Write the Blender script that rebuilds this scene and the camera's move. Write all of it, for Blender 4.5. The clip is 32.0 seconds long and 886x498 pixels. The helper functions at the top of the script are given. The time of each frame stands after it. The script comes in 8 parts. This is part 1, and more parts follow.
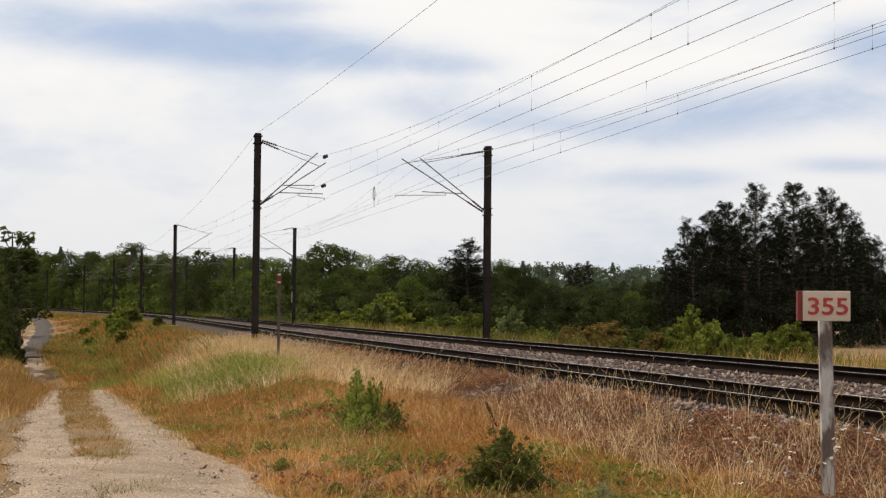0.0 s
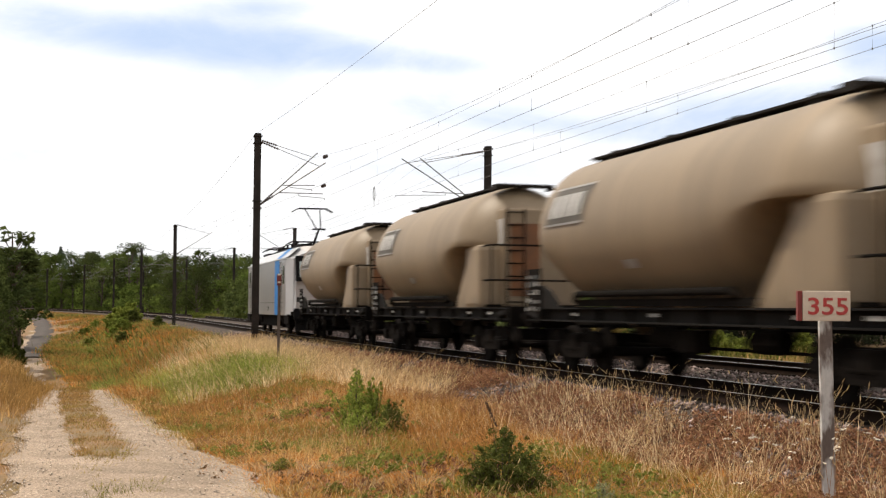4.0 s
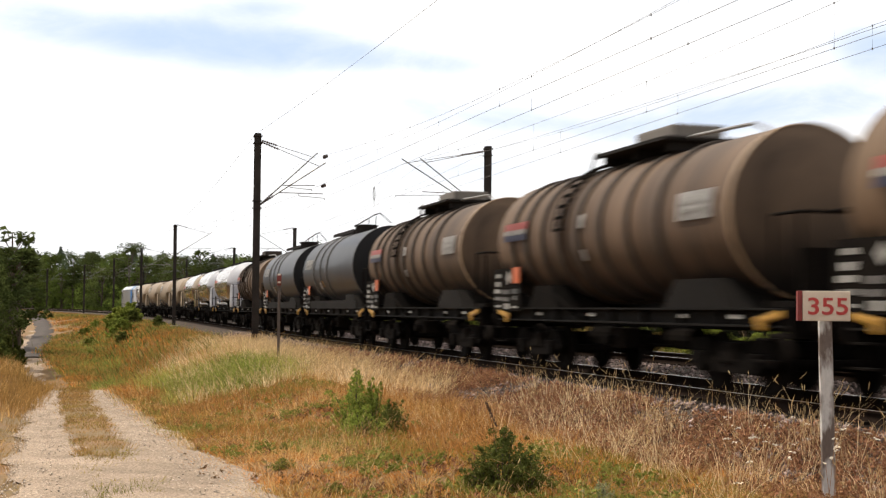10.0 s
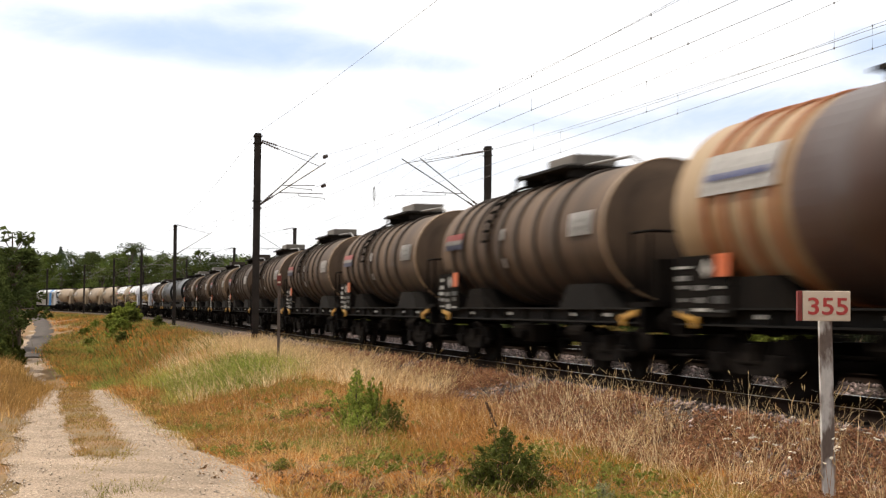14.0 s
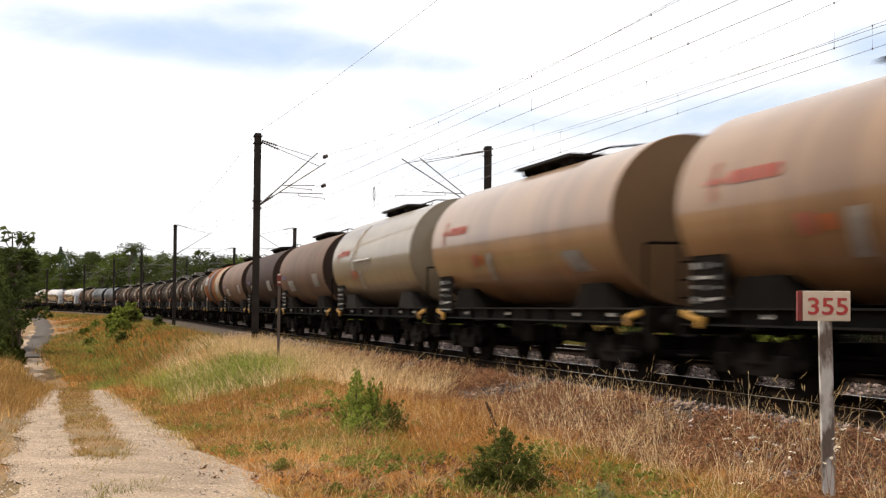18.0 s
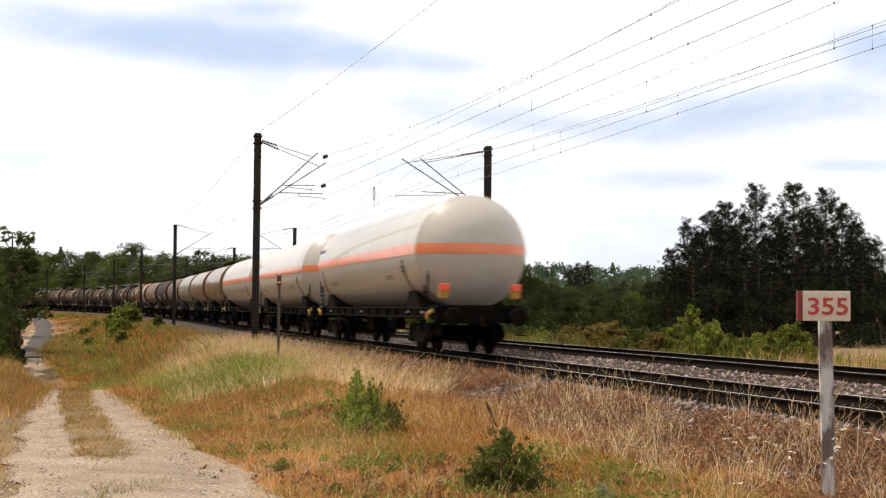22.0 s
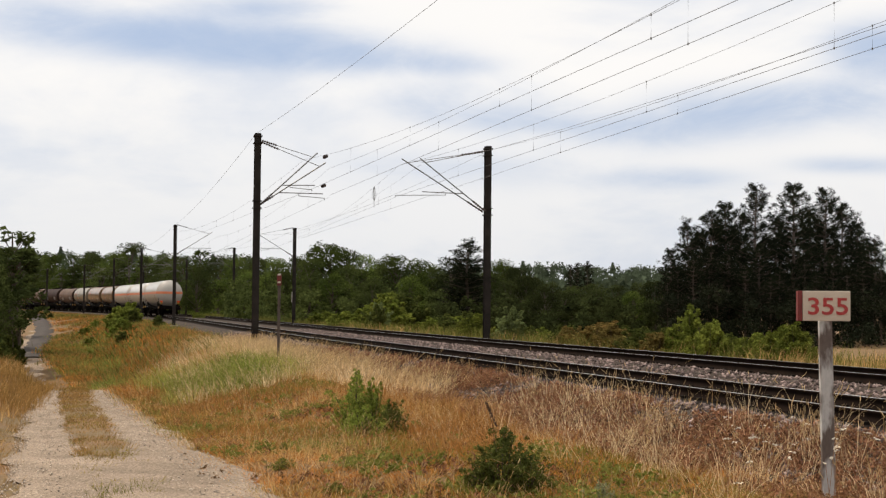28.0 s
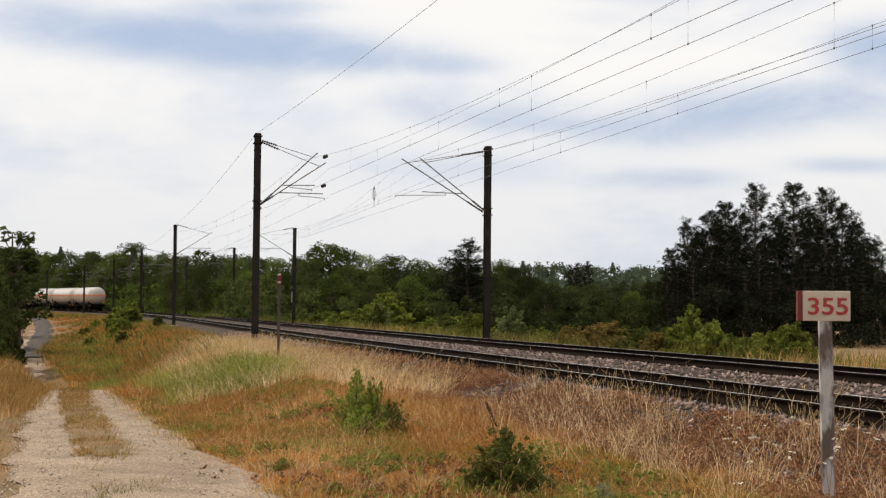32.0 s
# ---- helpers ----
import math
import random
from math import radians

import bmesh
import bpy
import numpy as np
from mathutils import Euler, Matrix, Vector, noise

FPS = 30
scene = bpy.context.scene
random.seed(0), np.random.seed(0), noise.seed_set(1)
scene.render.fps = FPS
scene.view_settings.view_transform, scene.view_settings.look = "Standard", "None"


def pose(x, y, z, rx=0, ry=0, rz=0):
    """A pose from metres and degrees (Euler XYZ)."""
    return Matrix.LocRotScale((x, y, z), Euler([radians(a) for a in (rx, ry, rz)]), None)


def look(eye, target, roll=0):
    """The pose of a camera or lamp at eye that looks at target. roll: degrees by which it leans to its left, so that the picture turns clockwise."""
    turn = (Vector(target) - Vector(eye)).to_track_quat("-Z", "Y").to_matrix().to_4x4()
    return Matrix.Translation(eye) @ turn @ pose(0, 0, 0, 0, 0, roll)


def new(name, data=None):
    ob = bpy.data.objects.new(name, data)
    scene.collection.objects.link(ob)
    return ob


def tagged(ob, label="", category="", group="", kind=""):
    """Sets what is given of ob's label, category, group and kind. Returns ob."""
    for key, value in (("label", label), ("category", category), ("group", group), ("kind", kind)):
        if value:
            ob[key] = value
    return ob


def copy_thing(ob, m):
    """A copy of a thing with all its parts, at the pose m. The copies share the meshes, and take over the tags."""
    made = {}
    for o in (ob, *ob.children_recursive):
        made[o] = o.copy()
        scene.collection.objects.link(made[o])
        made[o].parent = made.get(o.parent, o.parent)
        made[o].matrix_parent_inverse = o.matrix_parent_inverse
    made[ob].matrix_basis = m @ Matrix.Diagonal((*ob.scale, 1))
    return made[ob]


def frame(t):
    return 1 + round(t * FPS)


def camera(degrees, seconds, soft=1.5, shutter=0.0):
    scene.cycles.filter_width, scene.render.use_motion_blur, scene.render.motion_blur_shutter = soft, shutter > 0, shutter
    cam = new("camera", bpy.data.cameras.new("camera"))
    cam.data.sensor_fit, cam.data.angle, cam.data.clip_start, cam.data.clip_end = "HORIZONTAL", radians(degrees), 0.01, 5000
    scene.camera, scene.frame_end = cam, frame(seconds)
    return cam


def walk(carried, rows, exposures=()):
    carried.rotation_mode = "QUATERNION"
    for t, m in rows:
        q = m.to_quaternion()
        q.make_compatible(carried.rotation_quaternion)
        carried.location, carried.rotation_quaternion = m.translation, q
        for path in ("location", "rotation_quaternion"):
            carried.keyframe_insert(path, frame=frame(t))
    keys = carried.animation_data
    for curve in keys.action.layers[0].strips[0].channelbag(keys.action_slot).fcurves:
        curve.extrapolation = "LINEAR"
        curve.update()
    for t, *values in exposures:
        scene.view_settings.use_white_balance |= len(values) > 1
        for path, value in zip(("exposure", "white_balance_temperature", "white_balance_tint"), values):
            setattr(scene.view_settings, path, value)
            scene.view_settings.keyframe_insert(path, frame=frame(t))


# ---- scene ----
# ---------------------------------------------------------------- camera
cam = camera(34.55, 32.0, soft=1.3, shutter=0.6)
EYE = (0.0, 0.0, 1.208)
AIM = look(EYE, (0.0, 10.0, 1.208 + 10.0 * math.tan(radians(2.458))), roll=0.514)
walk(cam, [(0.0, AIM), (32.0, AIM)],
     exposures=[(0.0, -0.25), (1.2, -0.24), (2.0, -0.10), (2.5, 0.05), (3.5, 0.14), (6.0, 0.22), (13.0, 0.24), (19.0, 0.22), (21.0, 0.18), (22.0, 0.11), (23.0, 0.0), (25.0, -0.16), (28.0, -0.22), (32.0, -0.24)])

# ---------------------------------------------------------------- world, sun
SUN_AZ, SUN_EL = radians(-66.0), radians(61.0)      # azimuth from +Y, towards -X
world = bpy.data.worlds.new("sky")
scene.world = world
world.use_nodes = True
wn, wl = world.node_tree.nodes, world.node_tree.links
wn.clear()


def wmath(op, a, b=None, c=None, clamp=False):
    n = wn.new("ShaderNodeMath")
    n.operation = op
    n.use_clamp = clamp
    for i, v in enumerate((a, b, c)):
        if v is None:
            continue
        if isinstance(v, (int, float)):
            n.inputs[i].default_value = v
        else:
            wl.new(v, n.inputs[i])
    return n.outputs[0]


def build_sky():
    sky = wn.new("ShaderNodeTexSky")
    sky.sky_type = "NISHITA"
    sky.sun_disc = False
    sky.sun_elevation = SUN_EL
    sky.sun_rotation = SUN_AZ
    sky.altitude, sky.air_density, sky.dust_density = 250, 1.0, 2.5
    tc = wn.new("ShaderNodeTexCoord")
    sep = wn.new("ShaderNodeSeparateXYZ")
    wl.new(tc.outputs["Generated"], sep.inputs[0])
    x, y, z = sep.outputs
    # clouds in the direction's own space, flattened
    com = wn.new("ShaderNodeCombineXYZ")
    wl.new(x, com.inputs[0])
    wl.new(y, com.inputs[1])
    wl.new(wmath("MULTIPLY", z, 2.6), com.inputs[2])
    big = wn.new("ShaderNodeTexNoise")
    wl.new(com.outputs[0], big.inputs["Vector"])
    big.inputs["Scale"].default_value = 5.5
    big.inputs["Detail"].default_value = 6.0
    big.inputs["Roughness"].default_value = 0.58
    big.inputs["Distortion"].default_value = 0.25
    gaps = wn.new("ShaderNodeMapRange")
    gaps.interpolation_type = "SMOOTHSTEP"
    wl.new(big.outputs["Fac"], gaps.inputs["Value"])
    gaps.inputs["From Min"].default_value, gaps.inputs["From Max"].default_value = 0.42, 0.78
    # bluer openings in the deck, as broad soft streaks
    blob = None
    for bx, bz, sx, sz, amp in SKY_GAPS:
        dx = wmath("DIVIDE", wmath("SUBTRACT", wmath("DIVIDE", x, wmath("MAXIMUM", y, 0.05)), bx), sx)
        dz = wmath("DIVIDE", wmath("SUBTRACT", wmath("DIVIDE", z, wmath("MAXIMUM", y, 0.05)), bz), sz)
        r2 = wmath("ADD", wmath("MULTIPLY", dx, dx), wmath("MULTIPLY", dz, dz))
        g = wmath("MULTIPLY", wmath("EXPONENT", wmath("MULTIPLY", r2, -1.0)), amp)
        blob = g if blob is None else wmath("ADD", blob, g)
    fine = wn.new("ShaderNodeTexNoise")
    wl.new(com.outputs[0], fine.inputs["Vector"])
    fine.inputs["Scale"].default_value = 9.0
    fine.inputs["Detail"].default_value = 7.0
    fine.inputs["Roughness"].default_value = 0.62
    fine.inputs["Distortion"].default_value = 0.5
    fmul = wmath("MULTIPLY_ADD", fine.outputs["Fac"], 1.9, -0.32, clamp=True)
    # thick and thin parts of the deck roll off softly
    sumd = wmath("ADD", wmath("MULTIPLY", gaps.outputs[0], 0.34), wmath("MULTIPLY", blob, fmul))
    fac = wmath("MULTIPLY", wmath("SUBTRACT", 1.0, wmath("EXPONENT", wmath("MULTIPLY", sumd, -1.7))), 0.92, clamp=True)
    blue = wn.new("ShaderNodeMix")
    blue.data_type = "RGBA"
    blue.inputs["Factor"].default_value = 0.8
    nish = wn.new("ShaderNodeVectorMath")
    nish.operation = "SCALE"
    wl.new(sky.outputs[0], nish.inputs[0])
    nish.inputs["Scale"].default_value = 0.11
    wl.new(nish.outputs[0], blue.inputs["A"])
    blue.inputs["B"].default_value = (0.385, 0.52, 0.77, 1)
    cloud = wn.new("ShaderNodeMix")
    cloud.data_type = "RGBA"
    wl.new(fac, cloud.inputs["Factor"])
    # cloud white, a little greyer low down
    low = wn.new("ShaderNodeMapRange")
    wl.new(z, low.inputs["Value"])
    low.inputs["From Min"].default_value, low.inputs["From Max"].default_value = 0.0, 0.16
    white = wn.new("ShaderNodeMix")
    white.data_type = "RGBA"
    wl.new(low.outputs[0], white.inputs["Factor"])
    white.inputs["A"].default_value = (0.80, 0.81, 0.83, 1)
    white.inputs["B"].default_value = (1.0, 0.978, 0.955, 1)
    wl.new(white.outputs["Result"], cloud.inputs["A"])
    wl.new(blue.outputs["Result"], cloud.inputs["B"])
    bg = wn.new("ShaderNodeBackground")
    bg.inputs["Strength"].default_value = 1.15
    wl.new(cloud.outputs["Result"], bg.inputs["Color"])
    out = wn.new("ShaderNodeOutputWorld")
    wl.new(bg.outputs[0], out.inputs["Surface"])


# x and z per unit of depth, widths, strength
SKY_GAPS = [(-0.29, 0.203, 0.05, 0.012, 0.8), (-0.215, 0.194, 0.07, 0.014, 1.2), (-0.135, 0.186, 0.07, 0.015, 1.35), (-0.065, 0.179, 0.055, 0.011, 1.1), (-0.01, 0.173, 0.04, 0.007, 0.7), (-0.13, 0.212, 0.04, 0.006, 0.7),
            (-0.015, 0.147, 0.03, 0.012, 0.8), (0.045, 0.135, 0.05, 0.009, 0.7), (0.135, 0.128, 0.06, 0.012, 0.9), (0.21, 0.142, 0.055, 0.014, 1.2), (0.27, 0.150, 0.05, 0.013, 1.2), (0.31, 0.186, 0.035, 0.018, 1.5), (0.16, 0.094, 0.05, 0.007, 0.7), (0.29, 0.105, 0.04, 0.006, 0.7), (0.0, 0.10, 0.09, 0.014, 0.4)]
build_sky()
sun = new("sun", bpy.data.lights.new("sun", "SUN"))
sun.data.energy = 4.3
sun.data.angle = radians(1.0)
sun.data.color = (1.0, 0.905, 0.77)
SUN_DIR = Vector((math.sin(SUN_AZ) * math.cos(SUN_EL), math.cos(SUN_AZ) * math.cos(SUN_EL), math.sin(SUN_EL)))
sun.matrix_world = look((SUN_DIR * 200)[:], (0, 0, 0))

# ---------------------------------------------------------------- materials


def mat(name, a, b=None, rough=0.6, metal=0.0, scale=4.0, detail=5.0, mid=0.5, soft=0.2, bump=0.0, bump_scale=40.0, grain=0.12, coat=0.0, rnd=0.0, island=0.0, coords="Object", stretch=(1, 1, 1), spec=0.5):
    """A principled material: two colours by a broad noise, a fine grain, bump, and change from object to object or island to island."""
    m = bpy.data.materials.new(name)
    m.use_nodes = True
    nt = m.node_tree
    n, l = nt.nodes, nt.links
    p = n["Principled BSDF"]
    p.inputs["Roughness"].default_value = rough
    p.inputs["Metallic"].default_value = metal
    p.inputs["Specular IOR Level"].default_value = spec
    p.inputs["Coat Weight"].default_value = coat
    p.inputs["Coat Roughness"].default_value = 0.06
    tc = n.new("ShaderNodeTexCoord")
    mp = n.new("ShaderNodeMapping")
    mp.inputs["Scale"].default_value = stretch
    l.new(tc.outputs[coords], mp.inputs[0])
    big = n.new("ShaderNodeTexNoise")
    big.inputs["Scale"].default_value = scale
    big.inputs["Detail"].default_value = detail
    l.new(mp.outputs[0], big.inputs["Vector"])
    mr = n.new("ShaderNodeMapRange")
    mr.inputs["From Min"].default_value, mr.inputs["From Max"].default_value = mid - soft, mid + soft
    l.new(big.outputs["Fac"], mr.inputs["Value"])
    mx = n.new("ShaderNodeMix")
    mx.data_type = "RGBA"
    mx.inputs["A"].default_value = (*a, 1)
    mx.inputs["B"].default_value = (*(b or a), 1)
    l.new(mr.outputs[0], mx.inputs["Factor"])
    fine = n.new("ShaderNodeTexNoise")
    fine.inputs["Scale"].default_value = bump_scale
    fine.inputs["Detail"].default_value = 4.0
    l.new(mp.outputs[0], fine.inputs["Vector"])
    val = n.new("ShaderNodeMapRange")
    val.inputs["To Min"].default_value, val.inputs["To Max"].default_value = 1.0 - 2 * grain, 1.0 + 2 * grain
    l.new(fine.outputs["Fac"], val.inputs["Value"])
    last = val.outputs[0]

    def times(sock, amount):
        r = n.new("ShaderNodeMapRange")
        r.inputs["To Min"].default_value, r.inputs["To Max"].default_value = 1.0 - amount, 1.0 + amount
        l.new(sock, r.inputs["Value"])
        q = n.new("ShaderNodeMath")
        q.operation = "MULTIPLY"
        l.new(last, q.inputs[0])
        l.new(r.outputs[0], q.inputs[1])
        return q.outputs[0]
    if rnd:
        last = times(n.new("ShaderNodeObjectInfo").outputs["Random"], rnd)
    if island:
        last = times(n.new("ShaderNodeNewGeometry").outputs["Random Per Island"], island)
    sc = n.new("ShaderNodeVectorMath")
    sc.operation = "SCALE"
    l.new(mx.outputs["Result"], sc.inputs[0])
    l.new(last, sc.inputs["Scale"])
    l.new(sc.outputs[0], p.inputs["Base Color"])
    if bump:
        bp = n.new("ShaderNodeBump")
        bp.inputs["Strength"].default_value = 0.7
        bp.inputs["Distance"].default_value = bump
        l.new(fine.outputs["Fac"], bp.inputs["Height"])
        l.new(bp.outputs[0], p.inputs["Normal"])
    return m


def leafy(name, a, b, island=0.45, scale=0.5, rough=0.55, thin=0.35, rnd=0.25):
    """Foliage: noise-mixed colours, different from leaf to leaf and plant to plant, some light passing through."""
    m = mat(name, a, b, rough=rough, scale=scale, bump_scale=9.0, grain=0.1, rnd=rnd, island=island, spec=0.0)
    n, l = m.node_tree.nodes, m.node_tree.links
    p = n["Principled BSDF"]
    col = p.inputs["Base Color"].links[0].from_socket
    tr = n.new("ShaderNodeBsdfTranslucent")
    l.new(col, tr.inputs["Color"])
    mx = n.new("ShaderNodeMixShader")
    mx.inputs[0].default_value = thin
    l.new(p.outputs[0], mx.inputs[1])
    l.new(tr.outputs[0], mx.inputs[2])
    l.new(mx.outputs[0], n["Material Output"].inputs["Surface"])
    return m


M_SOIL = mat("dry_ground", (0.20, 0.098, 0.034), (0.11, 0.078, 0.026), rough=0.95, scale=0.45, bump=0.04, bump_scale=9.0, grain=0.45, coords="Object")
M_GRAVEL = mat("pale_gravel", (0.295, 0.225, 0.165), (0.205, 0.155, 0.112), rough=0.95, spec=0.1, scale=1.1, soft=0.14, bump=0.03, bump_scale=34.0, grain=0.75)
M_ASPHALT = mat("worn_asphalt", (0.066, 0.057, 0.052), (0.092, 0.079, 0.070), rough=0.95, spec=0.03, scale=0.6, bump=0.01, bump_scale=20, grain=0.15)
M_BED = mat("ballast_bed", (0.038, 0.028, 0.021), (0.07, 0.053, 0.041), rough=0.95, spec=0.1, scale=2.2, bump=0.03, bump_scale=14.0, grain=0.35)
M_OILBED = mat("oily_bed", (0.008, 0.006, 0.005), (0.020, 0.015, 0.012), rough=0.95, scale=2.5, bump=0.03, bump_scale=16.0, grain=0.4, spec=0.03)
M_STONE = mat("ballast_stone", (0.075, 0.052, 0.046), (0.25, 0.185, 0.165), rough=0.9, spec=0.2, scale=6.0, soft=0.1, bump_scale=30, grain=0.2, island=0.75)
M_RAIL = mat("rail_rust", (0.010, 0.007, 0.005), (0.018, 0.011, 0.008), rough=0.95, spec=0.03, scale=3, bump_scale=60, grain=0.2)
M_RAILTOP = mat("rail_polished", (0.62, 0.60, 0.57), (0.5, 0.48, 0.45), rough=0.28, metal=1.0, scale=2, grain=0.05)
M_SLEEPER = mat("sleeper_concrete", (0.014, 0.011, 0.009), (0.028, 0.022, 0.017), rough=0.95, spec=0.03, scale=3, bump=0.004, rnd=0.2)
M_MAST = mat("mast_steel", (0.018, 0.015, 0.013), (0.036, 0.029, 0.025), rough=0.85, spec=0.12, metal=0.0, scale=1.6, bump_scale=30, grain=0.2)
M_ZINC = mat("zinc_tube", (0.20, 0.19, 0.18), (0.14, 0.13, 0.12), rough=0.5, metal=0.7, scale=3)
M_WIRE = mat("copper_wire", (0.10, 0.095, 0.09), (0.14, 0.12, 0.10), rough=0.5, metal=0.6)
M_PORC = mat("brown_porcelain", (0.05, 0.03, 0.022), rough=0.25)
M_CONC = mat("pale_concrete", (0.40, 0.37, 0.33), (0.28, 0.25, 0.22), rough=0.9, scale=6, bump=0.004, bump_scale=50, grain=0.2)

# ---------------------------------------------------------------- mesh helpers


def box(bm, c, size, m=None, bevel=0.0):
    r = bmesh.ops.create_cube(bm, size=1.0, matrix=(m or Matrix()) @ Matrix.Translation(c) @ Matrix.Diagonal((*size, 1)))
    if bevel:
        es = list({e for v in r["verts"] for e in v.link_edges})
        bmesh.ops.bevel(bm, geom=es, offset=bevel, segments=2, affect="EDGES", profile=0.6)


def rod(bm, a, b, r0, r1=None, seg=8, caps=True):
    a, b = Vector(a), Vector(b)
    d = b - a
    q = d.to_track_quat("Z", "Y").to_matrix().to_4x4()
    bmesh.ops.create_cone(bm, cap_ends=caps, segments=seg, radius1=r0, radius2=r0 if r1 is None else r1, depth=d.length, matrix=Matrix.Translation((a + b) / 2) @ q)


def pipe(bm, pts, r, seg=8):
    for a, b in zip(pts[:-1], pts[1:]):
        rod(bm, a, b, r, seg=seg)


def lathe(bm, prof, seg=40, axis="X", centre=(0, 0, 0), start=0.0, sweep=2 * math.pi):
    """Turn the profile (along, radius) round an axis."""
    rings = []
    full = abs(sweep - 2 * math.pi) < 1e-6
    n = seg if full else seg + 1
    for t, r in prof:
        ring = []
        for i in range(n):
            a = start + sweep * i / seg
            u, v = r * math.cos(a), r * math.sin(a)
            co = {"X": (t, u, v), "Y": (u, t, v), "Z": (u, v, t)}[axis]
            ring.append(bm.verts.new((co[0] + centre[0], co[1] + centre[1], co[2] + centre[2])))
        rings.append(ring)
    for a, b in zip(rings[:-1], rings[1:]):
        for i in range(n if full else seg):
            j = (i + 1) % n
            f = bm.faces.new((a[i], a[j], b[j], b[i]))
            f.smooth = True
    return rings


def mesh_from(name, bm, material, smooth=None):
    bmesh.ops.recalc_face_normals(bm, faces=bm.faces[:])
    me = bpy.data.meshes.new(name)
    if smooth is not None:
        for f in bm.faces:
            f.smooth = smooth
    bm.to_mesh(me)
    bm.free()
    for mm in (material if isinstance(material, (list, tuple)) else [material]):
        me.materials.append(mm)
    return me


def part(name, bm, material, parent, label="", at=None):
    ob = new(name, mesh_from(name, bm, material))
    ob.parent = parent
    if at is not None:
        ob.matrix_basis = at
    return tagged(ob, label) if label else ob


def again(ob, parent, at=None):
    """Another object on the same mesh, under parent."""
    o = new(ob.name.split(".")[0], ob.data)
    o.parent = parent
    if at is not None:
        o.matrix_basis = at
    if "label" in ob:
        o["label"] = ob["label"]
    return o


def thing(name, bm, material, label, category, group="", kind=""):
    return tagged(new(name, mesh_from(name, bm, material)), label, category, group, kind)


def base(name, label, category, group="", at=None):
    e = new(name)
    e.empty_display_size = 0.3
    if at is not None:
        e.matrix_basis = at
    return tagged(e, label, category, group)


def raw_mesh(name, verts, faces, material, smooth=False):
    """A mesh from arrays: faces is an (n, 3) or (n, 4) array."""
    verts, faces = np.asarray(verts, np.float32), np.asarray(faces, np.int32)
    me = bpy.data.meshes.new(name)
    me.vertices.add(len(verts))
    me.vertices.foreach_set("co", verts.ravel())
    k = faces.shape[1]
    me.loops.add(faces.size)
    me.loops.foreach_set("vertex_index", faces.ravel())
    me.polygons.add(len(faces))
    me.polygons.foreach_set("loop_start", np.arange(0, faces.size, k, dtype=np.int32))
    me.polygons.foreach_set("loop_total", np.full(len(faces), k, np.int32))
    if smooth:
        me.polygons.foreach_set("use_smooth", np.ones(len(faces), bool))
    me.update(calc_edges=True)
    for mm in (material if isinstance(material, (list, tuple)) else [material]):
        me.materials.append(mm)
    return me


# ---------------------------------------------------------------- the line's plan
# s runs along the near track, away from the eye; l is to the right of it (away from the road)
HEAD0, K0, K1 = radians(104.1012), -0.00036917, 9.7667e-06
TRACK_GAP, FAR_RISE, RAIL_HALF = 3.899, 0.154, 0.7535
S_GRID = np.arange(-640.0, 801.0, 1.0)


def line_plan():
    sc = np.clip(S_GRID, -45.0, 320.0)
    th = HEAD0 + K0 * sc + K1 * sc ** 2 / 2
    x = np.concatenate([[0], np.cumsum((np.cos(th[1:]) + np.cos(th[:-1])) / 2)])
    y = np.concatenate([[0], np.cumsum((np.sin(th[1:]) + np.sin(th[:-1])) / 2)])
    i0 = 640
    return x - x[i0] - 0.6236, y - y[i0] + 44.205, th


LX, LY, LTH = line_plan()


def rail_z(s):
    sc = np.clip(s, -60.0, 340.0)
    return -0.000375 * sc + 2.044e-05 * sc * np.abs(sc) / 2


def on_line(s, l, z=0.0):
    """World place of (s, l, z above the near rails)."""
    s, l = np.asarray(s, float), np.asarray(l, float)
    x, y, t = np.interp(s, S_GRID, LX), np.interp(s, S_GRID, LY), np.interp(s, S_GRID, LTH)
    return np.stack([x + l * np.sin(t), y - l * np.cos(t), rail_z(s) + z + 0 * l], -1)


def heading(s):
    return float(np.interp(s, S_GRID, LTH))


def to_line(x, y):
    """s and l of places in the plan."""
    x, y = np.atleast_1d(np.asarray(x, float)), np.atleast_1d(np.asarray(y, float))
    s, l = np.empty_like(x), np.empty_like(x)
    for a in range(0, len(x), 4000):
        b = slice(a, a + 4000)
        d = (x[b, None] - LX[None]) ** 2 + (y[b, None] - LY[None]) ** 2
        i = d.argmin(1)
        dx, dy, th = x[b] - LX[i], y[b] - LY[i], LTH[i]
        s[b] = S_GRID[i] + dx * np.cos(th) + dy * np.sin(th)
        l[b] = dx * np.sin(th) - dy * np.cos(th)
    return s, l


ROAD_S = [-60, -30, -19.5, 3, 12, 27, 58, 88, 120, 150, 182, 215, 260]
ROAD_Z = [-0.50, -0.57, -0.88, -1.60, -1.90, -2.95, -4.75, -4.60, -3.05, -1.97, -0.70, 0.20, 0.6]
ROAD_L = [-9.6, -9.8, -9.98, -10.3, -10.4, -11.3, -13.4, -15.3, -14.9, -13.8, -13.2, -12.6, -12.4]


def smooth01(t):
    t = np.clip(t, 0, 1)
    return t * t * (3 - 2 * t)


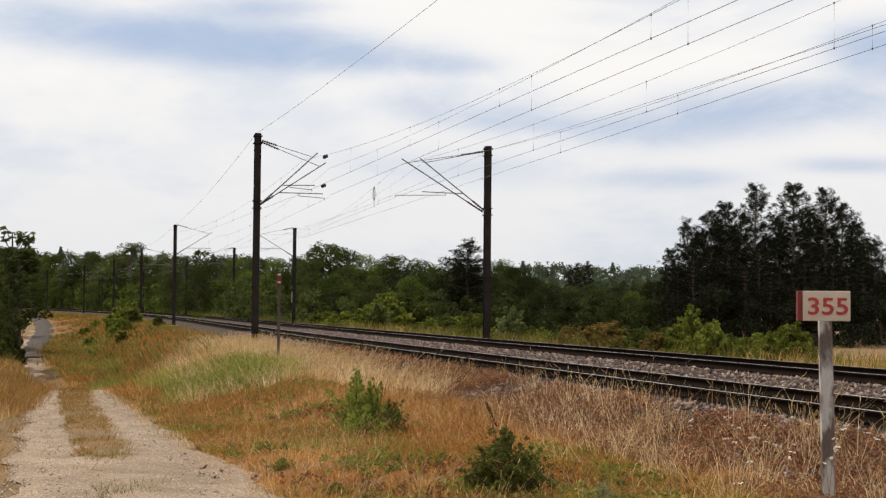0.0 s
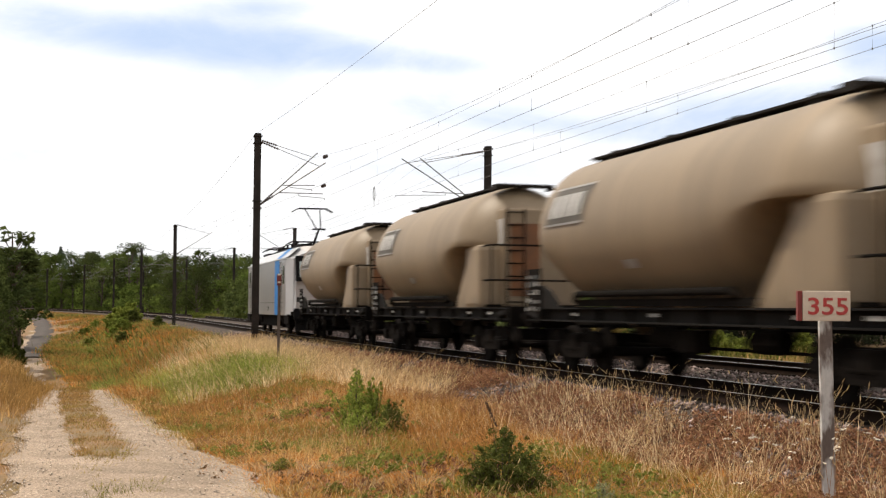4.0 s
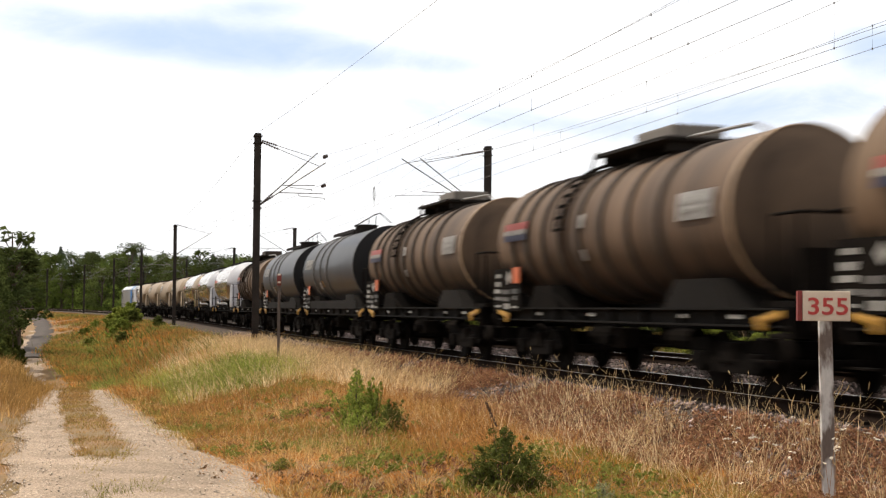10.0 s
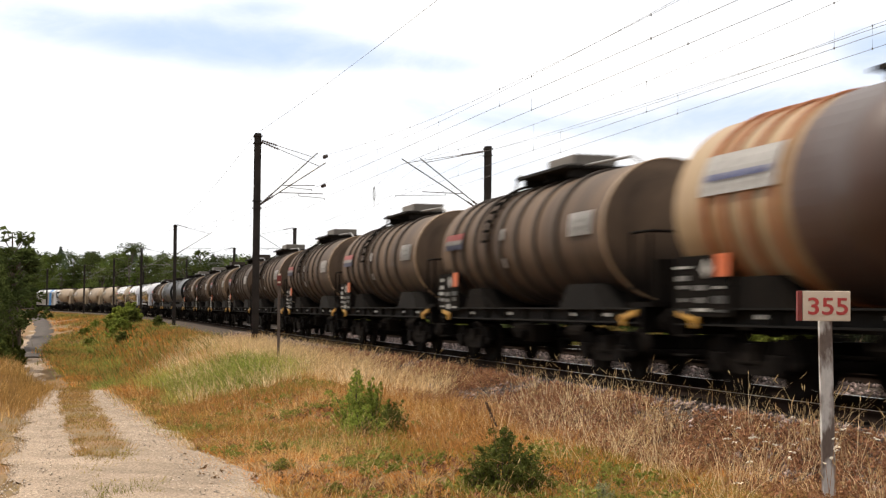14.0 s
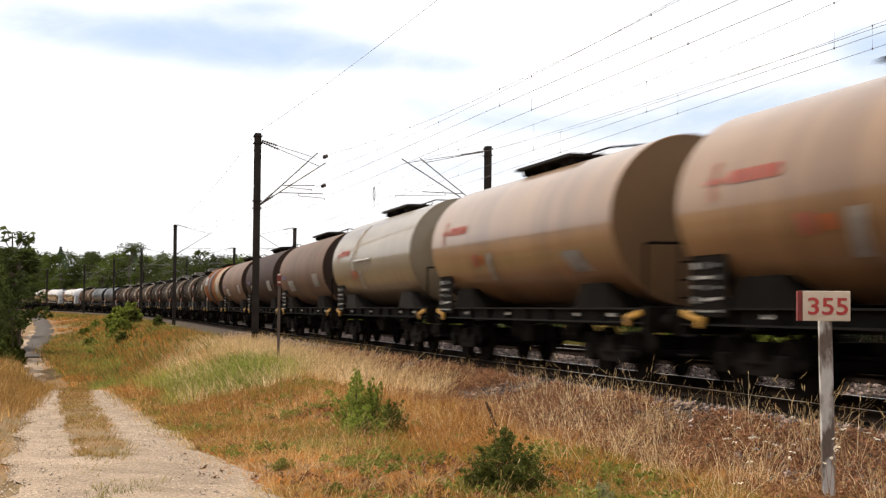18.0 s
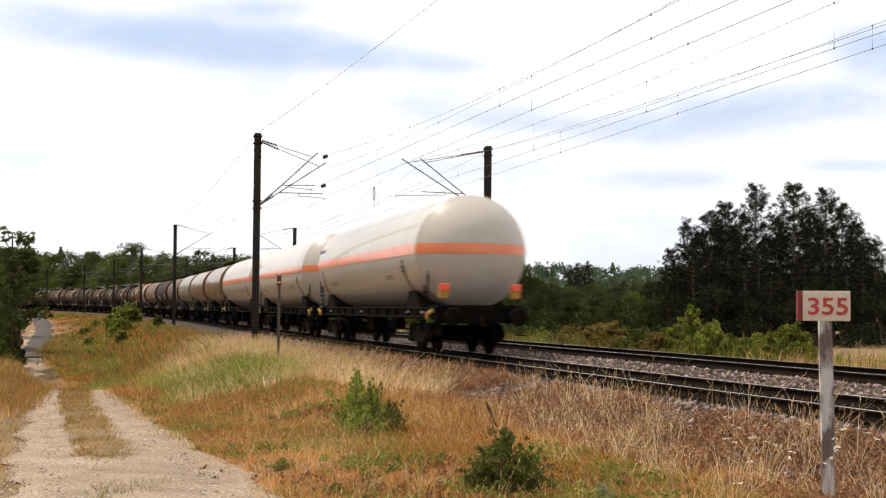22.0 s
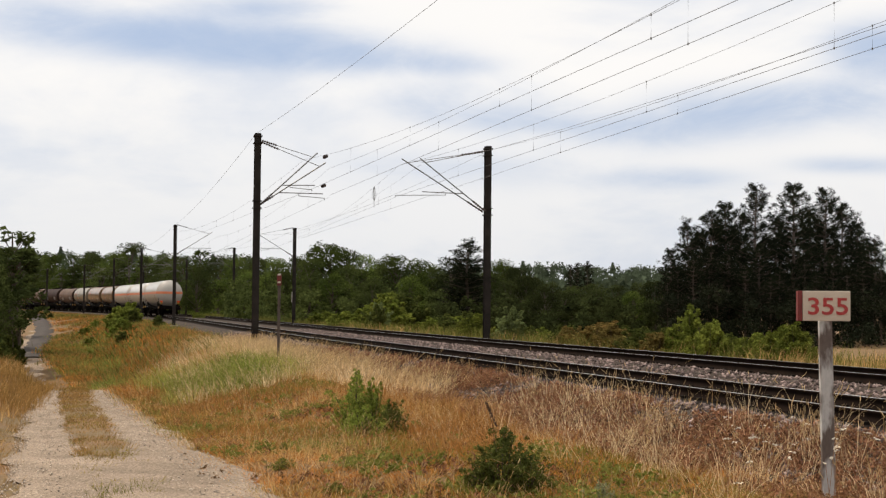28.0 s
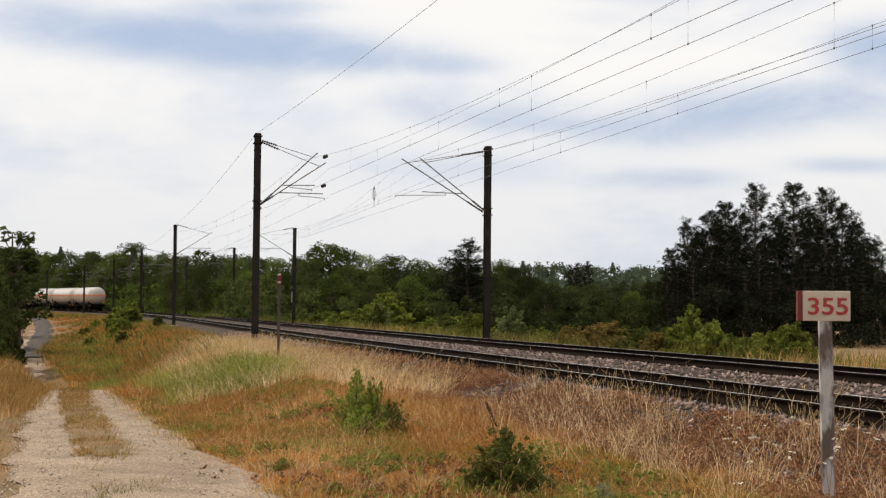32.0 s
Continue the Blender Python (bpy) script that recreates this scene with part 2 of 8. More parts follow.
def spline(s, xs, ys):
    """A smooth curve through the table."""
    xs, ys = np.asarray(xs, float), np.asarray(ys, float)
    g = np.gradient(ys, xs)
    i = np.clip(np.searchsorted(xs, s) - 1, 0, len(xs) - 2)
    h = xs[i + 1] - xs[i]
    t = np.clip((s - xs[i]) / h, 0, 1)
    return (ys[i] * (1 + 2 * t) * (1 - t) ** 2 + ys[i + 1] * t * t * (3 - 2 * t) + h * g[i] * t * (1 - t) ** 2 + h * g[i + 1] * t * t * (t - 1))


def road_z(s):
    return spline(s, ROAD_S, ROAD_Z)


def road_l(s):
    return spline(s, ROAD_S, ROAD_L)


def bumps(x, y):
    return (np.sin(x * 1.31 + 0.4 * y) * np.sin(y * 0.93 - 0.3 * x) * 0.5 + np.sin(x * 0.37 + 1.7) * np.sin(y * 0.41 + 0.6) + np.sin(x * 3.1 + y * 1.9) * np.sin(y * 2.7 - x * 1.2) * 0.22)


def ground_z(x, y, s=None, l=None):
    x, y = np.atleast_1d(np.asarray(x, float)), np.atleast_1d(np.asarray(y, float))
    if s is None:
        s, l = to_line(x, y)
    rz, rl, tz = road_z(s), road_l(s), rail_z(s)
    shoulder = tz - 0.62
    # near side: the road, the bank, the shoulder
    t = (l - (rl + 1.7)) / np.maximum(-4.2 - (rl + 1.7), 0.5)
    near = rz - 0.05 + (shoulder - rz + 0.05) * smooth01(t)
    off = np.clip(rl - 1.5 - l, 0, None)
    left = rz - 0.05 + (0.35 + 0.60 * np.exp(-((s - 12) / 13.0) ** 2)) * smooth01(off / 1.5) + 0.018 * np.clip(off - 3, 0, 90)
    z = np.where(l < rl - 1.5, left, near)
    # far side: a flat verge, then rising woodland
    off = np.clip(l - (TRACK_GAP + 4.0), 0, None)
    right = shoulder + 0.1 - 0.5 * smooth01(off / 9.0) * smooth01(s / 40 + 0.6) + 0.012 * np.clip(off - 30, 0, 200)
    z = np.where(l > TRACK_GAP + 4.0, right, z)
    rough = smooth01((np.abs(l - TRACK_GAP / 2) - TRACK_GAP / 2 - 3.4) / 1.2) * smooth01((np.abs(l - rl) - 1.3) / 0.8)
    return z + rough * 0.07 * bumps(x, y)


def build_ground():
    def axis(fine_a, fine_b, step, lo, hi):
        mid = np.arange(fine_a, fine_b + step, step)
        up, down, d, v = [], [], step, fine_b
        while v < hi:
            d *= 1.13
            v += d
            up.append(v)
        d, v = step, fine_a
        while v > lo:
            d *= 1.13
            v -= d
            down.append(v)
        return np.array(down[::-1] + list(mid) + up)
    xs, ys = axis(-28, 22, 0.55, -3200, 3200), axis(8, 75, 0.55, -1500, 4200)
    gx, gy = np.meshgrid(xs, ys)
    x, y = gx.ravel(), gy.ravel()
    z = ground_z(x, y)
    far = np.hypot(x, y)
    z = np.where(far > 420, z * np.clip(1 - (far - 420) / 300, 0, 1) + 0.0, z)
    n, m = len(ys), len(xs)
    i = np.arange(n * m).reshape(n, m)
    faces = np.stack([i[:-1, :-1], i[:-1, 1:], i[1:, 1:], i[1:, :-1]], -1).reshape(-1, 4)
    me = raw_mesh("ground", np.stack([x, y, z], -1), faces, M_SOIL, True)
    tagged(new("ground", me), "dry summer grassland sloping from the railway to a farm track", "ground", kind="structure")


def ribbon(name, ss, prof, material, smooth=True, lift=None):
    """A strip along the line: prof is a list of (l, z) across, z above the rails or lift(s, l)."""
    ss = np.asarray(ss, float)
    rows = []
    for l, z in prof:
        ll = l(ss) if callable(l) else np.full_like(ss, l)
        p = on_line(ss, ll, 0.0)
        p[:, 2] = (lift(ss, ll) + z) if lift else (p[:, 2] + z)
        rows.append(p)
    v = np.stack(rows, 1)
    n, m = v.shape[:2]
    i = np.arange(n * m).reshape(n, m)
    faces = np.stack([i[:-1, :-1], i[:-1, 1:], i[1:, 1:], i[1:, :-1]], -1).reshape(-1, 4)
    return raw_mesh(name, v.reshape(-1, 3), faces, material, smooth)


def build_road():
    ss = np.arange(-58, 262, 0.5)
    wob = lambda k: (lambda s: 0.10 * np.sin(s * 0.9 + k) + 0.07 * np.sin(s * 2.3 + 2 * k) + 0.05 * np.sin(s * 5.1 + k))

    def edge(off, k):
        w = wob(k)
        return lambda s: road_l(s) + off + w(s)
    near = ss[ss <= 104]
    prof = [(edge(-1.24, 1), -0.03), (edge(-1.08, 1), 0.015), (edge(-0.75, 3), -0.01), (edge(-0.2, 2), 0.03), (edge(0.2, 4), 0.03), (edge(0.75, 5), -0.01), (edge(1.2, 6), 0.015), (edge(1.38, 6), -0.03)]
    me = ribbon("road", near, prof, M_GRAVEL, lift=lambda s, l: road_z(s))
    road = tagged(new("road", me), "pale gravel farm track with two wheel ruts", "road", kind="structure")
    strip = ss[(ss > -24.5) & (ss <= 60)]
    thin = lambda off, k: (lambda s: road_l(s) - 0.06 + (off + 0.06) * np.clip((s + 24.5) / 3.5, 0.02, 1) + wob(k)(s) * 0.7)
    prof = [(thin(-0.46, 7), 0.012), (thin(-0.30, 8), 0.04), (thin(0.18, 9), 0.04), (thin(0.34, 3), 0.012)]
    tagged(new("road_crown", ribbon("road_crown", strip, prof, M_SOIL, lift=lambda s, l: road_z(s))), "earth strip between the wheel ruts", "road crown", kind="structure")
    far = ss[ss >= 104]
    prof = [(edge(-1.35, 1), -0.25), (edge(-1.15, 1), 0.12), (edge(0.0, 2), 0.16), (edge(1.05, 4), 0.12), (edge(1.25, 5), -0.25)]
    me = ribbon("road", far, prof, M_ASPHALT, lift=lambda s, l: road_z(s))
    tagged(new("road", me), "worn grey asphalt lane curving uphill", "road", kind="structure")
    prof = [(edge(-2.0, 1), -0.2), (edge(-1.8, 2), 0.09), (edge(-1.1, 1), 0.10)]
    me = ribbon("road_verge", far[far < 150], prof, M_GRAVEL, lift=lambda s, l: road_z(s))
    tagged(new("road_verge", me), "pale gravel shoulder beside the lane", "road verge", kind="structure")


def bed_z(l):
    """Height of the ballast's surface across the two tracks, above the near rails."""
    g, f = TRACK_GAP, FAR_RISE
    lp = [-3.35, -3.1, -1.75, -1.2, 1.2, 1.55, g - 1.55, g - 1.2, g + 1.2, g + 1.75, g + 3.1, g + 3.4]
    zp = [-0.80, -0.62, -0.20, -0.19, -0.19, -0.12, f - 0.14, f - 0.19, f - 0.19, f - 0.2, -0.6, -0.85]
    return np.interp(l, lp, zp, left=-3.0, right=-3.0)


def cover_z(x, y, s, l):
    """The surface that plants stand on: soil or ballast."""
    return np.maximum(ground_z(x, y, s, l), rail_z(s) + bed_z(l))


def build_track():
    ss = np.concatenate([np.arange(-620, -60, 8.0), np.arange(-60, 120, 1.0), np.arange(120, 345, 2.0), np.arange(345, 780, 8.0)])
    g, f = TRACK_GAP, FAR_RISE
    # ballast bed under both tracks
    prof = [(-3.35, -0.80), (-3.1, -0.62), (-1.75, -0.20), (-1.2, -0.19), (1.2, -0.19), (1.55, -0.12), (g - 1.55, f - 0.14), (g - 1.2, f - 0.19), (g + 1.2, f - 0.19), (g + 1.75, f - 0.2), (g + 3.1, -0.6), (g + 3.4, -0.85)]
    tagged(new("ballast", ribbon("ballast", ss, prof, M_BED)), "grey crushed-stone ballast bed under two tracks", "ballast", kind="structure")
    sec = [(-0.075, -0.172), (0.075, -0.172), (0.07, -0.155), (0.012, -0.135), (0.010, -0.045), (0.036, -0.03), (0.036, -0.006), (0.026, 0.0), (-0.026, 0.0), (-0.036, -0.006), (-0.036, -0.03), (-0.010, -0.045), (-0.012, -0.135), (-0.07, -0.155), (-0.075, -0.172)]
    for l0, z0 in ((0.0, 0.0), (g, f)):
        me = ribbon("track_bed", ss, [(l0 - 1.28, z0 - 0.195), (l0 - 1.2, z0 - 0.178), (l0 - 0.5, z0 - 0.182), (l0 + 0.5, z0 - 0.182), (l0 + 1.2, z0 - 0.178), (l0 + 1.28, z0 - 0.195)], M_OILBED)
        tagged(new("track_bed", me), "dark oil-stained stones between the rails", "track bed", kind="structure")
    for l0, z0, lab in ((-RAIL_HALF, 0, "near"), (RAIL_HALF, 0, "near"), (g - RAIL_HALF, f, "far"), (g + RAIL_HALF, f, "far")):
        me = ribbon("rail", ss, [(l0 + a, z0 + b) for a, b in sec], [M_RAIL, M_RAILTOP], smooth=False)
        k = len(sec) - 1
        idx = np.zeros(len(me.polygons), np.int32)
        for c in (7,):
            idx[c::k] = 1
        me.polygons.foreach_set("material_index", idx)
        tagged(new("rail", me), "rusty steel rail with a bright worn running surface", "rail", "rails of the line", "structure")


def frange(a, b, step):
    while a < b:
        yield a
        a += step
# ---------------------------------------------------------------- masts and overhead line


def h_beam(bm, h, w=0.27, d=0.30, t=0.02):
    box(bm, (0, d / 2 - t / 2, h / 2), (w, t, h))
    box(bm, (0, -d / 2 + t / 2, h / 2), (w, t, h))
    box(bm, (0, 0, h / 2), (t, d - 2 * t, h))
    for z in np.arange(0.9, h, 1.15):
        box(bm, (0, 0, z), (w - 0.03, d - 2 * t, 0.012))


def insulator(bm, a, b, r=0.055, n=5):
    a, b = Vector(a), Vector(b)
    rod(bm, a, b, r * 0.45)
    for i in range(n):
        c = a.lerp(b, (i + 0.5) / n)
        d = (b - a).normalized() * 0.018
        rod(bm, c - d, c + d, r, r * 0.6, seg=10)


def cantilever(mast, y, reach, top, foot, head_z, arm_z, steady):
    """Tie, strut, register arm and steady arm; x points from the mast to the track."""
    a, b = Vector((0.15, y * 0.4, top)), Vector((reach, y, head_z))
    bm = bmesh.new()
    rod(bm, a.lerp(b, 0.30), b, 0.013)
    part("tie_rod", bm, M_ZINC, mast)
    bm = bmesh.new()
    insulator(bm, a, a.lerp(b, 0.30), 0.06, 7)
    part("insulator", bm, M_PORC, mast)
    a, b = Vector((0.15, y * 0.4, foot)), Vector((reach + 0.25, y, head_z + 0.17))
    bm = bmesh.new()
    rod(bm, a.lerp(b, 0.2), b, 0.026)
    part("strut", bm, M_ZINC, mast)
    bm = bmesh.new()
    insulator(bm, a, a.lerp(b, 0.2), 0.07, 6)
    part("insulator", bm, M_PORC, mast)
    if arm_z:
        k = (arm_z - foot) / (head_z + 0.17 - foot)
        p = a.lerp(b, k)
        bm = bmesh.new()
        rod(bm, p, (reach + 0.15, y, arm_z + 0.02), 0.02)
        rod(bm, (reach - 0.9, y, arm_z), (reach - 0.9, y, arm_z - 0.12), 0.012)
        part("register_arm", bm, M_ZINC, mast)
        bm = bmesh.new()
        pipe(bm, [(reach - 0.9, y, arm_z - 0.1), (steady, y, arm_z - 0.17), (steady, y, arm_z - 0.24)], 0.014)
        part("steady_arm", bm, M_ZINC, mast)


def mast(s, l, height, arms, plate=False, label="dark steel catenary mast with a tubular bracket"):
    side = 1 if l < 2 else -1
    p = on_line(s, l, 0.0)
    h = heading(s)
    z0 = -0.62
    m = Matrix.Translation((p[0], p[1], p[2])) @ Matrix.Rotation(h - math.pi / 2 + (0 if side > 0 else math.pi), 4, "Z")
    root = base("catenary_mast", label, "mast", "masts along the line", m)
    bm = bmesh.new()
    h_beam(bm, height - z0)
    part("pole", bm, M_MAST, root, at=Matrix.Translation((0, 0, z0)))
    bm = bmesh.new()
    box(bm, (0, 0, z0 + 0.08), (0.62, 0.62, 0.5), bevel=0.03)
    part("footing", bm, M_CONC, root, "pale concrete footing")
    for z in (height - 0.12, height - 0.42, 5.75, 5.45):
        bm = bmesh.new()
        box(bm, (0, 0, z), (0.36, 0.40, 0.05))
        part("clamp", bm, M_MAST, root)
    if plate:
        bm = bmesh.new()
        box(bm, (0.17, 0, 2.2), (0.02, 0.26, 0.9))
        part("plate", bm, M_CONC, root, "pale notice plate")
    for a in arms:
        cantilever(root, *a)
    return root


def polyline_wire(name, pts, r, parent=None):
    """A thin square-section wire through points."""
    pts = np.asarray(pts, float)
    d = np.gradient(pts, axis=0)
    d /= np.linalg.norm(d, axis=1)[:, None]
    u = np.stack([-d[:, 1], d[:, 0], 0 * d[:, 0]], -1)
    u /= np.maximum(np.linalg.norm(u, axis=1), 1e-6)[:, None]
    w = np.cross(d, u)
    ring = np.stack([pts + r * u, pts + r * w, pts - r * u, pts - r * w], 1)
    n = len(pts)
    i = np.arange(n * 4).reshape(n, 4)
    j = np.roll(i, -1, 1)
    faces = np.stack([i[:-1], j[:-1], j[1:], i[1:]], -1).reshape(-1, 4)
    ob = new(name, raw_mesh(name, ring.reshape(-1, 3), faces, M_WIRE))
    ob.parent = parent
    return ob


def span(sa, la, ca, ma, sb, lb, cb, mb, sag, drop=9.0):
    """Messenger, contact wire and droppers between two supports: s, l, heights of contact wire and messenger."""
    root = base("overhead_line", "thin overhead contact line with messenger wire and droppers", "overhead line", "spans of the overhead line")
    a, b = on_line(sa, la)[:2], on_line(sb, lb)[:2]
    za, zb = float(rail_z(sa)), float(rail_z(sb))

    def at(t, m):
        xy = a[None] * (1 - t[:, None]) + b[None] * t[:, None]
        z = (za + (ma if m else ca)) * (1 - t) + (zb + (mb if m else cb)) * t - (4 * t * (1 - t) * sag if m else 0)
        return np.column_stack([xy, z])
    t = np.linspace(0, 1, 25)
    polyline_wire("messenger_wire", at(t, True), 0.0045, root)
    polyline_wire("contact_wire", at(t, False), 0.0056, root)
    n = max(2, round(abs(sb - sa) / drop))
    for k in range(n):
        tt = np.array([(k + 0.71) / (n - 0.17)])
        if tt[0] > 0.97:
            continue
        p, q = at(tt, False)[0], at(tt, True)[0]
        polyline_wire("dropper", [p, (p + q) / 2 + 0.001, q], 0.0046, root)
        bm = bmesh.new()
        for e in (p, q):
            box(bm, e, (0.022, 0.022, 0.04))
        part("clip", bm, M_WIRE, root)


def plain_wire(pts, r, label, sag=0.6):
    """A feeder from mast to mast: (s, l, z) each."""
    out = []
    for (sa, la, za), (sb, lb, zb) in zip(pts[:-1], pts[1:]):
        a, b = on_line(sa, la, za), on_line(sb, lb, zb)
        for t in np.linspace(0, 1, 14)[:-1]:
            out.append(a * (1 - t) + b * t - np.array([0, 0, 4 * sag * t * (1 - t)]))
    out.append(on_line(*pts[-1]))
    tagged(polyline_wire("feeder_wire", out, r), label, "feeder wire")


NEAR_MASTS = [-44.0, 17.16, 78.4, 130.0, 172.0, 211.0, 252.0, 293.0]
FAR_MASTS = [-44.0, 17.88, 80.0, 125.0, 170.0, 212.0, 252.0, 293.0]


def build_overhead():
    f = FAR_RISE
    for i, s in enumerate(NEAR_MASTS):
        zz = (-0.24, 0.3)[i % 2]
        arms = [(0.0, 3.2 + zz - 0.1, 8.15, 5.7, 7.43, 6.2, 3.2 + zz)]
        if i == 1:
            arms = [(0.55, 2.75, 8.3, 5.62, 7.36, 6.16, 2.97), (-0.55, 2.22, 8.3, 5.62, 7.65, 6.42, 2.25)]
        mast(s, -3.22, (8.62 if i == 1 else 8.15), arms)
    for i, s in enumerate(FAR_MASTS):
        zz = (0.05, -0.25)[i % 2]
        arms = [(0.0, 3.2 + zz - 0.1, 8.2, 5.75, 7.55, 6.36, 3.2 + zz)]
        if i == 1:
            arms = [(0.5, 2.95, 8.3, 5.6, 7.65, 6.35, 4.3), (-0.5, 3.57, 8.3, 5.6, 7.72, 0, 0)]
        mast(s, TRACK_GAP + 3.2, (8.53 if i == 1 else 8.2), arms, plate=(i == 2))
    ls = [-0.206, -0.148, 0.3, -0.2, 0.2, -0.2, 0.2, -0.2]
    for i in range(len(NEAR_MASTS) - 1):
        a, b = NEAR_MASTS[i], NEAR_MASTS[i + 1]
        span(a, ls[i], 5.903 if i == 0 else 6.0, 7.609 if i == 0 else 7.24, b, ls[i + 1], 6.068 if i == 0 else 6.0, 7.239, 0.606 * ((b - a) / 61) ** 2)
    span(-44.0, -0.674, 5.933, 7.284, 17.16, -1.213, 6.174, 7.584, 0.997)
    span(17.16, -1.213, 6.174, 7.584, 78.4, -2.9, 6.75, 7.6, 0.7)
    lf = [3.432, 4.031, 4.15, 3.7, 4.1, 3.7, 4.1, 3.7]
    for i in range(len(FAR_MASTS) - 1):
        a, b = FAR_MASTS[i], FAR_MASTS[i + 1]
        span(a, lf[i], 6.189 if i == 0 else 6.09, 7.452 if i == 0 else 7.6, b, lf[i + 1], 6.088, 7.689 if i == 0 else 7.6, 0.976 * ((b - a) / 61) ** 2)
    span(-44.0, 2.747, 6.052, 7.835, 17.88, 3.07, 6.208, 7.554, 0.801)
    span(17.88, 3.07, 6.208, 7.554, 80.0, 6.6, 7.0, 7.6, 0.7)
    plain_wire([(-44, -2.2, 8.6)] + [(s, -3.3, 8.6 if s < 30 else 8.1) for s in NEAR_MASTS[1:]], 0.0068, "thin feeder wire along the mast tops", 0.35)
    plain_wire([(-44, 8.4, 8.45)] + [(s, 7.2, 8.35 if s < 30 else 8.1) for s in FAR_MASTS[1:]], 0.0065, "thin feeder wire along the mast tops", 0.35)
    # section insulators on the wires that leave for the anchors, and a hanging tensioner
    for s, l, z in ((19.2, 0.05, 7.98), (19.6, 0.05, 6.72)):
        bm = bmesh.new()
        p = on_line(s, l, z)
        q = on_line(s + 0.55, l - 0.02, z)
        insulator(bm, p, q, 0.085, 4)
        thing("wire_insulator", bm, M_PORC, "dark porcelain insulator hanging in the overhead wire", "insulator", "wire insulators")
    p = on_line(24.0, 3.15, 6.1)
    bm = bmesh.new()
    # a cage of thin bent rods on a stem
    rod(bm, p + np.array([0, 0, 0.0]), p + np.array([0, 0, 1.02]), 0.014, seg=6)
    for i in range(6):
        a = i * math.pi / 3
        pipe(bm, [Vector(p) + Vector((r_ * math.cos(a), r_ * math.sin(a), z_)) for z_, r_ in ((0.36, 0.012), (0.46, 0.085), (0.60, 0.10), (0.78, 0.07), (1.0, 0.012))], 0.007, 5)
    thing("line_tensioner", bm, M_ZINC, "grey spindle-shaped wire cage hung on the overhead wire", "insulator")


# ---------------------------------------------------------------- the kilometre post, the small red marker
M_POSTPAINT = mat("flaked_paint", (0.46, 0.44, 0.42), (0.12, 0.09, 0.075), rough=0.85, scale=7.0, mid=0.50, soft=0.05, bump=0.004, bump_scale=45, grain=0.15, stretch=(1, 1, 0.35))
M_BOARD = mat("cream_enamel", (0.60, 0.50, 0.395), (0.50, 0.41, 0.32), rough=0.45, scale=5, grain=0.06)
M_REDPAINT = mat("faded_red_paint", (0.42, 0.035, 0.03), (0.33, 0.03, 0.03), rough=0.5, scale=6)
M_REDSIDE = mat("dull_red_enamel", (0.20, 0.022, 0.018), (0.13, 0.016, 0.014), rough=0.65, scale=6)


def text_mesh(body, size, depth=0.004, width=None, height=None):
    """Built-in lettering as a mesh, centred, in the x-z plane, facing -y."""
    c = bpy.data.curves.new("lettering", "FONT")
    c.body, c.size, c.align_x, c.align_y, c.extrude, c.offset = body, size, "CENTER", "CENTER", depth, size * 0.012
    ob = bpy.data.objects.new("lettering", c)
    scene.collection.objects.link(ob)
    me = bpy.data.meshes.new_from_object(ob.evaluated_get(bpy.context.evaluated_depsgraph_get()))
    bpy.data.objects.remove(ob)
    v = np.array([x.co[:] for x in me.vertices])
    v[:, :2] -= (v[:, :2].max(0) + v[:, :2].min(0)) / 2
    if width:
        v[:, 0] *= width / np.ptp(v[:, 0])
        v[:, 1] *= height / np.ptp(v[:, 1])
    v = np.stack([v[:, 0], -v[:, 2], v[:, 1]], -1)
    me.vertices.foreach_set("co", v.astype(np.float32).ravel())
    me.update()
    return me


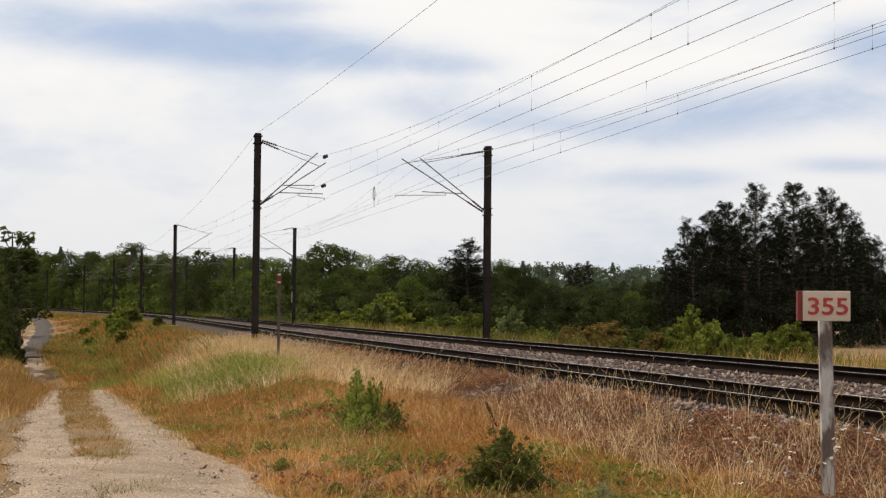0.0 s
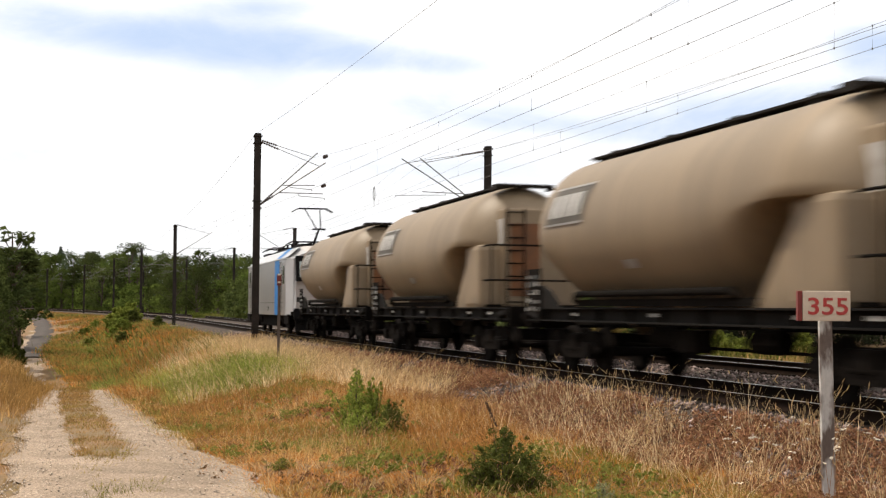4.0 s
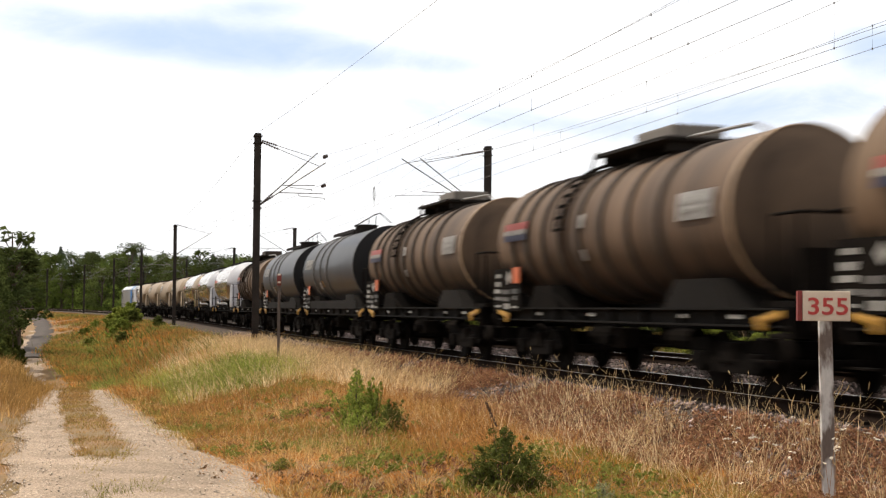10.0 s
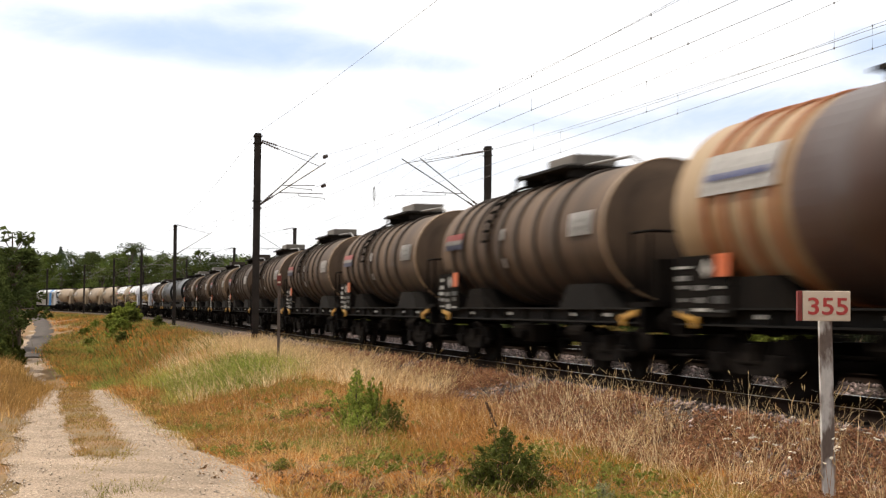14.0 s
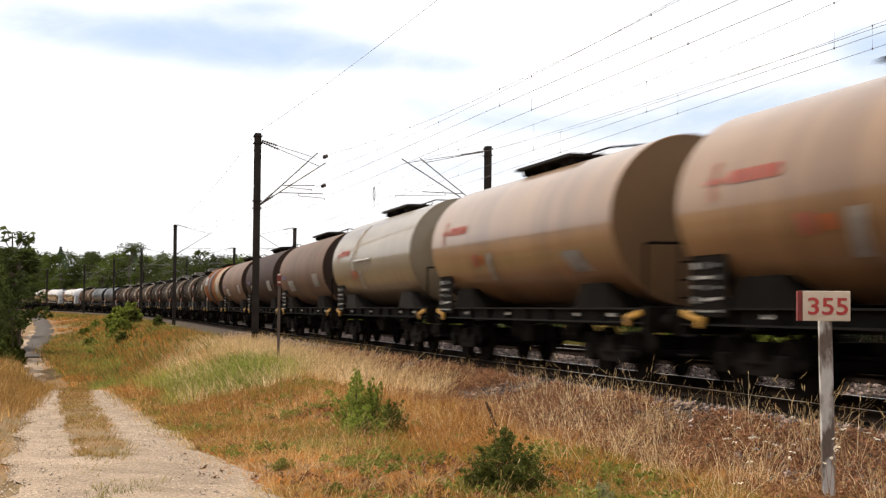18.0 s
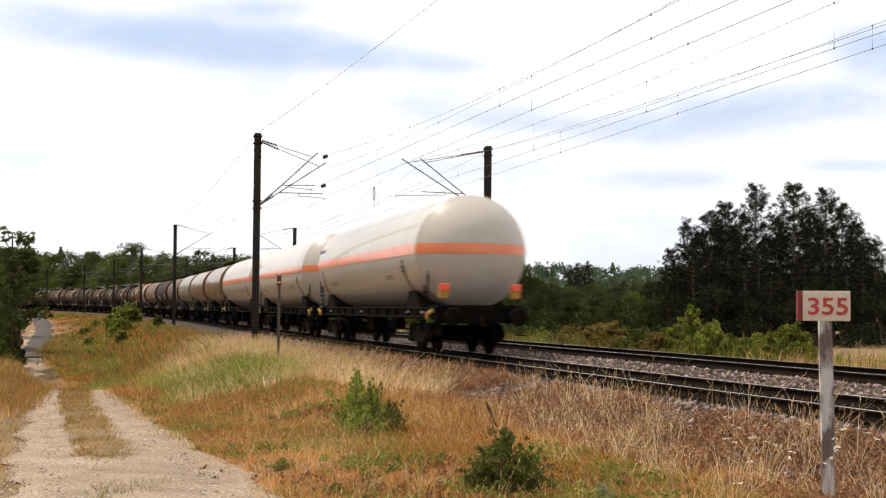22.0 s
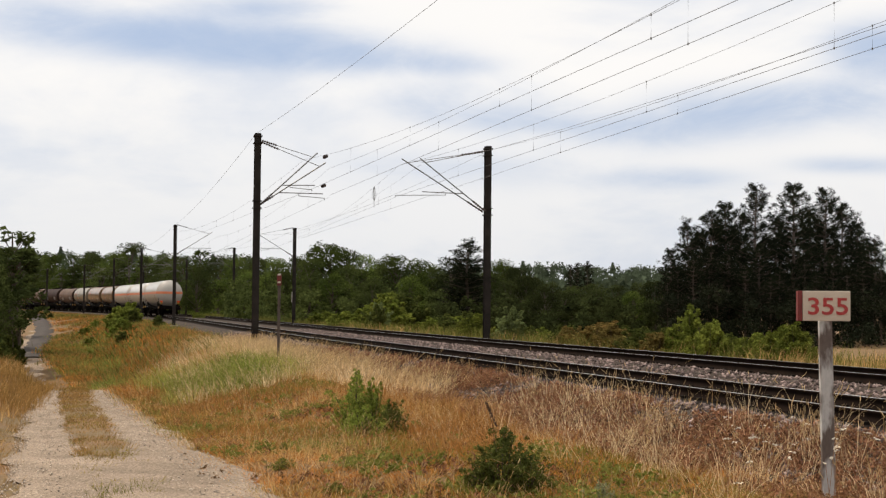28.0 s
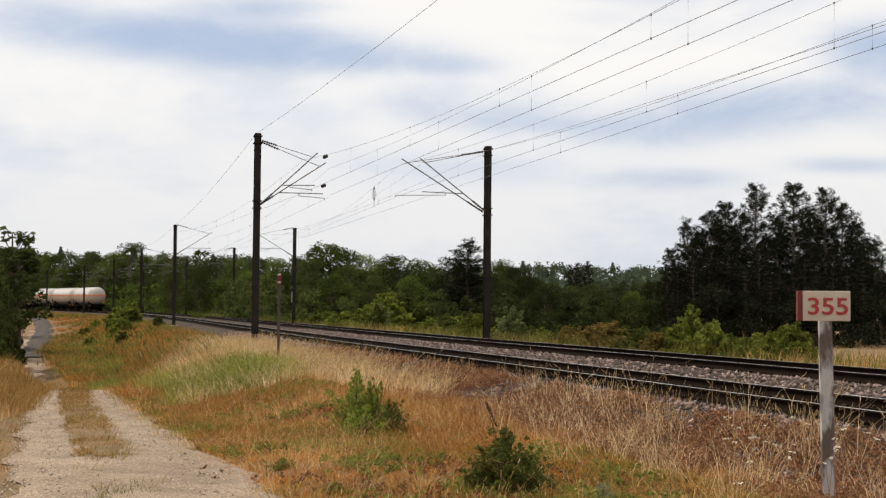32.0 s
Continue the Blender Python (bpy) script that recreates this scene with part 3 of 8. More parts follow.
def build_km_post():
    d = 13.6
    x = 677 / 2521.3 * d
    g = float(ground_z(x, d)[0])
    root = base("kilometre_post", "cream kilometre board lettered 355 on a flaking white post", "sign", at=Matrix.Translation((x, d, 0)) @ Matrix.Rotation(radians(-2), 4, "Z"))
    top = 1.42
    bm = bmesh.new()
    box(bm, (0.02, 0, (1.14 + g - 0.3) / 2), (0.125, 0.07, 1.14 - g + 0.3), Matrix.Rotation(radians(-1.2), 4, "Y"), bevel=0.012)
    part("post", bm, M_POSTPAINT, root, "post with flaking white paint")
    bm = bmesh.new()
    box(bm, (0, -0.045, 1.28), (0.452, 0.02, 0.285), bevel=0.006)
    part("board", bm, M_BOARD, root)
    bm = bmesh.new()
    box(bm, (-0.250, -0.02, 1.28), (0.045, 0.075, 0.285), bevel=0.004)
    part("side_plate", bm, M_REDSIDE, root, "dull red side of the board")
    me = text_mesh("355", 0.24, width=0.375, height=0.165)
    me.materials.append(M_REDPAINT)
    num = new("numeral", me)
    num.parent = root
    num.matrix_basis = Matrix.Translation((0.012, -0.058, 1.278))
    # red marker by the line, further on
    p = on_line(0.8, -4.35, 0)
    g = float(ground_z(p[0], p[1])[0])
    root = base("marker_post", "small red marker plate on a thin rusty post", "marker", at=Matrix.Translation((p[0], p[1], 0)))
    bm = bmesh.new()
    box(bm, (0, 0, (g + 1.95) / 2), (0.085, 0.05, 1.95 - g + 0.2), bevel=0.008)
    part("post", bm, mat("rusty_post", (0.06, 0.04, 0.032), (0.10, 0.075, 0.06), rough=0.85, scale=5), root)
    bm = bmesh.new()
    box(bm, (0, -0.04, 2.10), (0.14, 0.02, 0.36), bevel=0.02)
    part("plate", bm, mat("dull_red_paint", (0.16, 0.022, 0.016), (0.11, 0.018, 0.014), rough=0.7, scale=8), root)
    bm = bmesh.new()
    for z in (2.26, 2.02):
        box(bm, (0, -0.055, z), (0.09, 0.006, 0.05))
    part("reflector", bm, M_BOARD, root)
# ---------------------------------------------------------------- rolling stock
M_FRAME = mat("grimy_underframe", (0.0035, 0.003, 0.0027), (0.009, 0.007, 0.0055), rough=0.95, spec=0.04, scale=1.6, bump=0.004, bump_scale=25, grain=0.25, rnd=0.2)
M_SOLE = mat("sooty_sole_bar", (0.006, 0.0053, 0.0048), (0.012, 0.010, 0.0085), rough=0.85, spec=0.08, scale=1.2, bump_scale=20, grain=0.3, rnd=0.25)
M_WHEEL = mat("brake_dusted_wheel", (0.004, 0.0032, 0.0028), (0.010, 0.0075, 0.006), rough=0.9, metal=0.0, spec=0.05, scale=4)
M_YELLOW = mat("dirty_yellow_paint", (0.42, 0.22, 0.015), (0.24, 0.12, 0.02), rough=0.6, scale=5)
M_WALK = mat("walkway_grating", (0.010, 0.009, 0.008), (0.02, 0.017, 0.015), rough=0.9, spec=0.1, scale=3)
M_PLATE = mat("white_plate", (0.46, 0.44, 0.42), (0.28, 0.265, 0.245), rough=0.5, scale=9)
M_OLDPLATE = mat("dusty_white_plate", (0.40, 0.385, 0.36), (0.20, 0.19, 0.17), rough=0.6, scale=7)
M_DULLPLATE = mat("grimy_grey_plate", (0.17, 0.16, 0.15), (0.075, 0.07, 0.065), rough=0.7, scale=7)
M_DARKPLATE = mat("black_stencil_plate", (0.02, 0.02, 0.02), (0.04, 0.037, 0.034), rough=0.7)
M_ORANGE = mat("orange_hazard_plate", (0.50, 0.10, 0.018), (0.36, 0.08, 0.02), rough=0.5)
M_REDLABEL = mat("red_lettering", (0.40, 0.075, 0.050), (0.36, 0.13, 0.09), rough=0.5)
M_WHITELABEL = mat("white_lettering", (0.62, 0.60, 0.57), (0.48, 0.46, 0.43), rough=0.5, scale=5)
M_BLUELABEL = mat("blue_lettering", (0.09, 0.10, 0.22), (0.14, 0.15, 0.26), rough=0.5)
M_FLAGRED = mat("red_stripe", (0.34, 0.05, 0.04), (0.26, 0.06, 0.045), rough=0.5, scale=8)
M_NAVY = mat("navy_stripe", (0.02, 0.022, 0.06), (0.035, 0.035, 0.07), rough=0.5, scale=8)
M_PIPE = mat("galvanised_pipe", (0.24, 0.23, 0.22), (0.15, 0.145, 0.135), rough=0.5, metal=0.3, scale=3)


def paint(name, a, b, lower, rough=0.25, coat=0.6, streak=0.35, zmid=1.35, zsoft=0.3, scale=0.7, spec=0.35, ior=1.5):
    """Tank paint: two tones, a lower part darkened by height with ragged edges (dirt and belly shade in one colour),
    vertical run marks.
    """
    m = mat(name, a, b, rough=rough, scale=scale, soft=0.17, bump_scale=14, grain=0.07, stretch=(1.5, 0.28, 0.28), coat=coat, rnd=0.10, spec=spec)
    n, l = m.node_tree.nodes, m.node_tree.links
    p = n["Principled BSDF"]
    p.inputs["Coat IOR"].default_value = ior
    col = p.inputs["Base Color"].links[0].from_socket
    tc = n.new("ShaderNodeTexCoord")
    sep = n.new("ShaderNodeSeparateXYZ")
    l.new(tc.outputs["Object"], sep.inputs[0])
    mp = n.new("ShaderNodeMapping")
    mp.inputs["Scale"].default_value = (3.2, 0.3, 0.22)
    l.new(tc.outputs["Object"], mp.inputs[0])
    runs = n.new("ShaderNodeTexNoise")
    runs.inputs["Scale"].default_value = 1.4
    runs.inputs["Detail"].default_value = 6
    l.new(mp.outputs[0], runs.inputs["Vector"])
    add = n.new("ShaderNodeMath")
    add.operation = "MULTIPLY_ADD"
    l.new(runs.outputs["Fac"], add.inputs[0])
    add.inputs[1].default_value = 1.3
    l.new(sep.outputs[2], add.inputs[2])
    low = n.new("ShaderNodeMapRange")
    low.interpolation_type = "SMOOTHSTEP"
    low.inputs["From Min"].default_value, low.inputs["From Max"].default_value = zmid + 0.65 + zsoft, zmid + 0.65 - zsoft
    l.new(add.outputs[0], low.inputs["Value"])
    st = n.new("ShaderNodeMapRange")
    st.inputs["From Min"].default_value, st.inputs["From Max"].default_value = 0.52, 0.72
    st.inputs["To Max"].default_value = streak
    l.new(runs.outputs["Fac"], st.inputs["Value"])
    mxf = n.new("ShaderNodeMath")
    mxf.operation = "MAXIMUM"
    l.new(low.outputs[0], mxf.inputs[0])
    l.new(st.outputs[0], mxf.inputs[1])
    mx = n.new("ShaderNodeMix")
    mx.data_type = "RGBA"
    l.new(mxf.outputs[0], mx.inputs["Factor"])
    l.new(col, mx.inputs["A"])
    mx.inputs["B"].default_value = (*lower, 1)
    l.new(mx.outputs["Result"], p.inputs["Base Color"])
    return m


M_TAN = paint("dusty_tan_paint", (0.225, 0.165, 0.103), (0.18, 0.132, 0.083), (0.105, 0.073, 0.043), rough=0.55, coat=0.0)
# Lower colours of cream, ivory, ochre, gas: dirt plus grass reflection painted in
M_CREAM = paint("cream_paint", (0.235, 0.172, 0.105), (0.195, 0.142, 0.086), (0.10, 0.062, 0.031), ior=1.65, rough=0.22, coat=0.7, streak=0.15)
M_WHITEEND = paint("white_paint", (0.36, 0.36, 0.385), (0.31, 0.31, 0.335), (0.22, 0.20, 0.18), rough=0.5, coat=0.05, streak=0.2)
# Brown barrels: the dark lower half joins grime with the belly's shade
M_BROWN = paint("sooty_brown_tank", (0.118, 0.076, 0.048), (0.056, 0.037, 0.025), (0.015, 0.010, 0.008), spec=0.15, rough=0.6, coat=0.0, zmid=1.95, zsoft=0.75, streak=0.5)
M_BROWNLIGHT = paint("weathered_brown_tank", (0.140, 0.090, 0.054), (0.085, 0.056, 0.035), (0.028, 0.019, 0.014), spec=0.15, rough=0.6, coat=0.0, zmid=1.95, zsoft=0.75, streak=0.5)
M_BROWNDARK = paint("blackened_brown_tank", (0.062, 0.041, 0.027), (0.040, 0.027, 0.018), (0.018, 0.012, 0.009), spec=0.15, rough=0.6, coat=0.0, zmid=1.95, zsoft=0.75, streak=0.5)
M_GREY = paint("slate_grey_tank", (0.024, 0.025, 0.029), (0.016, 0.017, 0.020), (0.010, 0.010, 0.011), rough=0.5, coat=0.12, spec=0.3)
# Tank ends turned from the sun: their shade is mixed into these colours
M_SHADEDEND = paint("soot_black_end", (0.010, 0.010, 0.011), (0.006, 0.006, 0.0065), (0.006, 0.005, 0.005), spec=0.12, rough=0.6, coat=0.0)
# Brown end: its black lower part joins soot with shade
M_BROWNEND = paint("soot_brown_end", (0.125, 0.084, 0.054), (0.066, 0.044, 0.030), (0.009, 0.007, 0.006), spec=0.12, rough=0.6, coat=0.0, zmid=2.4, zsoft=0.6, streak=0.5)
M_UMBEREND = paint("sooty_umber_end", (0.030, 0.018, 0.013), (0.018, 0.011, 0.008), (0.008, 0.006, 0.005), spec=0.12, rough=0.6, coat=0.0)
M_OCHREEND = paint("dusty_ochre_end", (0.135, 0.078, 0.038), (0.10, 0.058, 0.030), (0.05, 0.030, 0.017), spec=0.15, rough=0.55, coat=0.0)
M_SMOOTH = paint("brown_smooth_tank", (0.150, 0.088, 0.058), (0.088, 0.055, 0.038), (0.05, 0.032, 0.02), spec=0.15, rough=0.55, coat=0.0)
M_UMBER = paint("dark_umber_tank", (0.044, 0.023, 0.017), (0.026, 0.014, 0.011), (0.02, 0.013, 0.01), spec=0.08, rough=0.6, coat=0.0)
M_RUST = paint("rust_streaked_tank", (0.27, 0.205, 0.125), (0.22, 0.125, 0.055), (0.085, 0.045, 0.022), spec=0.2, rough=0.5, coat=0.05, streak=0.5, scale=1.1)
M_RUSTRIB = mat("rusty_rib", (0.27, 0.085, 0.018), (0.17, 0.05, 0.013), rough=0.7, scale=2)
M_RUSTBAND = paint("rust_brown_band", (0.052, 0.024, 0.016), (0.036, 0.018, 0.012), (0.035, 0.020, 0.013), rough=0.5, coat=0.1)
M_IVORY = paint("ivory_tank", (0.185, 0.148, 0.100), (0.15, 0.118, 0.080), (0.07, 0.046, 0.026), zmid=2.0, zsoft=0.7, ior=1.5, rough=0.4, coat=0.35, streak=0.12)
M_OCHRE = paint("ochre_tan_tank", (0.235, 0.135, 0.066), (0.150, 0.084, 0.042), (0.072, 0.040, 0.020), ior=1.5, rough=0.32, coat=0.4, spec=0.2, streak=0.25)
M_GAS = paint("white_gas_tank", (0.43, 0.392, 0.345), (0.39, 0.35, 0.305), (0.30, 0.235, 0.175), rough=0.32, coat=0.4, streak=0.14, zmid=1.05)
M_STRIPE = mat("orange_stripe", (0.74, 0.21, 0.08), (0.66, 0.18, 0.07), rough=0.3, coat=0.4, scale=1.0)
M_RUSTDOOR = mat("rusty_door", (0.20, 0.075, 0.022), (0.10, 0.045, 0.02), rough=0.8, scale=2)
M_RIB = mat("sooty_rib", (0.040, 0.029, 0.021), (0.026, 0.019, 0.015), rough=0.7, spec=0.2, scale=3)
M_SPILL = mat("dried_spill", (0.040, 0.027, 0.019), (0.085, 0.055, 0.035), rough=0.75, spec=0.1, scale=2.0, soft=0.12, stretch=(3.0, 0.6, 0.6))
# Light seam colour paints the highlight on the tank end's rim
M_SEAM = mat("bare_seam", (0.30, 0.20, 0.115), (0.22, 0.145, 0.085), rough=0.5, scale=3)
M_DARKRIB = mat("dark_rib", (0.045, 0.042, 0.040), (0.06, 0.055, 0.05), rough=0.5, scale=3)


def wheel_mesh():
    bm = bmesh.new()
    lathe(bm, [(-0.068, 0.0), (-0.09, 0.06), (-0.09, 0.11), (-0.02, 0.14), (-0.02, 0.36), (-0.055, 0.39), (-0.065, 0.455), (0.045, 0.46), (0.068, 0.485), (0.068, 0.39), (0.02, 0.36), (0.02, 0.13), (0.08, 0.1), (0.08, 0.0)], 18, "Y", (0, 0, 0.46))
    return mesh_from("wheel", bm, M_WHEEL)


WHEEL = wheel_mesh()


def bogie(root, x, wb=1.8, box_h=0.0, label=""):
    """A two-axle bogie: side frames in one mesh, with four wheels under it."""
    bm = bmesh.new()
    box(bm, (0, 0, 0.66), (0.5, 1.9, 0.26), bevel=0.03)
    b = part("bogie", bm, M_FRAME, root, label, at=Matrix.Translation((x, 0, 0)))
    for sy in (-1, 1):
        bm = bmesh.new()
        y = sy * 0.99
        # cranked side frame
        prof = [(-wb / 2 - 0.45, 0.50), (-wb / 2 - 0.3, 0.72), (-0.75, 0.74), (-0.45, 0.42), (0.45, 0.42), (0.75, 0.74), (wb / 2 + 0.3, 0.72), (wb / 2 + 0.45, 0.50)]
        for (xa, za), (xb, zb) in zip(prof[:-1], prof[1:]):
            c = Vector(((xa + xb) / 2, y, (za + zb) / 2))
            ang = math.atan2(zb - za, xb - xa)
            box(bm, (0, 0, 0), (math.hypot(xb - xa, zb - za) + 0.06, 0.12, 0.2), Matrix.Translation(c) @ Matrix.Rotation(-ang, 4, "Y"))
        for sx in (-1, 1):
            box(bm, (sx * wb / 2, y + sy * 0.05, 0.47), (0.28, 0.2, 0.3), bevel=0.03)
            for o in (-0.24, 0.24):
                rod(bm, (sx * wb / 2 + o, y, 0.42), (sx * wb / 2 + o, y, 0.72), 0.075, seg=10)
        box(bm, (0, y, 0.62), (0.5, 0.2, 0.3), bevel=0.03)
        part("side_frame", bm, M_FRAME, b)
    for sx in (-1, 1):
        bm = bmesh.new()
        rod(bm, (sx * wb / 2, -0.95, 0.46), (sx * wb / 2, 0.95, 0.46), 0.085, seg=12)
        part("axle", bm, M_WHEEL, b)
        for sy in (-1, 1):
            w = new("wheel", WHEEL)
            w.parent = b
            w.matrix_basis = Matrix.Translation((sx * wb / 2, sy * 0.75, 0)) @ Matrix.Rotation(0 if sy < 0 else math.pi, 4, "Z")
    return b


def buffers(root, half, z=1.04):
    for sx in (-1, 1):
        for sy in (-1, 1):
            bm = bmesh.new()
            x0 = sx * (half - 0.62)
            rod(bm, (x0, sy * 0.875, z), (x0 + sx * 0.36, sy * 0.875, z), 0.13, 0.11, 12)
            rod(bm, (x0 + sx * 0.36, sy * 0.875, z), (x0 + sx * 0.54, sy * 0.875, z), 0.085, seg=12)
            rod(bm, (x0 + sx * 0.54, sy * 0.875, z), (x0 + sx * 0.60, sy * 0.875, z), 0.24, 0.22, 16)
            part("buffer", bm, M_FRAME, root)
        bm = bmesh.new()
        x0 = sx * (half - 0.6)
        box(bm, (x0 + sx * 0.16, 0, z - 0.02), (0.34, 0.07, 0.14), bevel=0.02)
        pipe(bm, [(x0 + sx * 0.2, 0.06, z - 0.05), (x0 + sx * 0.45, 0.05, z - 0.28), (x0 + sx * 0.6, 0.0, z - 0.2)], 0.028)
        part("coupling", bm, M_FRAME, root)


def ladder(bm, x, y, z0, z1, w=0.42, r=0.02, rungs=0.3, lean=0.0, along="x"):
    ex = Vector((1, 0, 0)) if along == "x" else Vector((0, 1, 0))
    for s in (-1, 1):
        rod(bm, Vector((x, y, z0)) + ex * s * w / 2, Vector((x, y + lean, z1)) + ex * s * w / 2, r, seg=6)
    for z in frange(z0 + 0.15, z1, rungs):
        k = (z - z0) / (z1 - z0)
        rod(bm, Vector((x, y + lean * k, z)) - ex * w / 2, Vector((x, y + lean * k, z)) + ex * w / 2, r * 0.8, seg=6)


def underframe(root, L, bogie_at, sill=(1.02, 1.26), corners=True):
    """Sills, headstocks, brake gear, bogies, buffers, corner steps."""
    half = L / 2
    bm = bmesh.new()
    for sy in (-1, 1):
        y = sy * 1.12
        z = (sill[0] + sill[1]) / 2
        box(bm, (0, y, z), (L - 1.3, 0.02, sill[1] - sill[0]))
        for zz in sill:
            box(bm, (0, y + sy * 0.06, zz), (L - 1.3, 0.14, 0.03))
        for x in frange(-half + 1.4, half - 1.2, 1.45):
            box(bm, (x, y + sy * 0.05, z), (0.04, 0.1, sill[1] - sill[0]))
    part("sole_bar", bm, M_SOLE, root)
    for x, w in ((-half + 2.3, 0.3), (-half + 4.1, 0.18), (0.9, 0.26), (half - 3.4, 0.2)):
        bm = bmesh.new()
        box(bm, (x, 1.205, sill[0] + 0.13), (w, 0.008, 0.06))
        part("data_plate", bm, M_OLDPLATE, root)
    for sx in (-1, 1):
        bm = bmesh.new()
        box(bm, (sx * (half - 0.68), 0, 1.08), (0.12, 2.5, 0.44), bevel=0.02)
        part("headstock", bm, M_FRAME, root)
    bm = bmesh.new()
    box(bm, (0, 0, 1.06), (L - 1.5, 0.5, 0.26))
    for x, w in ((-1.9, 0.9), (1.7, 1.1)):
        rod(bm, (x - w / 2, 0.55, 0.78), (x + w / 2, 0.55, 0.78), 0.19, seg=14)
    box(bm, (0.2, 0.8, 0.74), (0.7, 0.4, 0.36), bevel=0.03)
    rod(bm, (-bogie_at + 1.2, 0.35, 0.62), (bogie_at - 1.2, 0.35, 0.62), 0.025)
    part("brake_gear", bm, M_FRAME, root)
    bogie(root, bogie_at)
    bogie(root, -bogie_at)
    buffers(root, half)
    for sx in (-1, 1):
        for sy in (-1, 1):
            bm = bmesh.new()
            x = sx * (half - 1.15)
            for z in (0.55, 0.85):
                box(bm, (x, sy * 1.28, z), (0.42, 0.2, 0.025))
            for o in (-0.2, 0.2):
                box(bm, (x + o, sy * 1.2, 0.85), (0.03, 0.03, 0.62))
            part("step", bm, M_FRAME, root)
            bm = bmesh.new()
            box(bm, (0, 0, 0), (0.72, 0.06, 0.11), Matrix.Translation((x, sy * 1.27, 1.14)) @ Matrix.Rotation(radians(-9 * sx), 4, "Y"), bevel=0.03)
            box(bm, (x - sx * 0.22, sy * 1.27, 1.06), (0.16, 0.06, 0.2), bevel=0.03)
            part("corner_handle", bm, M_YELLOW if corners else M_SOLE, root, "dirty yellow corner handle" if corners else "")


HEAD = 2.6      # how flat the dished ends are


def dome_profile(xa, xb, r, bulge=0.7):
    """A tank along x with flattened dished ends."""
    us = [0.001, 0.3, 0.5, 0.66, 0.78, 0.87, 0.93, 0.97, 0.99, 1.0]
    k = max(2, int((xb - xa) / 1.2))
    rear = [(xa - bulge * (1 - u ** HEAD) if u < 0.98 else xa - bulge * (1 - 0.97 ** HEAD) * max(0.0, 1 - (u - 0.97) / 0.03) ** 0.6, r * u) for u in us]
    mid = [(xa + (xb - xa) * i / k, r) for i in range(k + 1)]
    front = [(xb + (xa - x), rr) for x, rr in rear[::-1]]
    return rear, mid, front


def tank(root, xa, xb, r, zc, material, bulge=0.7, ends=None):
    rear, mid, front = dome_profile(xa, xb, r, bulge)
    for name, piece in (("tank_end", rear), ("tank", mid), ("tank_end", front)):
        bm = bmesh.new()
        lathe(bm, piece, 56, "X", (0, 0, zc))
        part(name, bm, material if name == "tank" else ends or material, root)


def ring(parent, x, r, zc, w, material, proud=0.05, name="rib"):
    bm = bmesh.new()
    lathe(bm, [(x - w / 2, r - 0.01), (x - w / 2, r + proud), (x + w / 2, r + proud), (x + w / 2, r - 0.01)], 44, "X", (0, 0, zc))
    return part(name, bm, material, parent)


def curved_plate(parent, name, x0, x1, r, zc, z0, z1, material, side=1, label="", off=0.012, skew=0.0):
    """A thin plate bent round the tank's side between two heights."""
    bm = bmesh.new()
    a0, a1 = math.asin(max(-1, min(1, (z0 - zc) / r))), math.asin(max(-1, min(1, (z1 - zc) / r)))
    rows = []
    for i in range(6):
        a = a0 + (a1 - a0) * i / 5
        sh = skew * i / 5
        rows.append([bm.verts.new((x + sh, side * (r + off) * math.cos(a), zc + (r + off) * math.sin(a))) for x in (x0, x1)])
    for p, q in zip(rows[:-1], rows[1:]):
        bm.faces.new((p[0], p[1], q[1], q[0]))
    bmesh.ops.solidify(bm, geom=bm.faces[:], thickness=0.008)
    return part(name, bm, material, parent, label)


def bars(parent, x0, x1, r, zc, z0, z1, material, seed=1, rows=1, fill=0.72, n=None, name="lettering"):
    """Unreadable lettering as plain bars on the tank's side."""
    rng = random.Random(seed)
    h = (z1 - z0) / rows
    for k in range(rows):
        x = x1
        while x > x0 + 0.05:
            w = min(rng.uniform(0.5, 1.0) * h * 0.75, x - x0)
            curved_plate(parent, name, x - w, x, r, zc, z0 + k * h + h * 0.1, z0 + (k + fill) * h, material, off=0.016)
            x -= w + h * 0.16


def saddle(root, x, w, r, zc, top, material, name="saddle"):
    """Cradle under the tank: a shaped plate on each side reaching down to the frame."""
    for sy in (-1, 1):
        bm = bmesh.new()
        inner, outer = [], []
        for z in np.linspace(1.25, top, 8):
            reach = math.sqrt(max(r * r - (z - zc) ** 2, 0.02)) if z > zc - r else 0.25
            inner.append((min(reach - 0.06, 1.17), z))
            outer.append((1.22, z))
        loop = inner + outer[::-1]
        half = lambda b: w / 2 * (1.12 - 0.5 * (b - 1.25) / (top - 1.25))
        f = [bm.verts.new((x - half(b), sy * a, b)) for a, b in loop]
        g = [bm.verts.new((x + half(b), sy * a, b)) for a, b in loop]
        bm.faces.new(f)
        bm.faces.new(g[::-1])
        for i in range(len(loop)):
            j = (i + 1) % len(loop)
            bm.faces.new((f[i], f[j], g[j], g[i]))
        part(name, bm, material, root)


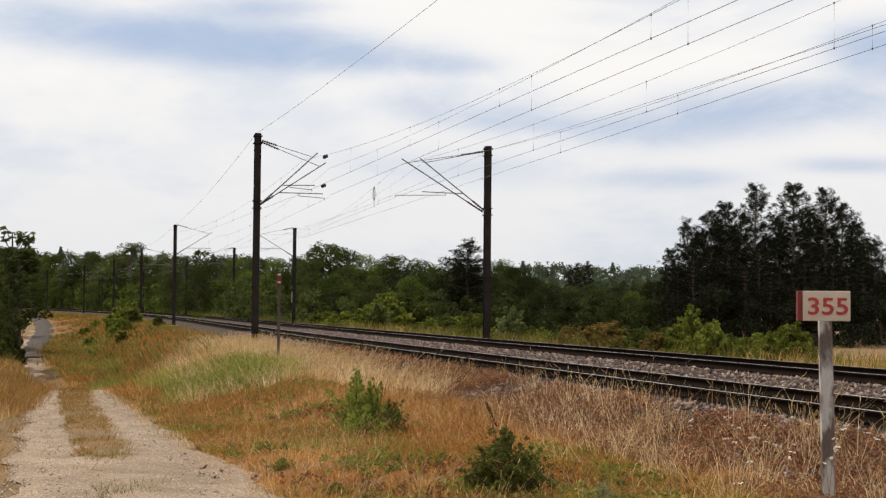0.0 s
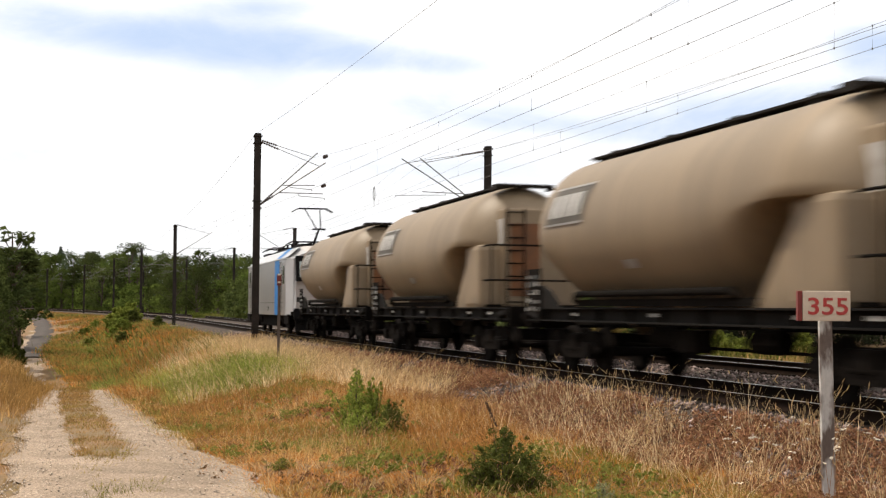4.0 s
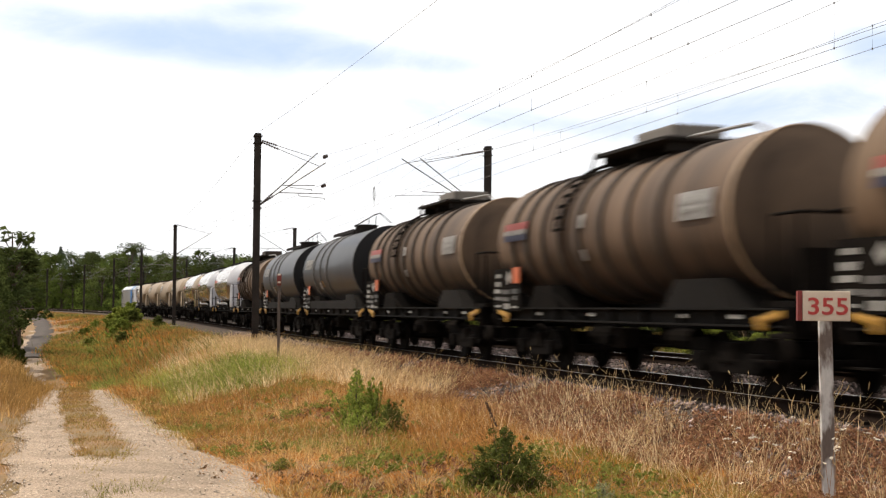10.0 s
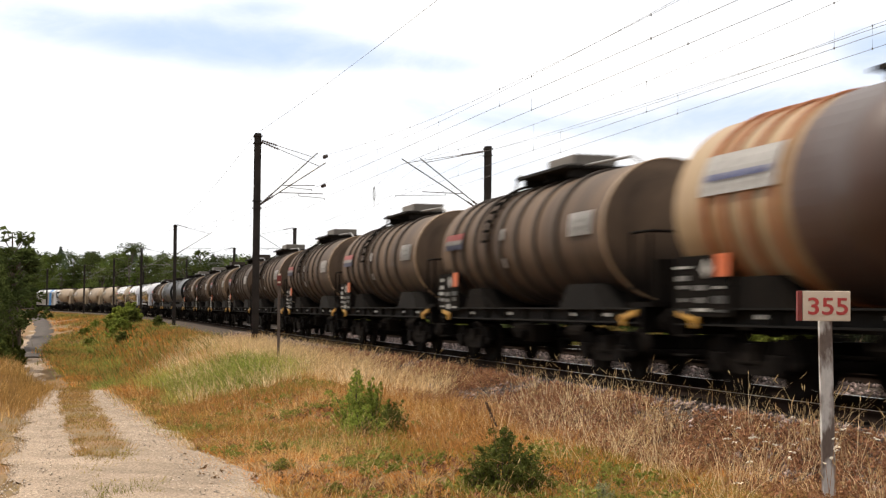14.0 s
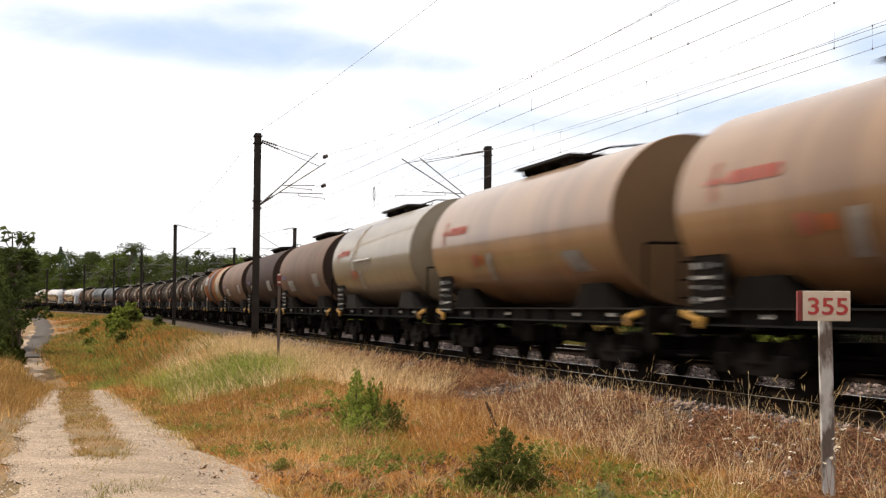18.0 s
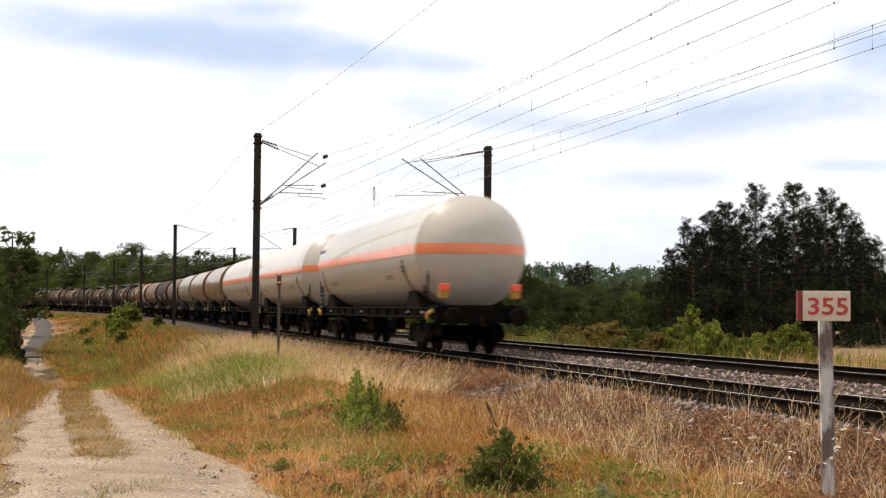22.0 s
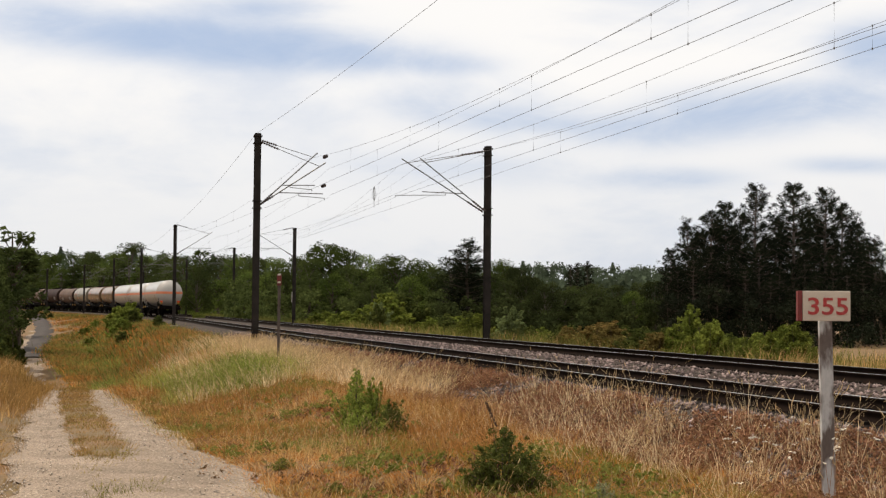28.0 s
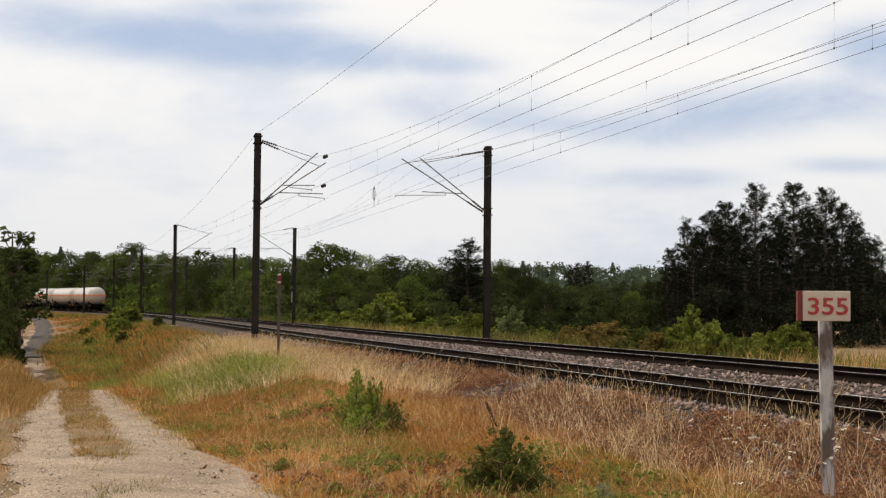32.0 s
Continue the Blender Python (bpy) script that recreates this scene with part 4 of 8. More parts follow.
def plates(root, x, z=1.55, seed=0, hazard=True, w=1.9):
    """Side plates by the frame: white data boards and an orange hazard plate on a black carrier."""
    bm = bmesh.new()
    box(bm, (x, 1.28, z), (w, 0.03, 0.92))
    part("plate_carrier", bm, M_FRAME, root)
    rng = random.Random(seed)
    for i in range(5):
        for j in range(3):
            if hazard and j < 2 and i > 2:
                continue
            bm = bmesh.new()
            box(bm, (x + w * (-0.29 + 0.315 * j) + rng.uniform(-0.05, 0.05), 1.302, z - 0.36 + 0.165 * i + rng.uniform(-0.02, 0.02)), (rng.uniform(0.08, 0.27) * w, 0.012, rng.uniform(0.03, 0.12)))
            part("data_plate", bm, rng.choice((M_OLDPLATE, M_DULLPLATE, M_DULLPLATE, M_OLDPLATE, M_DARKPLATE) if hazard else (M_DULLPLATE, M_DULLPLATE, M_DARKPLATE, M_OLDPLATE)), root)
    if hazard:
        bm = bmesh.new()
        box(bm, (x - 0.72, 1.312, z + 0.30), (0.40, 0.014, 0.34))
        part("hazard_plate", bm, M_ORANGE, root, "orange hazard plate")
        bm = bmesh.new()
        rod(bm, (x - 0.18, 1.30, z + 0.26), (x - 0.18, 1.314, z + 0.26), 0.15, seg=4)
        part("danger_diamond", bm, M_OLDPLATE, root, "dusty white danger diamond")


def silo_shell(root, name, xs, r, zc, material, label=""):
    """Barrel whose belly rises to a cone towards both ends while its back stays full."""
    def up(x):
        e = max(0.0, (x - 5.2) / 0.78) if x > 0 else max(0.0, (-x - 4.75) / 1.27)
        return r * math.sqrt(max(0.0, 1 - min(1.0, e) ** 2))

    def low(x):
        if x > 0:
            e = max(0.0, (x - 3.9) / 2.1)
            return r * (1 - min(1.0, e) ** 2.2)
        e = max(0.0, (-x - 2.35) / 1.85)
        return r * max(0.04, 1 - min(1.0, e) ** 1.6)
    bm = bmesh.new()
    rows = []
    for x in xs:
        u, lo = max(up(x), 0.01), max(low(x), 0.01)
        lo = min(lo, u)
        rows.append([bm.verts.new((x, u * math.cos(6.2832 * i / 48), zc + (u if i <= 24 else lo) * math.sin(6.2832 * i / 48))) for i in range(48)])
    for a_, b_ in zip(rows[:-1], rows[1:]):
        for i in range(48):
            j = (i + 1) % 48
            f = bm.faces.new((a_[i], a_[j], b_[j], b_[i]))
            f.smooth = True
    return part(name, bm, material, root, label)


def powder_wagon(kind):
    """Bogie silo wagon for powder."""
    L = 16.15
    fancy = kind in ("white", "domed")
    body = M_CREAM if fancy or kind == "logo" else M_TAN
    lab = {"tan": "dusty tan powder silo wagon on bogies", "logo": "tan powder silo wagon with red lettering and dark end", "white": "cream powder silo wagon with white end and red lettering", "domed": "cream powder silo wagon with white domed end"}[kind]
    root = base("silo_wagon", lab, "freight wagon", "wagons of the train")
    underframe(root, L, 5.2, corners=fancy)
    frame_parts = set(root.children)
    r, zc = 1.47, 2.74
    end = M_WHITEEND if fancy else body
    silo_shell(root, "silo", [5.95, 5.93, 5.85, 5.6, 5.1, 4.5, 3.6, 2.4, 1.2, 0.0, -1.2, -2.4, -3.0, -3.4, -3.8, -4.3, -4.6], r, zc, body)
    silo_shell(root, "end_cap", [-4.6, -4.95, -5.3, -5.6, -5.82, -5.95, -6.0], r + 0.006, zc, end, "white rounded end" if fancy else "")
    # leg panels behind on both sides, small cheeks in front
    for sy in (-1, 1):
        bm = bmesh.new()
        box(bm, (-5.35, sy * 0.88, 2.0), (1.25, 0.78, 1.5), bevel=0.12)
        part("end_box", bm, end, root)
        bm = bmesh.new()
        vs = [(-4.75, 1.26), (-3.55, 1.26), (-4.75, 2.6)]
        f = [bm.verts.new((a_, sy * 1.18, b_)) for a_, b_ in vs]
        g = [bm.verts.new((a_, sy * 1.12, b_)) for a_, b_ in vs]
        bm.faces.new(f)
        bm.faces.new(g[::-1])
        for i in range(3):
            j = (i + 1) % 3
            bm.faces.new((f[i], g[i], g[j], f[j]))
        part("gusset", bm, body, root)
    # dark plates added inside the notch to stand for its shade
    bm = bmesh.new()
    box(bm, (-4.9, 0, 2.0), (0.04, 1.0, 1.45))
    box(bm, (-5.0, 0, 1.32), (2.2, 2.2, 0.06))
    part("bulkhead", bm, M_FRAME, root)
    if kind == "domed":
        bm = bmesh.new()
        box(bm, (-5.5, 0, 2.08), (0.8, 1.0, 1.7))
        part("end_panel", bm, end, root)
    for sy in (-1, 1):
        bm = bmesh.new()
        vs = [(4.6, 1.26), (5.8, 1.26), (5.7, 1.72), (5.2, 1.6), (4.8, 1.38)]
        f = [bm.verts.new((a_, sy * 1.24, b_)) for a_, b_ in vs]
        g = [bm.verts.new((a_, sy * 1.16, b_)) for a_, b_ in vs]
        bm.faces.new(f)
        bm.faces.new(g[::-1])
        for i in range(len(vs)):
            j = (i + 1) % len(vs)
            bm.faces.new((f[i], g[i], g[j], f[j]))
        part("skirt", bm, M_SOLE if kind == "tan" else body, root)
    for k in range(3):
        bm = bmesh.new()
        x = -2.2 + 2.7 * k
        rod(bm, (x, 0, 0.78), (x, 0, 1.5), 0.12, 0.75, 16)
        part("outlet_cone", bm, body, root)
    # air pipe along the side
    bm = bmesh.new()
    pipe(bm, [(-3.2, 1.3, 1.42), (-3.1, 1.34, 1.52), (3.3, 1.34, 1.52), (3.5, 1.3, 1.40)], 0.06, 10)
    part("air_pipe", bm, M_PIPE if fancy else M_FRAME, root, "pale air pipe" if fancy else "")
    bm = bmesh.new()
    box(bm, (0, 1.2, 1.36), (7.2, 0.12, 0.12))
    part("pipe_rail", bm, M_FRAME, root)
    # roof walk
    bm = bmesh.new()
    wl_, wc_ = (9.0, 0.8) if kind == "domed" else (10.2, 0.2)
    box(bm, (wc_, 0, zc + r + 0.06), (wl_, 0.6, 0.03))
    for x in frange(wc_ - wl_ / 2 + 0.1, 5.3, 1.4):
        box(bm, (x, 0, zc + r + 0.02), (0.06, 0.5, 0.08))
    for sy in (-1, 1):
        box(bm, (wc_, sy * 0.3, zc + r + 0.07), (wl_, 0.03, 0.04))
    part("roof_walk", bm, M_WALK, root)
    for k in range(4):
        bm = bmesh.new()
        rod(bm, (-3.6 + 2.6 * k, 0, zc + r - 0.03), (-3.6 + 2.6 * k, 0, zc + r + 0.13), 0.3, seg=14)
        part("hatch", bm, M_WALK, root)
    if kind != "domed":
        bm = bmesh.new()
        box(bm, (-5.25, 0, zc + r + 0.0), (0.55, 1.4, 0.05))
        for sy in (-1, 1):
            box(bm, (-5.25, sy * 0.7, zc + r - 0.04), (0.55, 0.05, 0.12))
        part("end_platform", bm, M_WALK, root)
        bm = bmesh.new()
        box(bm, (-5.85, 0, 2.45), (0.6, 1.45, 2.3), bevel=0.05)
        part("end_housing", bm, end, root)
        bm = bmesh.new()
        box(bm, (-6.16, 0.2, 2.4), (0.02, 0.7, 1.7))
        part("end_door", bm, M_RUSTDOOR, root, "rusty brown end door")
        bm = bmesh.new()
        box(bm, (-5.9, 0.735, 3.05), (0.42, 0.014, 0.62))
        part("end_placard", bm, M_PLATE, root, "white placard")
    bm = bmesh.new()
    ladder(bm, -6.22, 0.45, 1.26, 2.5 if kind == "domed" else 3.6, along="y")
    for z in (1.9, 2.7):
        pipe(bm, [(-6.3, 1.25, z), (-6.95, 1.25, z), (-6.95, -1.25, z), (-6.3, -1.25, z)], 0.022)
    for sy in (-1, 1):
        rod(bm, (-6.95, sy * 1.25, 1.26), (-6.95, sy * 1.25, 2.7), 0.022)
    part("end_ladder", bm, M_FRAME, root)
    # stacks of data plates at the leading end
    plates(root, 6.0, 1.60, 3, hazard=False, w=0.8)
    if kind == "tan":
        curved_plate(root, "name_board", 2.7, 4.7, r, zc, 2.85, 3.55, mat("board_grey", (0.13, 0.112, 0.09), (0.10, 0.088, 0.07), rough=0.6), label="framed grey name board", skew=-0.12)
        for xa_, xb_, za_, zb_ in ((2.66, 4.74, 2.83, 2.87), (2.54, 4.62, 3.53, 3.57)):
            curved_plate(root, "board_frame", xa_, xb_, r + 0.01, zc, za_, zb_, M_PLATE)
        bars(root, 2.85, 4.5, r + 0.01, zc, 2.93, 3.47, M_WHITELABEL, 3, fill=0.9)
    if kind in ("logo", "white", "domed"):
        bars(root, 3.0, 4.6, r, zc, 2.92, 3.26, M_REDLABEL, 5, fill=0.6)
        curved_plate(root, "emblem", 4.75, 5.30, r, zc, 3.05, 3.12, M_REDLABEL, off=0.014)
        curved_plate(root, "emblem", 5.0, 5.09, r, zc, 2.8, 3.4, M_REDLABEL, off=0.018)
        curved_plate(root, "data_plate", 1.0, 1.9, r, zc, 1.75, 2.05, M_PLATE, skew=0.1)
    else:
        curved_plate(root, "data_plate", 0.5, 1.0, r, zc, 1.95, 2.1, M_PLATE)
    # the silo and its gear sit forward on the frame
    for o in [c for c in root.children if c not in frame_parts]:
        o.matrix_basis = Matrix.Translation((0.9, 0, 0)) @ o.matrix_basis
    return root, L


def chem_wagon(kind):
    """Short bogie tank wagon: ribbed brown, or grey with a few dark bands."""
    L = 14.55
    ribbed = kind in ("brown", "light", "dark")
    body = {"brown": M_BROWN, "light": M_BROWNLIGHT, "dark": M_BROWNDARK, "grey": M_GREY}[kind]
    lab = {"brown": "sooty brown ribbed tank wagon with top hatch platform", "dark": "soot-blackened dark brown ribbed tank wagon with top platform", "light": "weathered light brown ribbed tank wagon with top hatch platform", "grey": "slate-grey tank wagon with dark bands and top walkway"}[kind]
    root = base("tank_wagon", lab, "tank wagon", "wagons of the train")
    underframe(root, L, 4.45)
    r, zc = (1.30, 2.70) if ribbed else (1.37, 2.71)
    xa, xb = -4.95, 6.5
    tank(root, xa, xb, r, zc, body, 0.24, {"light": body, "grey": M_SHADEDEND}.get(kind, M_BROWNEND))
    ring(root, xa + 0.02, r, zc, 0.09, M_RIB if kind == "dark" else M_SEAM if ribbed else M_DARKRIB, 0.012, "end_seam")
    if ribbed:
        for x in (5.35, 4.4, 3.4, 2.4, 1.3, 0.2, -1.1, -2.4):
            ring(root, x, r, zc, 0.14, M_RIB, 0.055)
        ring(root, 2.28, r, zc, 0.62, M_SPILL, 0.012, "spill_stain")
        # manway platform
        bm = bmesh.new()
        box(bm, (0.3, 0, zc + r + 0.18), (3.4, 1.5, 0.06))
        for x in (-1.2, 0.3, 1.8):
            box(bm, (x, 0, zc + r + 0.08), (0.08, 1.2, 0.22))
        part("platform", bm, M_WALK, root)
        bm = bmesh.new()
        box(bm, (-0.3, 0, zc + r + 0.33), (1.7, 0.95, 0.26), bevel=0.04)
        part("valve_box", bm, mat("valve_box_paint", (0.13, 0.112, 0.092), (0.085, 0.072, 0.06), rough=0.6, scale=3) if kind == "brown" else M_RIB, root)
        bm = bmesh.new()
        pipe(bm, [(2.0, 0.5, zc + r + 0.2), (2.5, 0.5, zc + r + 0.32), (3.0, 0.45, zc + r - 0.05)], 0.03)
        part("grab_rail", bm, M_PIPE, root)
        bm = bmesh.new()
        pipe(bm, [(-1.5, 0.3, zc + r + 0.2), (-3.6, 0.2, zc + r + 0.16), (-4.2, 0.2, zc + r - 0.03)], 0.03)
        part("grab_rail", bm, M_PIPE, root)
        bm = bmesh.new()
        for o in (-0.22, 0.22):
            lathe(bm, [(2.25 + o + a_, r + 0.1 + b_) for a_, b_ in ((-0.02, 0), (0.02, 0), (0.02, 0.03), (-0.02, 0.03), (-0.02, 0))], 8, "X", (0, 0, zc), start=0.03, sweep=1.25)
        rungs = part("ladder", bm, M_FRAME, root)
        for k in range(8):
            a = 0.05 + k * 0.17
            bm = bmesh.new()
            box(bm, Vector((2.25, (r + 0.1) * math.cos(a), zc + (r + 0.1) * math.sin(a))), (0.45, 0.07, 0.05))
            part("rung", bm, M_FRAME, rungs)
        curved_plate(root, "name_board", -4.45, -3.2, r + 0.02, zc, 2.62, 3.06, M_PLATE, label="white name board")
        bars(root, -4.3, -3.4, r + 0.03, zc, 2.72, 2.98, M_OLDPLATE, 6, rows=2, fill=0.5)
        curved_plate(root, "red_label", 4.30, 5.80, r + 0.07, zc, 2.90, 3.06, M_FLAGRED)
        curved_plate(root, "white_label", 4.30, 5.80, r + 0.07, zc, 2.83, 2.90, M_OLDPLATE)
        curved_plate(root, "blue_label", 4.30, 5.80, r + 0.07, zc, 2.68, 2.83, M_NAVY)
        bars(root, 4.4, 5.7, r + 0.078, zc, 2.78, 3.0, M_OLDPLATE, 12, fill=0.6)
        curved_plate(root, "data_plate", 1.0, 1.35, r + 0.03, zc, 2.75, 3.0, M_PLATE)
        curved_plate(root, "data_plate", 1.0, 1.3, r + 0.03, zc, 2.15, 2.35, M_PLATE)
    else:
        for x in (3.6, 2.0, 0.5):
            ring(root, x, r, zc, 0.2 if x != 2.0 else 0.12, M_DARKRIB, 0.04)
        bm = bmesh.new()
        box(bm, (2.4, 0, zc + r + 0.10), (4.6, 0.8, 0.05))
        for sy in (-1, 1):
            box(bm, (2.4, sy * 0.4, zc + r + 0.09), (4.6, 0.04, 0.12))
        part("walkway", bm, M_WALK, root)
        bm = bmesh.new()
        rod(bm, (-0.2, 0, zc + r - 0.05), (-0.2, 0, zc + r + 0.22), 0.40, seg=24)
        rod(bm, (-0.2, 0, zc + r + 0.22), (-0.2, 0, zc + r + 0.29), 0.45, seg=24)
        part("manhole", bm, M_WALK, root, "round dark manhole dome")
        bm = bmesh.new()
        for sy in (-0.45,):
            pipe(bm, [(4.6, sy, zc + r + 0.2), (4.0, sy, zc + r + 0.55), (0.6, sy, zc + r + 0.72), (-0.6, sy, zc + r + 0.72), (-2.6, sy, zc + r + 0.25)], 0.022)
            for x in (3.0, 1.6, 0.2):
                rod(bm, (x, sy, zc + r + 0.1), (x, sy, zc + r + 0.66), 0.018)
        part("hand_rail", bm, M_FRAME, root)
        bars(root, 4.1, 5.9, r, zc, 2.75, 3.3, M_OLDPLATE, 9, fill=0.8)
        curved_plate(root, "data_plate", 2.2, 2.6, r, zc, 2.0, 2.25, M_PLATE)
        curved_plate(root, "sticker", 1.75, 1.95, r, zc, 2.05, 2.3, M_YELLOW)
        bm = bmesh.new()
        box(bm, (0, 1.27, 1.38), (10.5, 0.04, 0.30))
        part("side_skirt", bm, M_SOLE, root, "long dark side skirt")
    for x in (-3.6, 3.6):
        saddle(root, x, 1.7 if x > 0 else 2.2, r, zc, 1.72, M_SOLE if x < 0 else M_FRAME)
    plates(root, 5.85, 1.66, 4)
    bm = bmesh.new()
    pipe(bm, [(-6.1, 1.2, 1.3), (-6.1, 1.2, 2.55), (-6.9, 1.2, 2.55), (-6.9, 1.2, 1.3)], 0.025)
    part("side_rail", bm, M_FRAME, root)
    bm = bmesh.new()
    pipe(bm, [(6.2, 1.2, 1.3), (6.2, 1.2, 2.5), (6.9, 1.2, 2.5), (6.9, -1.2, 2.5), (6.2, -1.2, 2.5)], 0.025)
    part("end_rail", bm, M_FRAME, root)
    bm = bmesh.new()
    pipe(bm, [(-6.9, 1.2, 2.55), (-6.9, -1.2, 2.55), (-6.1, -1.2, 2.55)], 0.025)
    part("end_rail", bm, M_FRAME, root)
    bm = bmesh.new()
    box(bm, (-6.45, 0, 1.33), (1.0, 2.4, 0.08))
    box(bm, (-5.85, 0.1, 1.75), (0.08, 1.1, 0.75))
    part("end_platform", bm, M_FRAME, root)
    # drain pipe below the belly
    bm = bmesh.new()
    rod(bm, (0.3, 0, 0.62), (0.3, 0, 1.45), 0.12)
    pipe(bm, [(0.3, -1.2, 0.7), (0.3, 1.2, 0.7)], 0.09)
    pipe(bm, [(1.4, 1.15, 0.95), (2.8, 1.2, 1.5), (3.6, 1.2, 1.6)], 0.03)
    part("drain", bm, M_FRAME, root)
    return root, L


def smooth_wagon(kind):
    """Longer bogie tank wagon with a smooth barrel."""
    L = 15.3
    body = {"rust": M_RUST, "brown": M_SMOOTH, "umber": M_UMBER, "ivory": M_IVORY, "ochre": M_OCHRE}[kind]
    lab = {"rust": "rust-streaked tan and brown banded tank wagon", "brown": "brown smooth tank wagon with dark end", "umber": "dark umber tank wagon with white placards", "ivory": "ivory tank wagon with bracket on its flank", "ochre": "glossy ochre tank wagon with red lettering"}[kind]
    root = base("tank_wagon", lab, "tank wagon", "wagons of the train")
    underframe(root, L, 4.9)
    r, zc = (1.50, 2.82) if kind in ("ivory", "ochre") else (1.45, 2.78)
    xa, xb = -6.05, 6.6
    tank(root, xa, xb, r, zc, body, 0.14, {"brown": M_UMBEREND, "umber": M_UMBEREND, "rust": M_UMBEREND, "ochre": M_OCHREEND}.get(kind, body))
    ring(root, xa + 0.02, r, zc, 0.07, body, 0.012, "end_seam")
    if kind == "rust":
        for x, w in ((1.5, 3.0), (-5.0, 0.01)):
            if w > 0.1:
                ring(root, x, r, zc, w, M_RUSTBAND, 0.02, "band")
        for x in (5.5, 4.9, 4.2, 3.4, -0.6, -1.4, -2.3):
            ring(root, x, r, zc, 0.16, M_RUSTRIB, 0.05)
        curved_plate(root, "name_board", 3.3, 5.6, r + 0.05, zc, 2.9, 3.5, M_PLATE, label="white name board")
        bars(root, 3.5, 5.4, r + 0.07, zc, 3.08, 3.32, M_BLUELABEL, 2, fill=0.5)
        curved_plate(root, "name_board", -5.2, -3.9, r + 0.02, zc, 2.2, 2.95, M_PLATE, label="large cream placard", skew=-0.3)
    if kind in ("brown", "umber"):
        curved_plate(root, "name_board", 2.4, 4.0, r, zc, 2.0, 2.45, M_PLATE, label="white placard")
        curved_plate(root, "name_board", -4.6, -3.3, r, zc, 2.1, 2.6, M_PLATE, label="white placard")
        bars(root, 4.4, 5.6, r, zc, 2.5, 2.75, M_BLUELABEL, 4)
    if kind in ("ivory", "ochre"):
        bars(root, 3.3, 4.9, r, zc, 2.98, 3.36, M_REDLABEL, 5, fill=0.6)
        curved_plate(root, "emblem", 5.05, 5.6, r, zc, 3.05, 3.13, M_REDLABEL, off=0.014)
        curved_plate(root, "emblem", 5.3, 5.40, r, zc, 2.8, 3.38, M_REDLABEL, off=0.018)
        curved_plate(root, "data_plate", 1.6, 1.95, r, zc, 1.9, 2.5, M_PLATE, skew=-0.25)
        curved_plate(root, "red_label", 2.6, 2.95, r, zc, 2.2, 2.5, M_REDLABEL)
        curved_plate(root, "red_label", 2.1, 2.4, r, zc, 2.25, 2.45, M_ORANGE)
    if kind == "ivory":
        bm = bmesh.new()
        box(bm, (0.9, 1.52, 2.80), (2.7, 0.08, 0.06), bevel=0.02)
        part("bracket", bm, M_PLATE, root, "pale bracket")
        curved_plate(root, "run_mark", 2.0, 2.5, r, zc, 2.9, 4.0, mat("tan_stain", (0.30, 0.225, 0.14), (0.24, 0.175, 0.105), rough=0.4, scale=3), label="tan run-down stain", off=0.006)
        curved_plate(root, "run_mark", 2.6, 2.85, r, zc, 2.4, 3.1, M_PLATE, label="pale run-down stain", off=0.006)
    if kind == "ochre":
        curved_plate(root, "name_board", -4.6, -3.6, r, zc, 1.95, 2.35, M_PLATE, skew=0.4)
    bm = bmesh.new()
    box(bm, (0.6, 0, zc + r + 0.13), (3.8, 1.1, 0.06))
    for x in (-1.0, 0.6, 2.2):
        box(bm, (x, 0, zc + r + 0.05), (0.07, 0.9, 0.16))
    part("walkway", bm, M_WALK, root)
    bm = bmesh.new()
    rod(bm, (-0.4, 0, zc + r - 0.05), (-0.4, 0, zc + r + 0.22), 0.4, seg=20)
    part("manhole", bm, M_WALK, root)
    bm = bmesh.new()
    pipe(bm, [(3.6, -0.5, zc + r + 0.02), (3.0, -0.5, zc + r + 0.33), (-0.8, -0.5, zc + r + 0.36), (-4.6, -0.4, zc + r + 0.05)], 0.022)
    for x in (2.6, 1.2, -0.4):
        rod(bm, (x, -0.5, zc + r + 0.1), (x, -0.5, zc + r + 0.34), 0.018)
    part("hand_rail", bm, M_FRAME, root)
    for x in (-4.4, 4.4):
        saddle(root, x, 1.8, r, zc, 1.72, M_SOLE if kind == "ivory" else M_FRAME)
    plates(root, 5.95, 1.6, 7, hazard=(kind == "rust"), w=1.9 if kind == "rust" else 1.2)
    bm = bmesh.new()
    pipe(bm, [(-6.9, 1.2, 1.3), (-6.9, 1.2, 2.35), (-7.15, 1.2, 2.35), (-7.15, -1.2, 2.35)], 0.025)
    ladder(bm, -6.95, 0.4, 1.3, 3.4, along="y")
    part("end_rail", bm, M_FRAME, root)
    return root, L


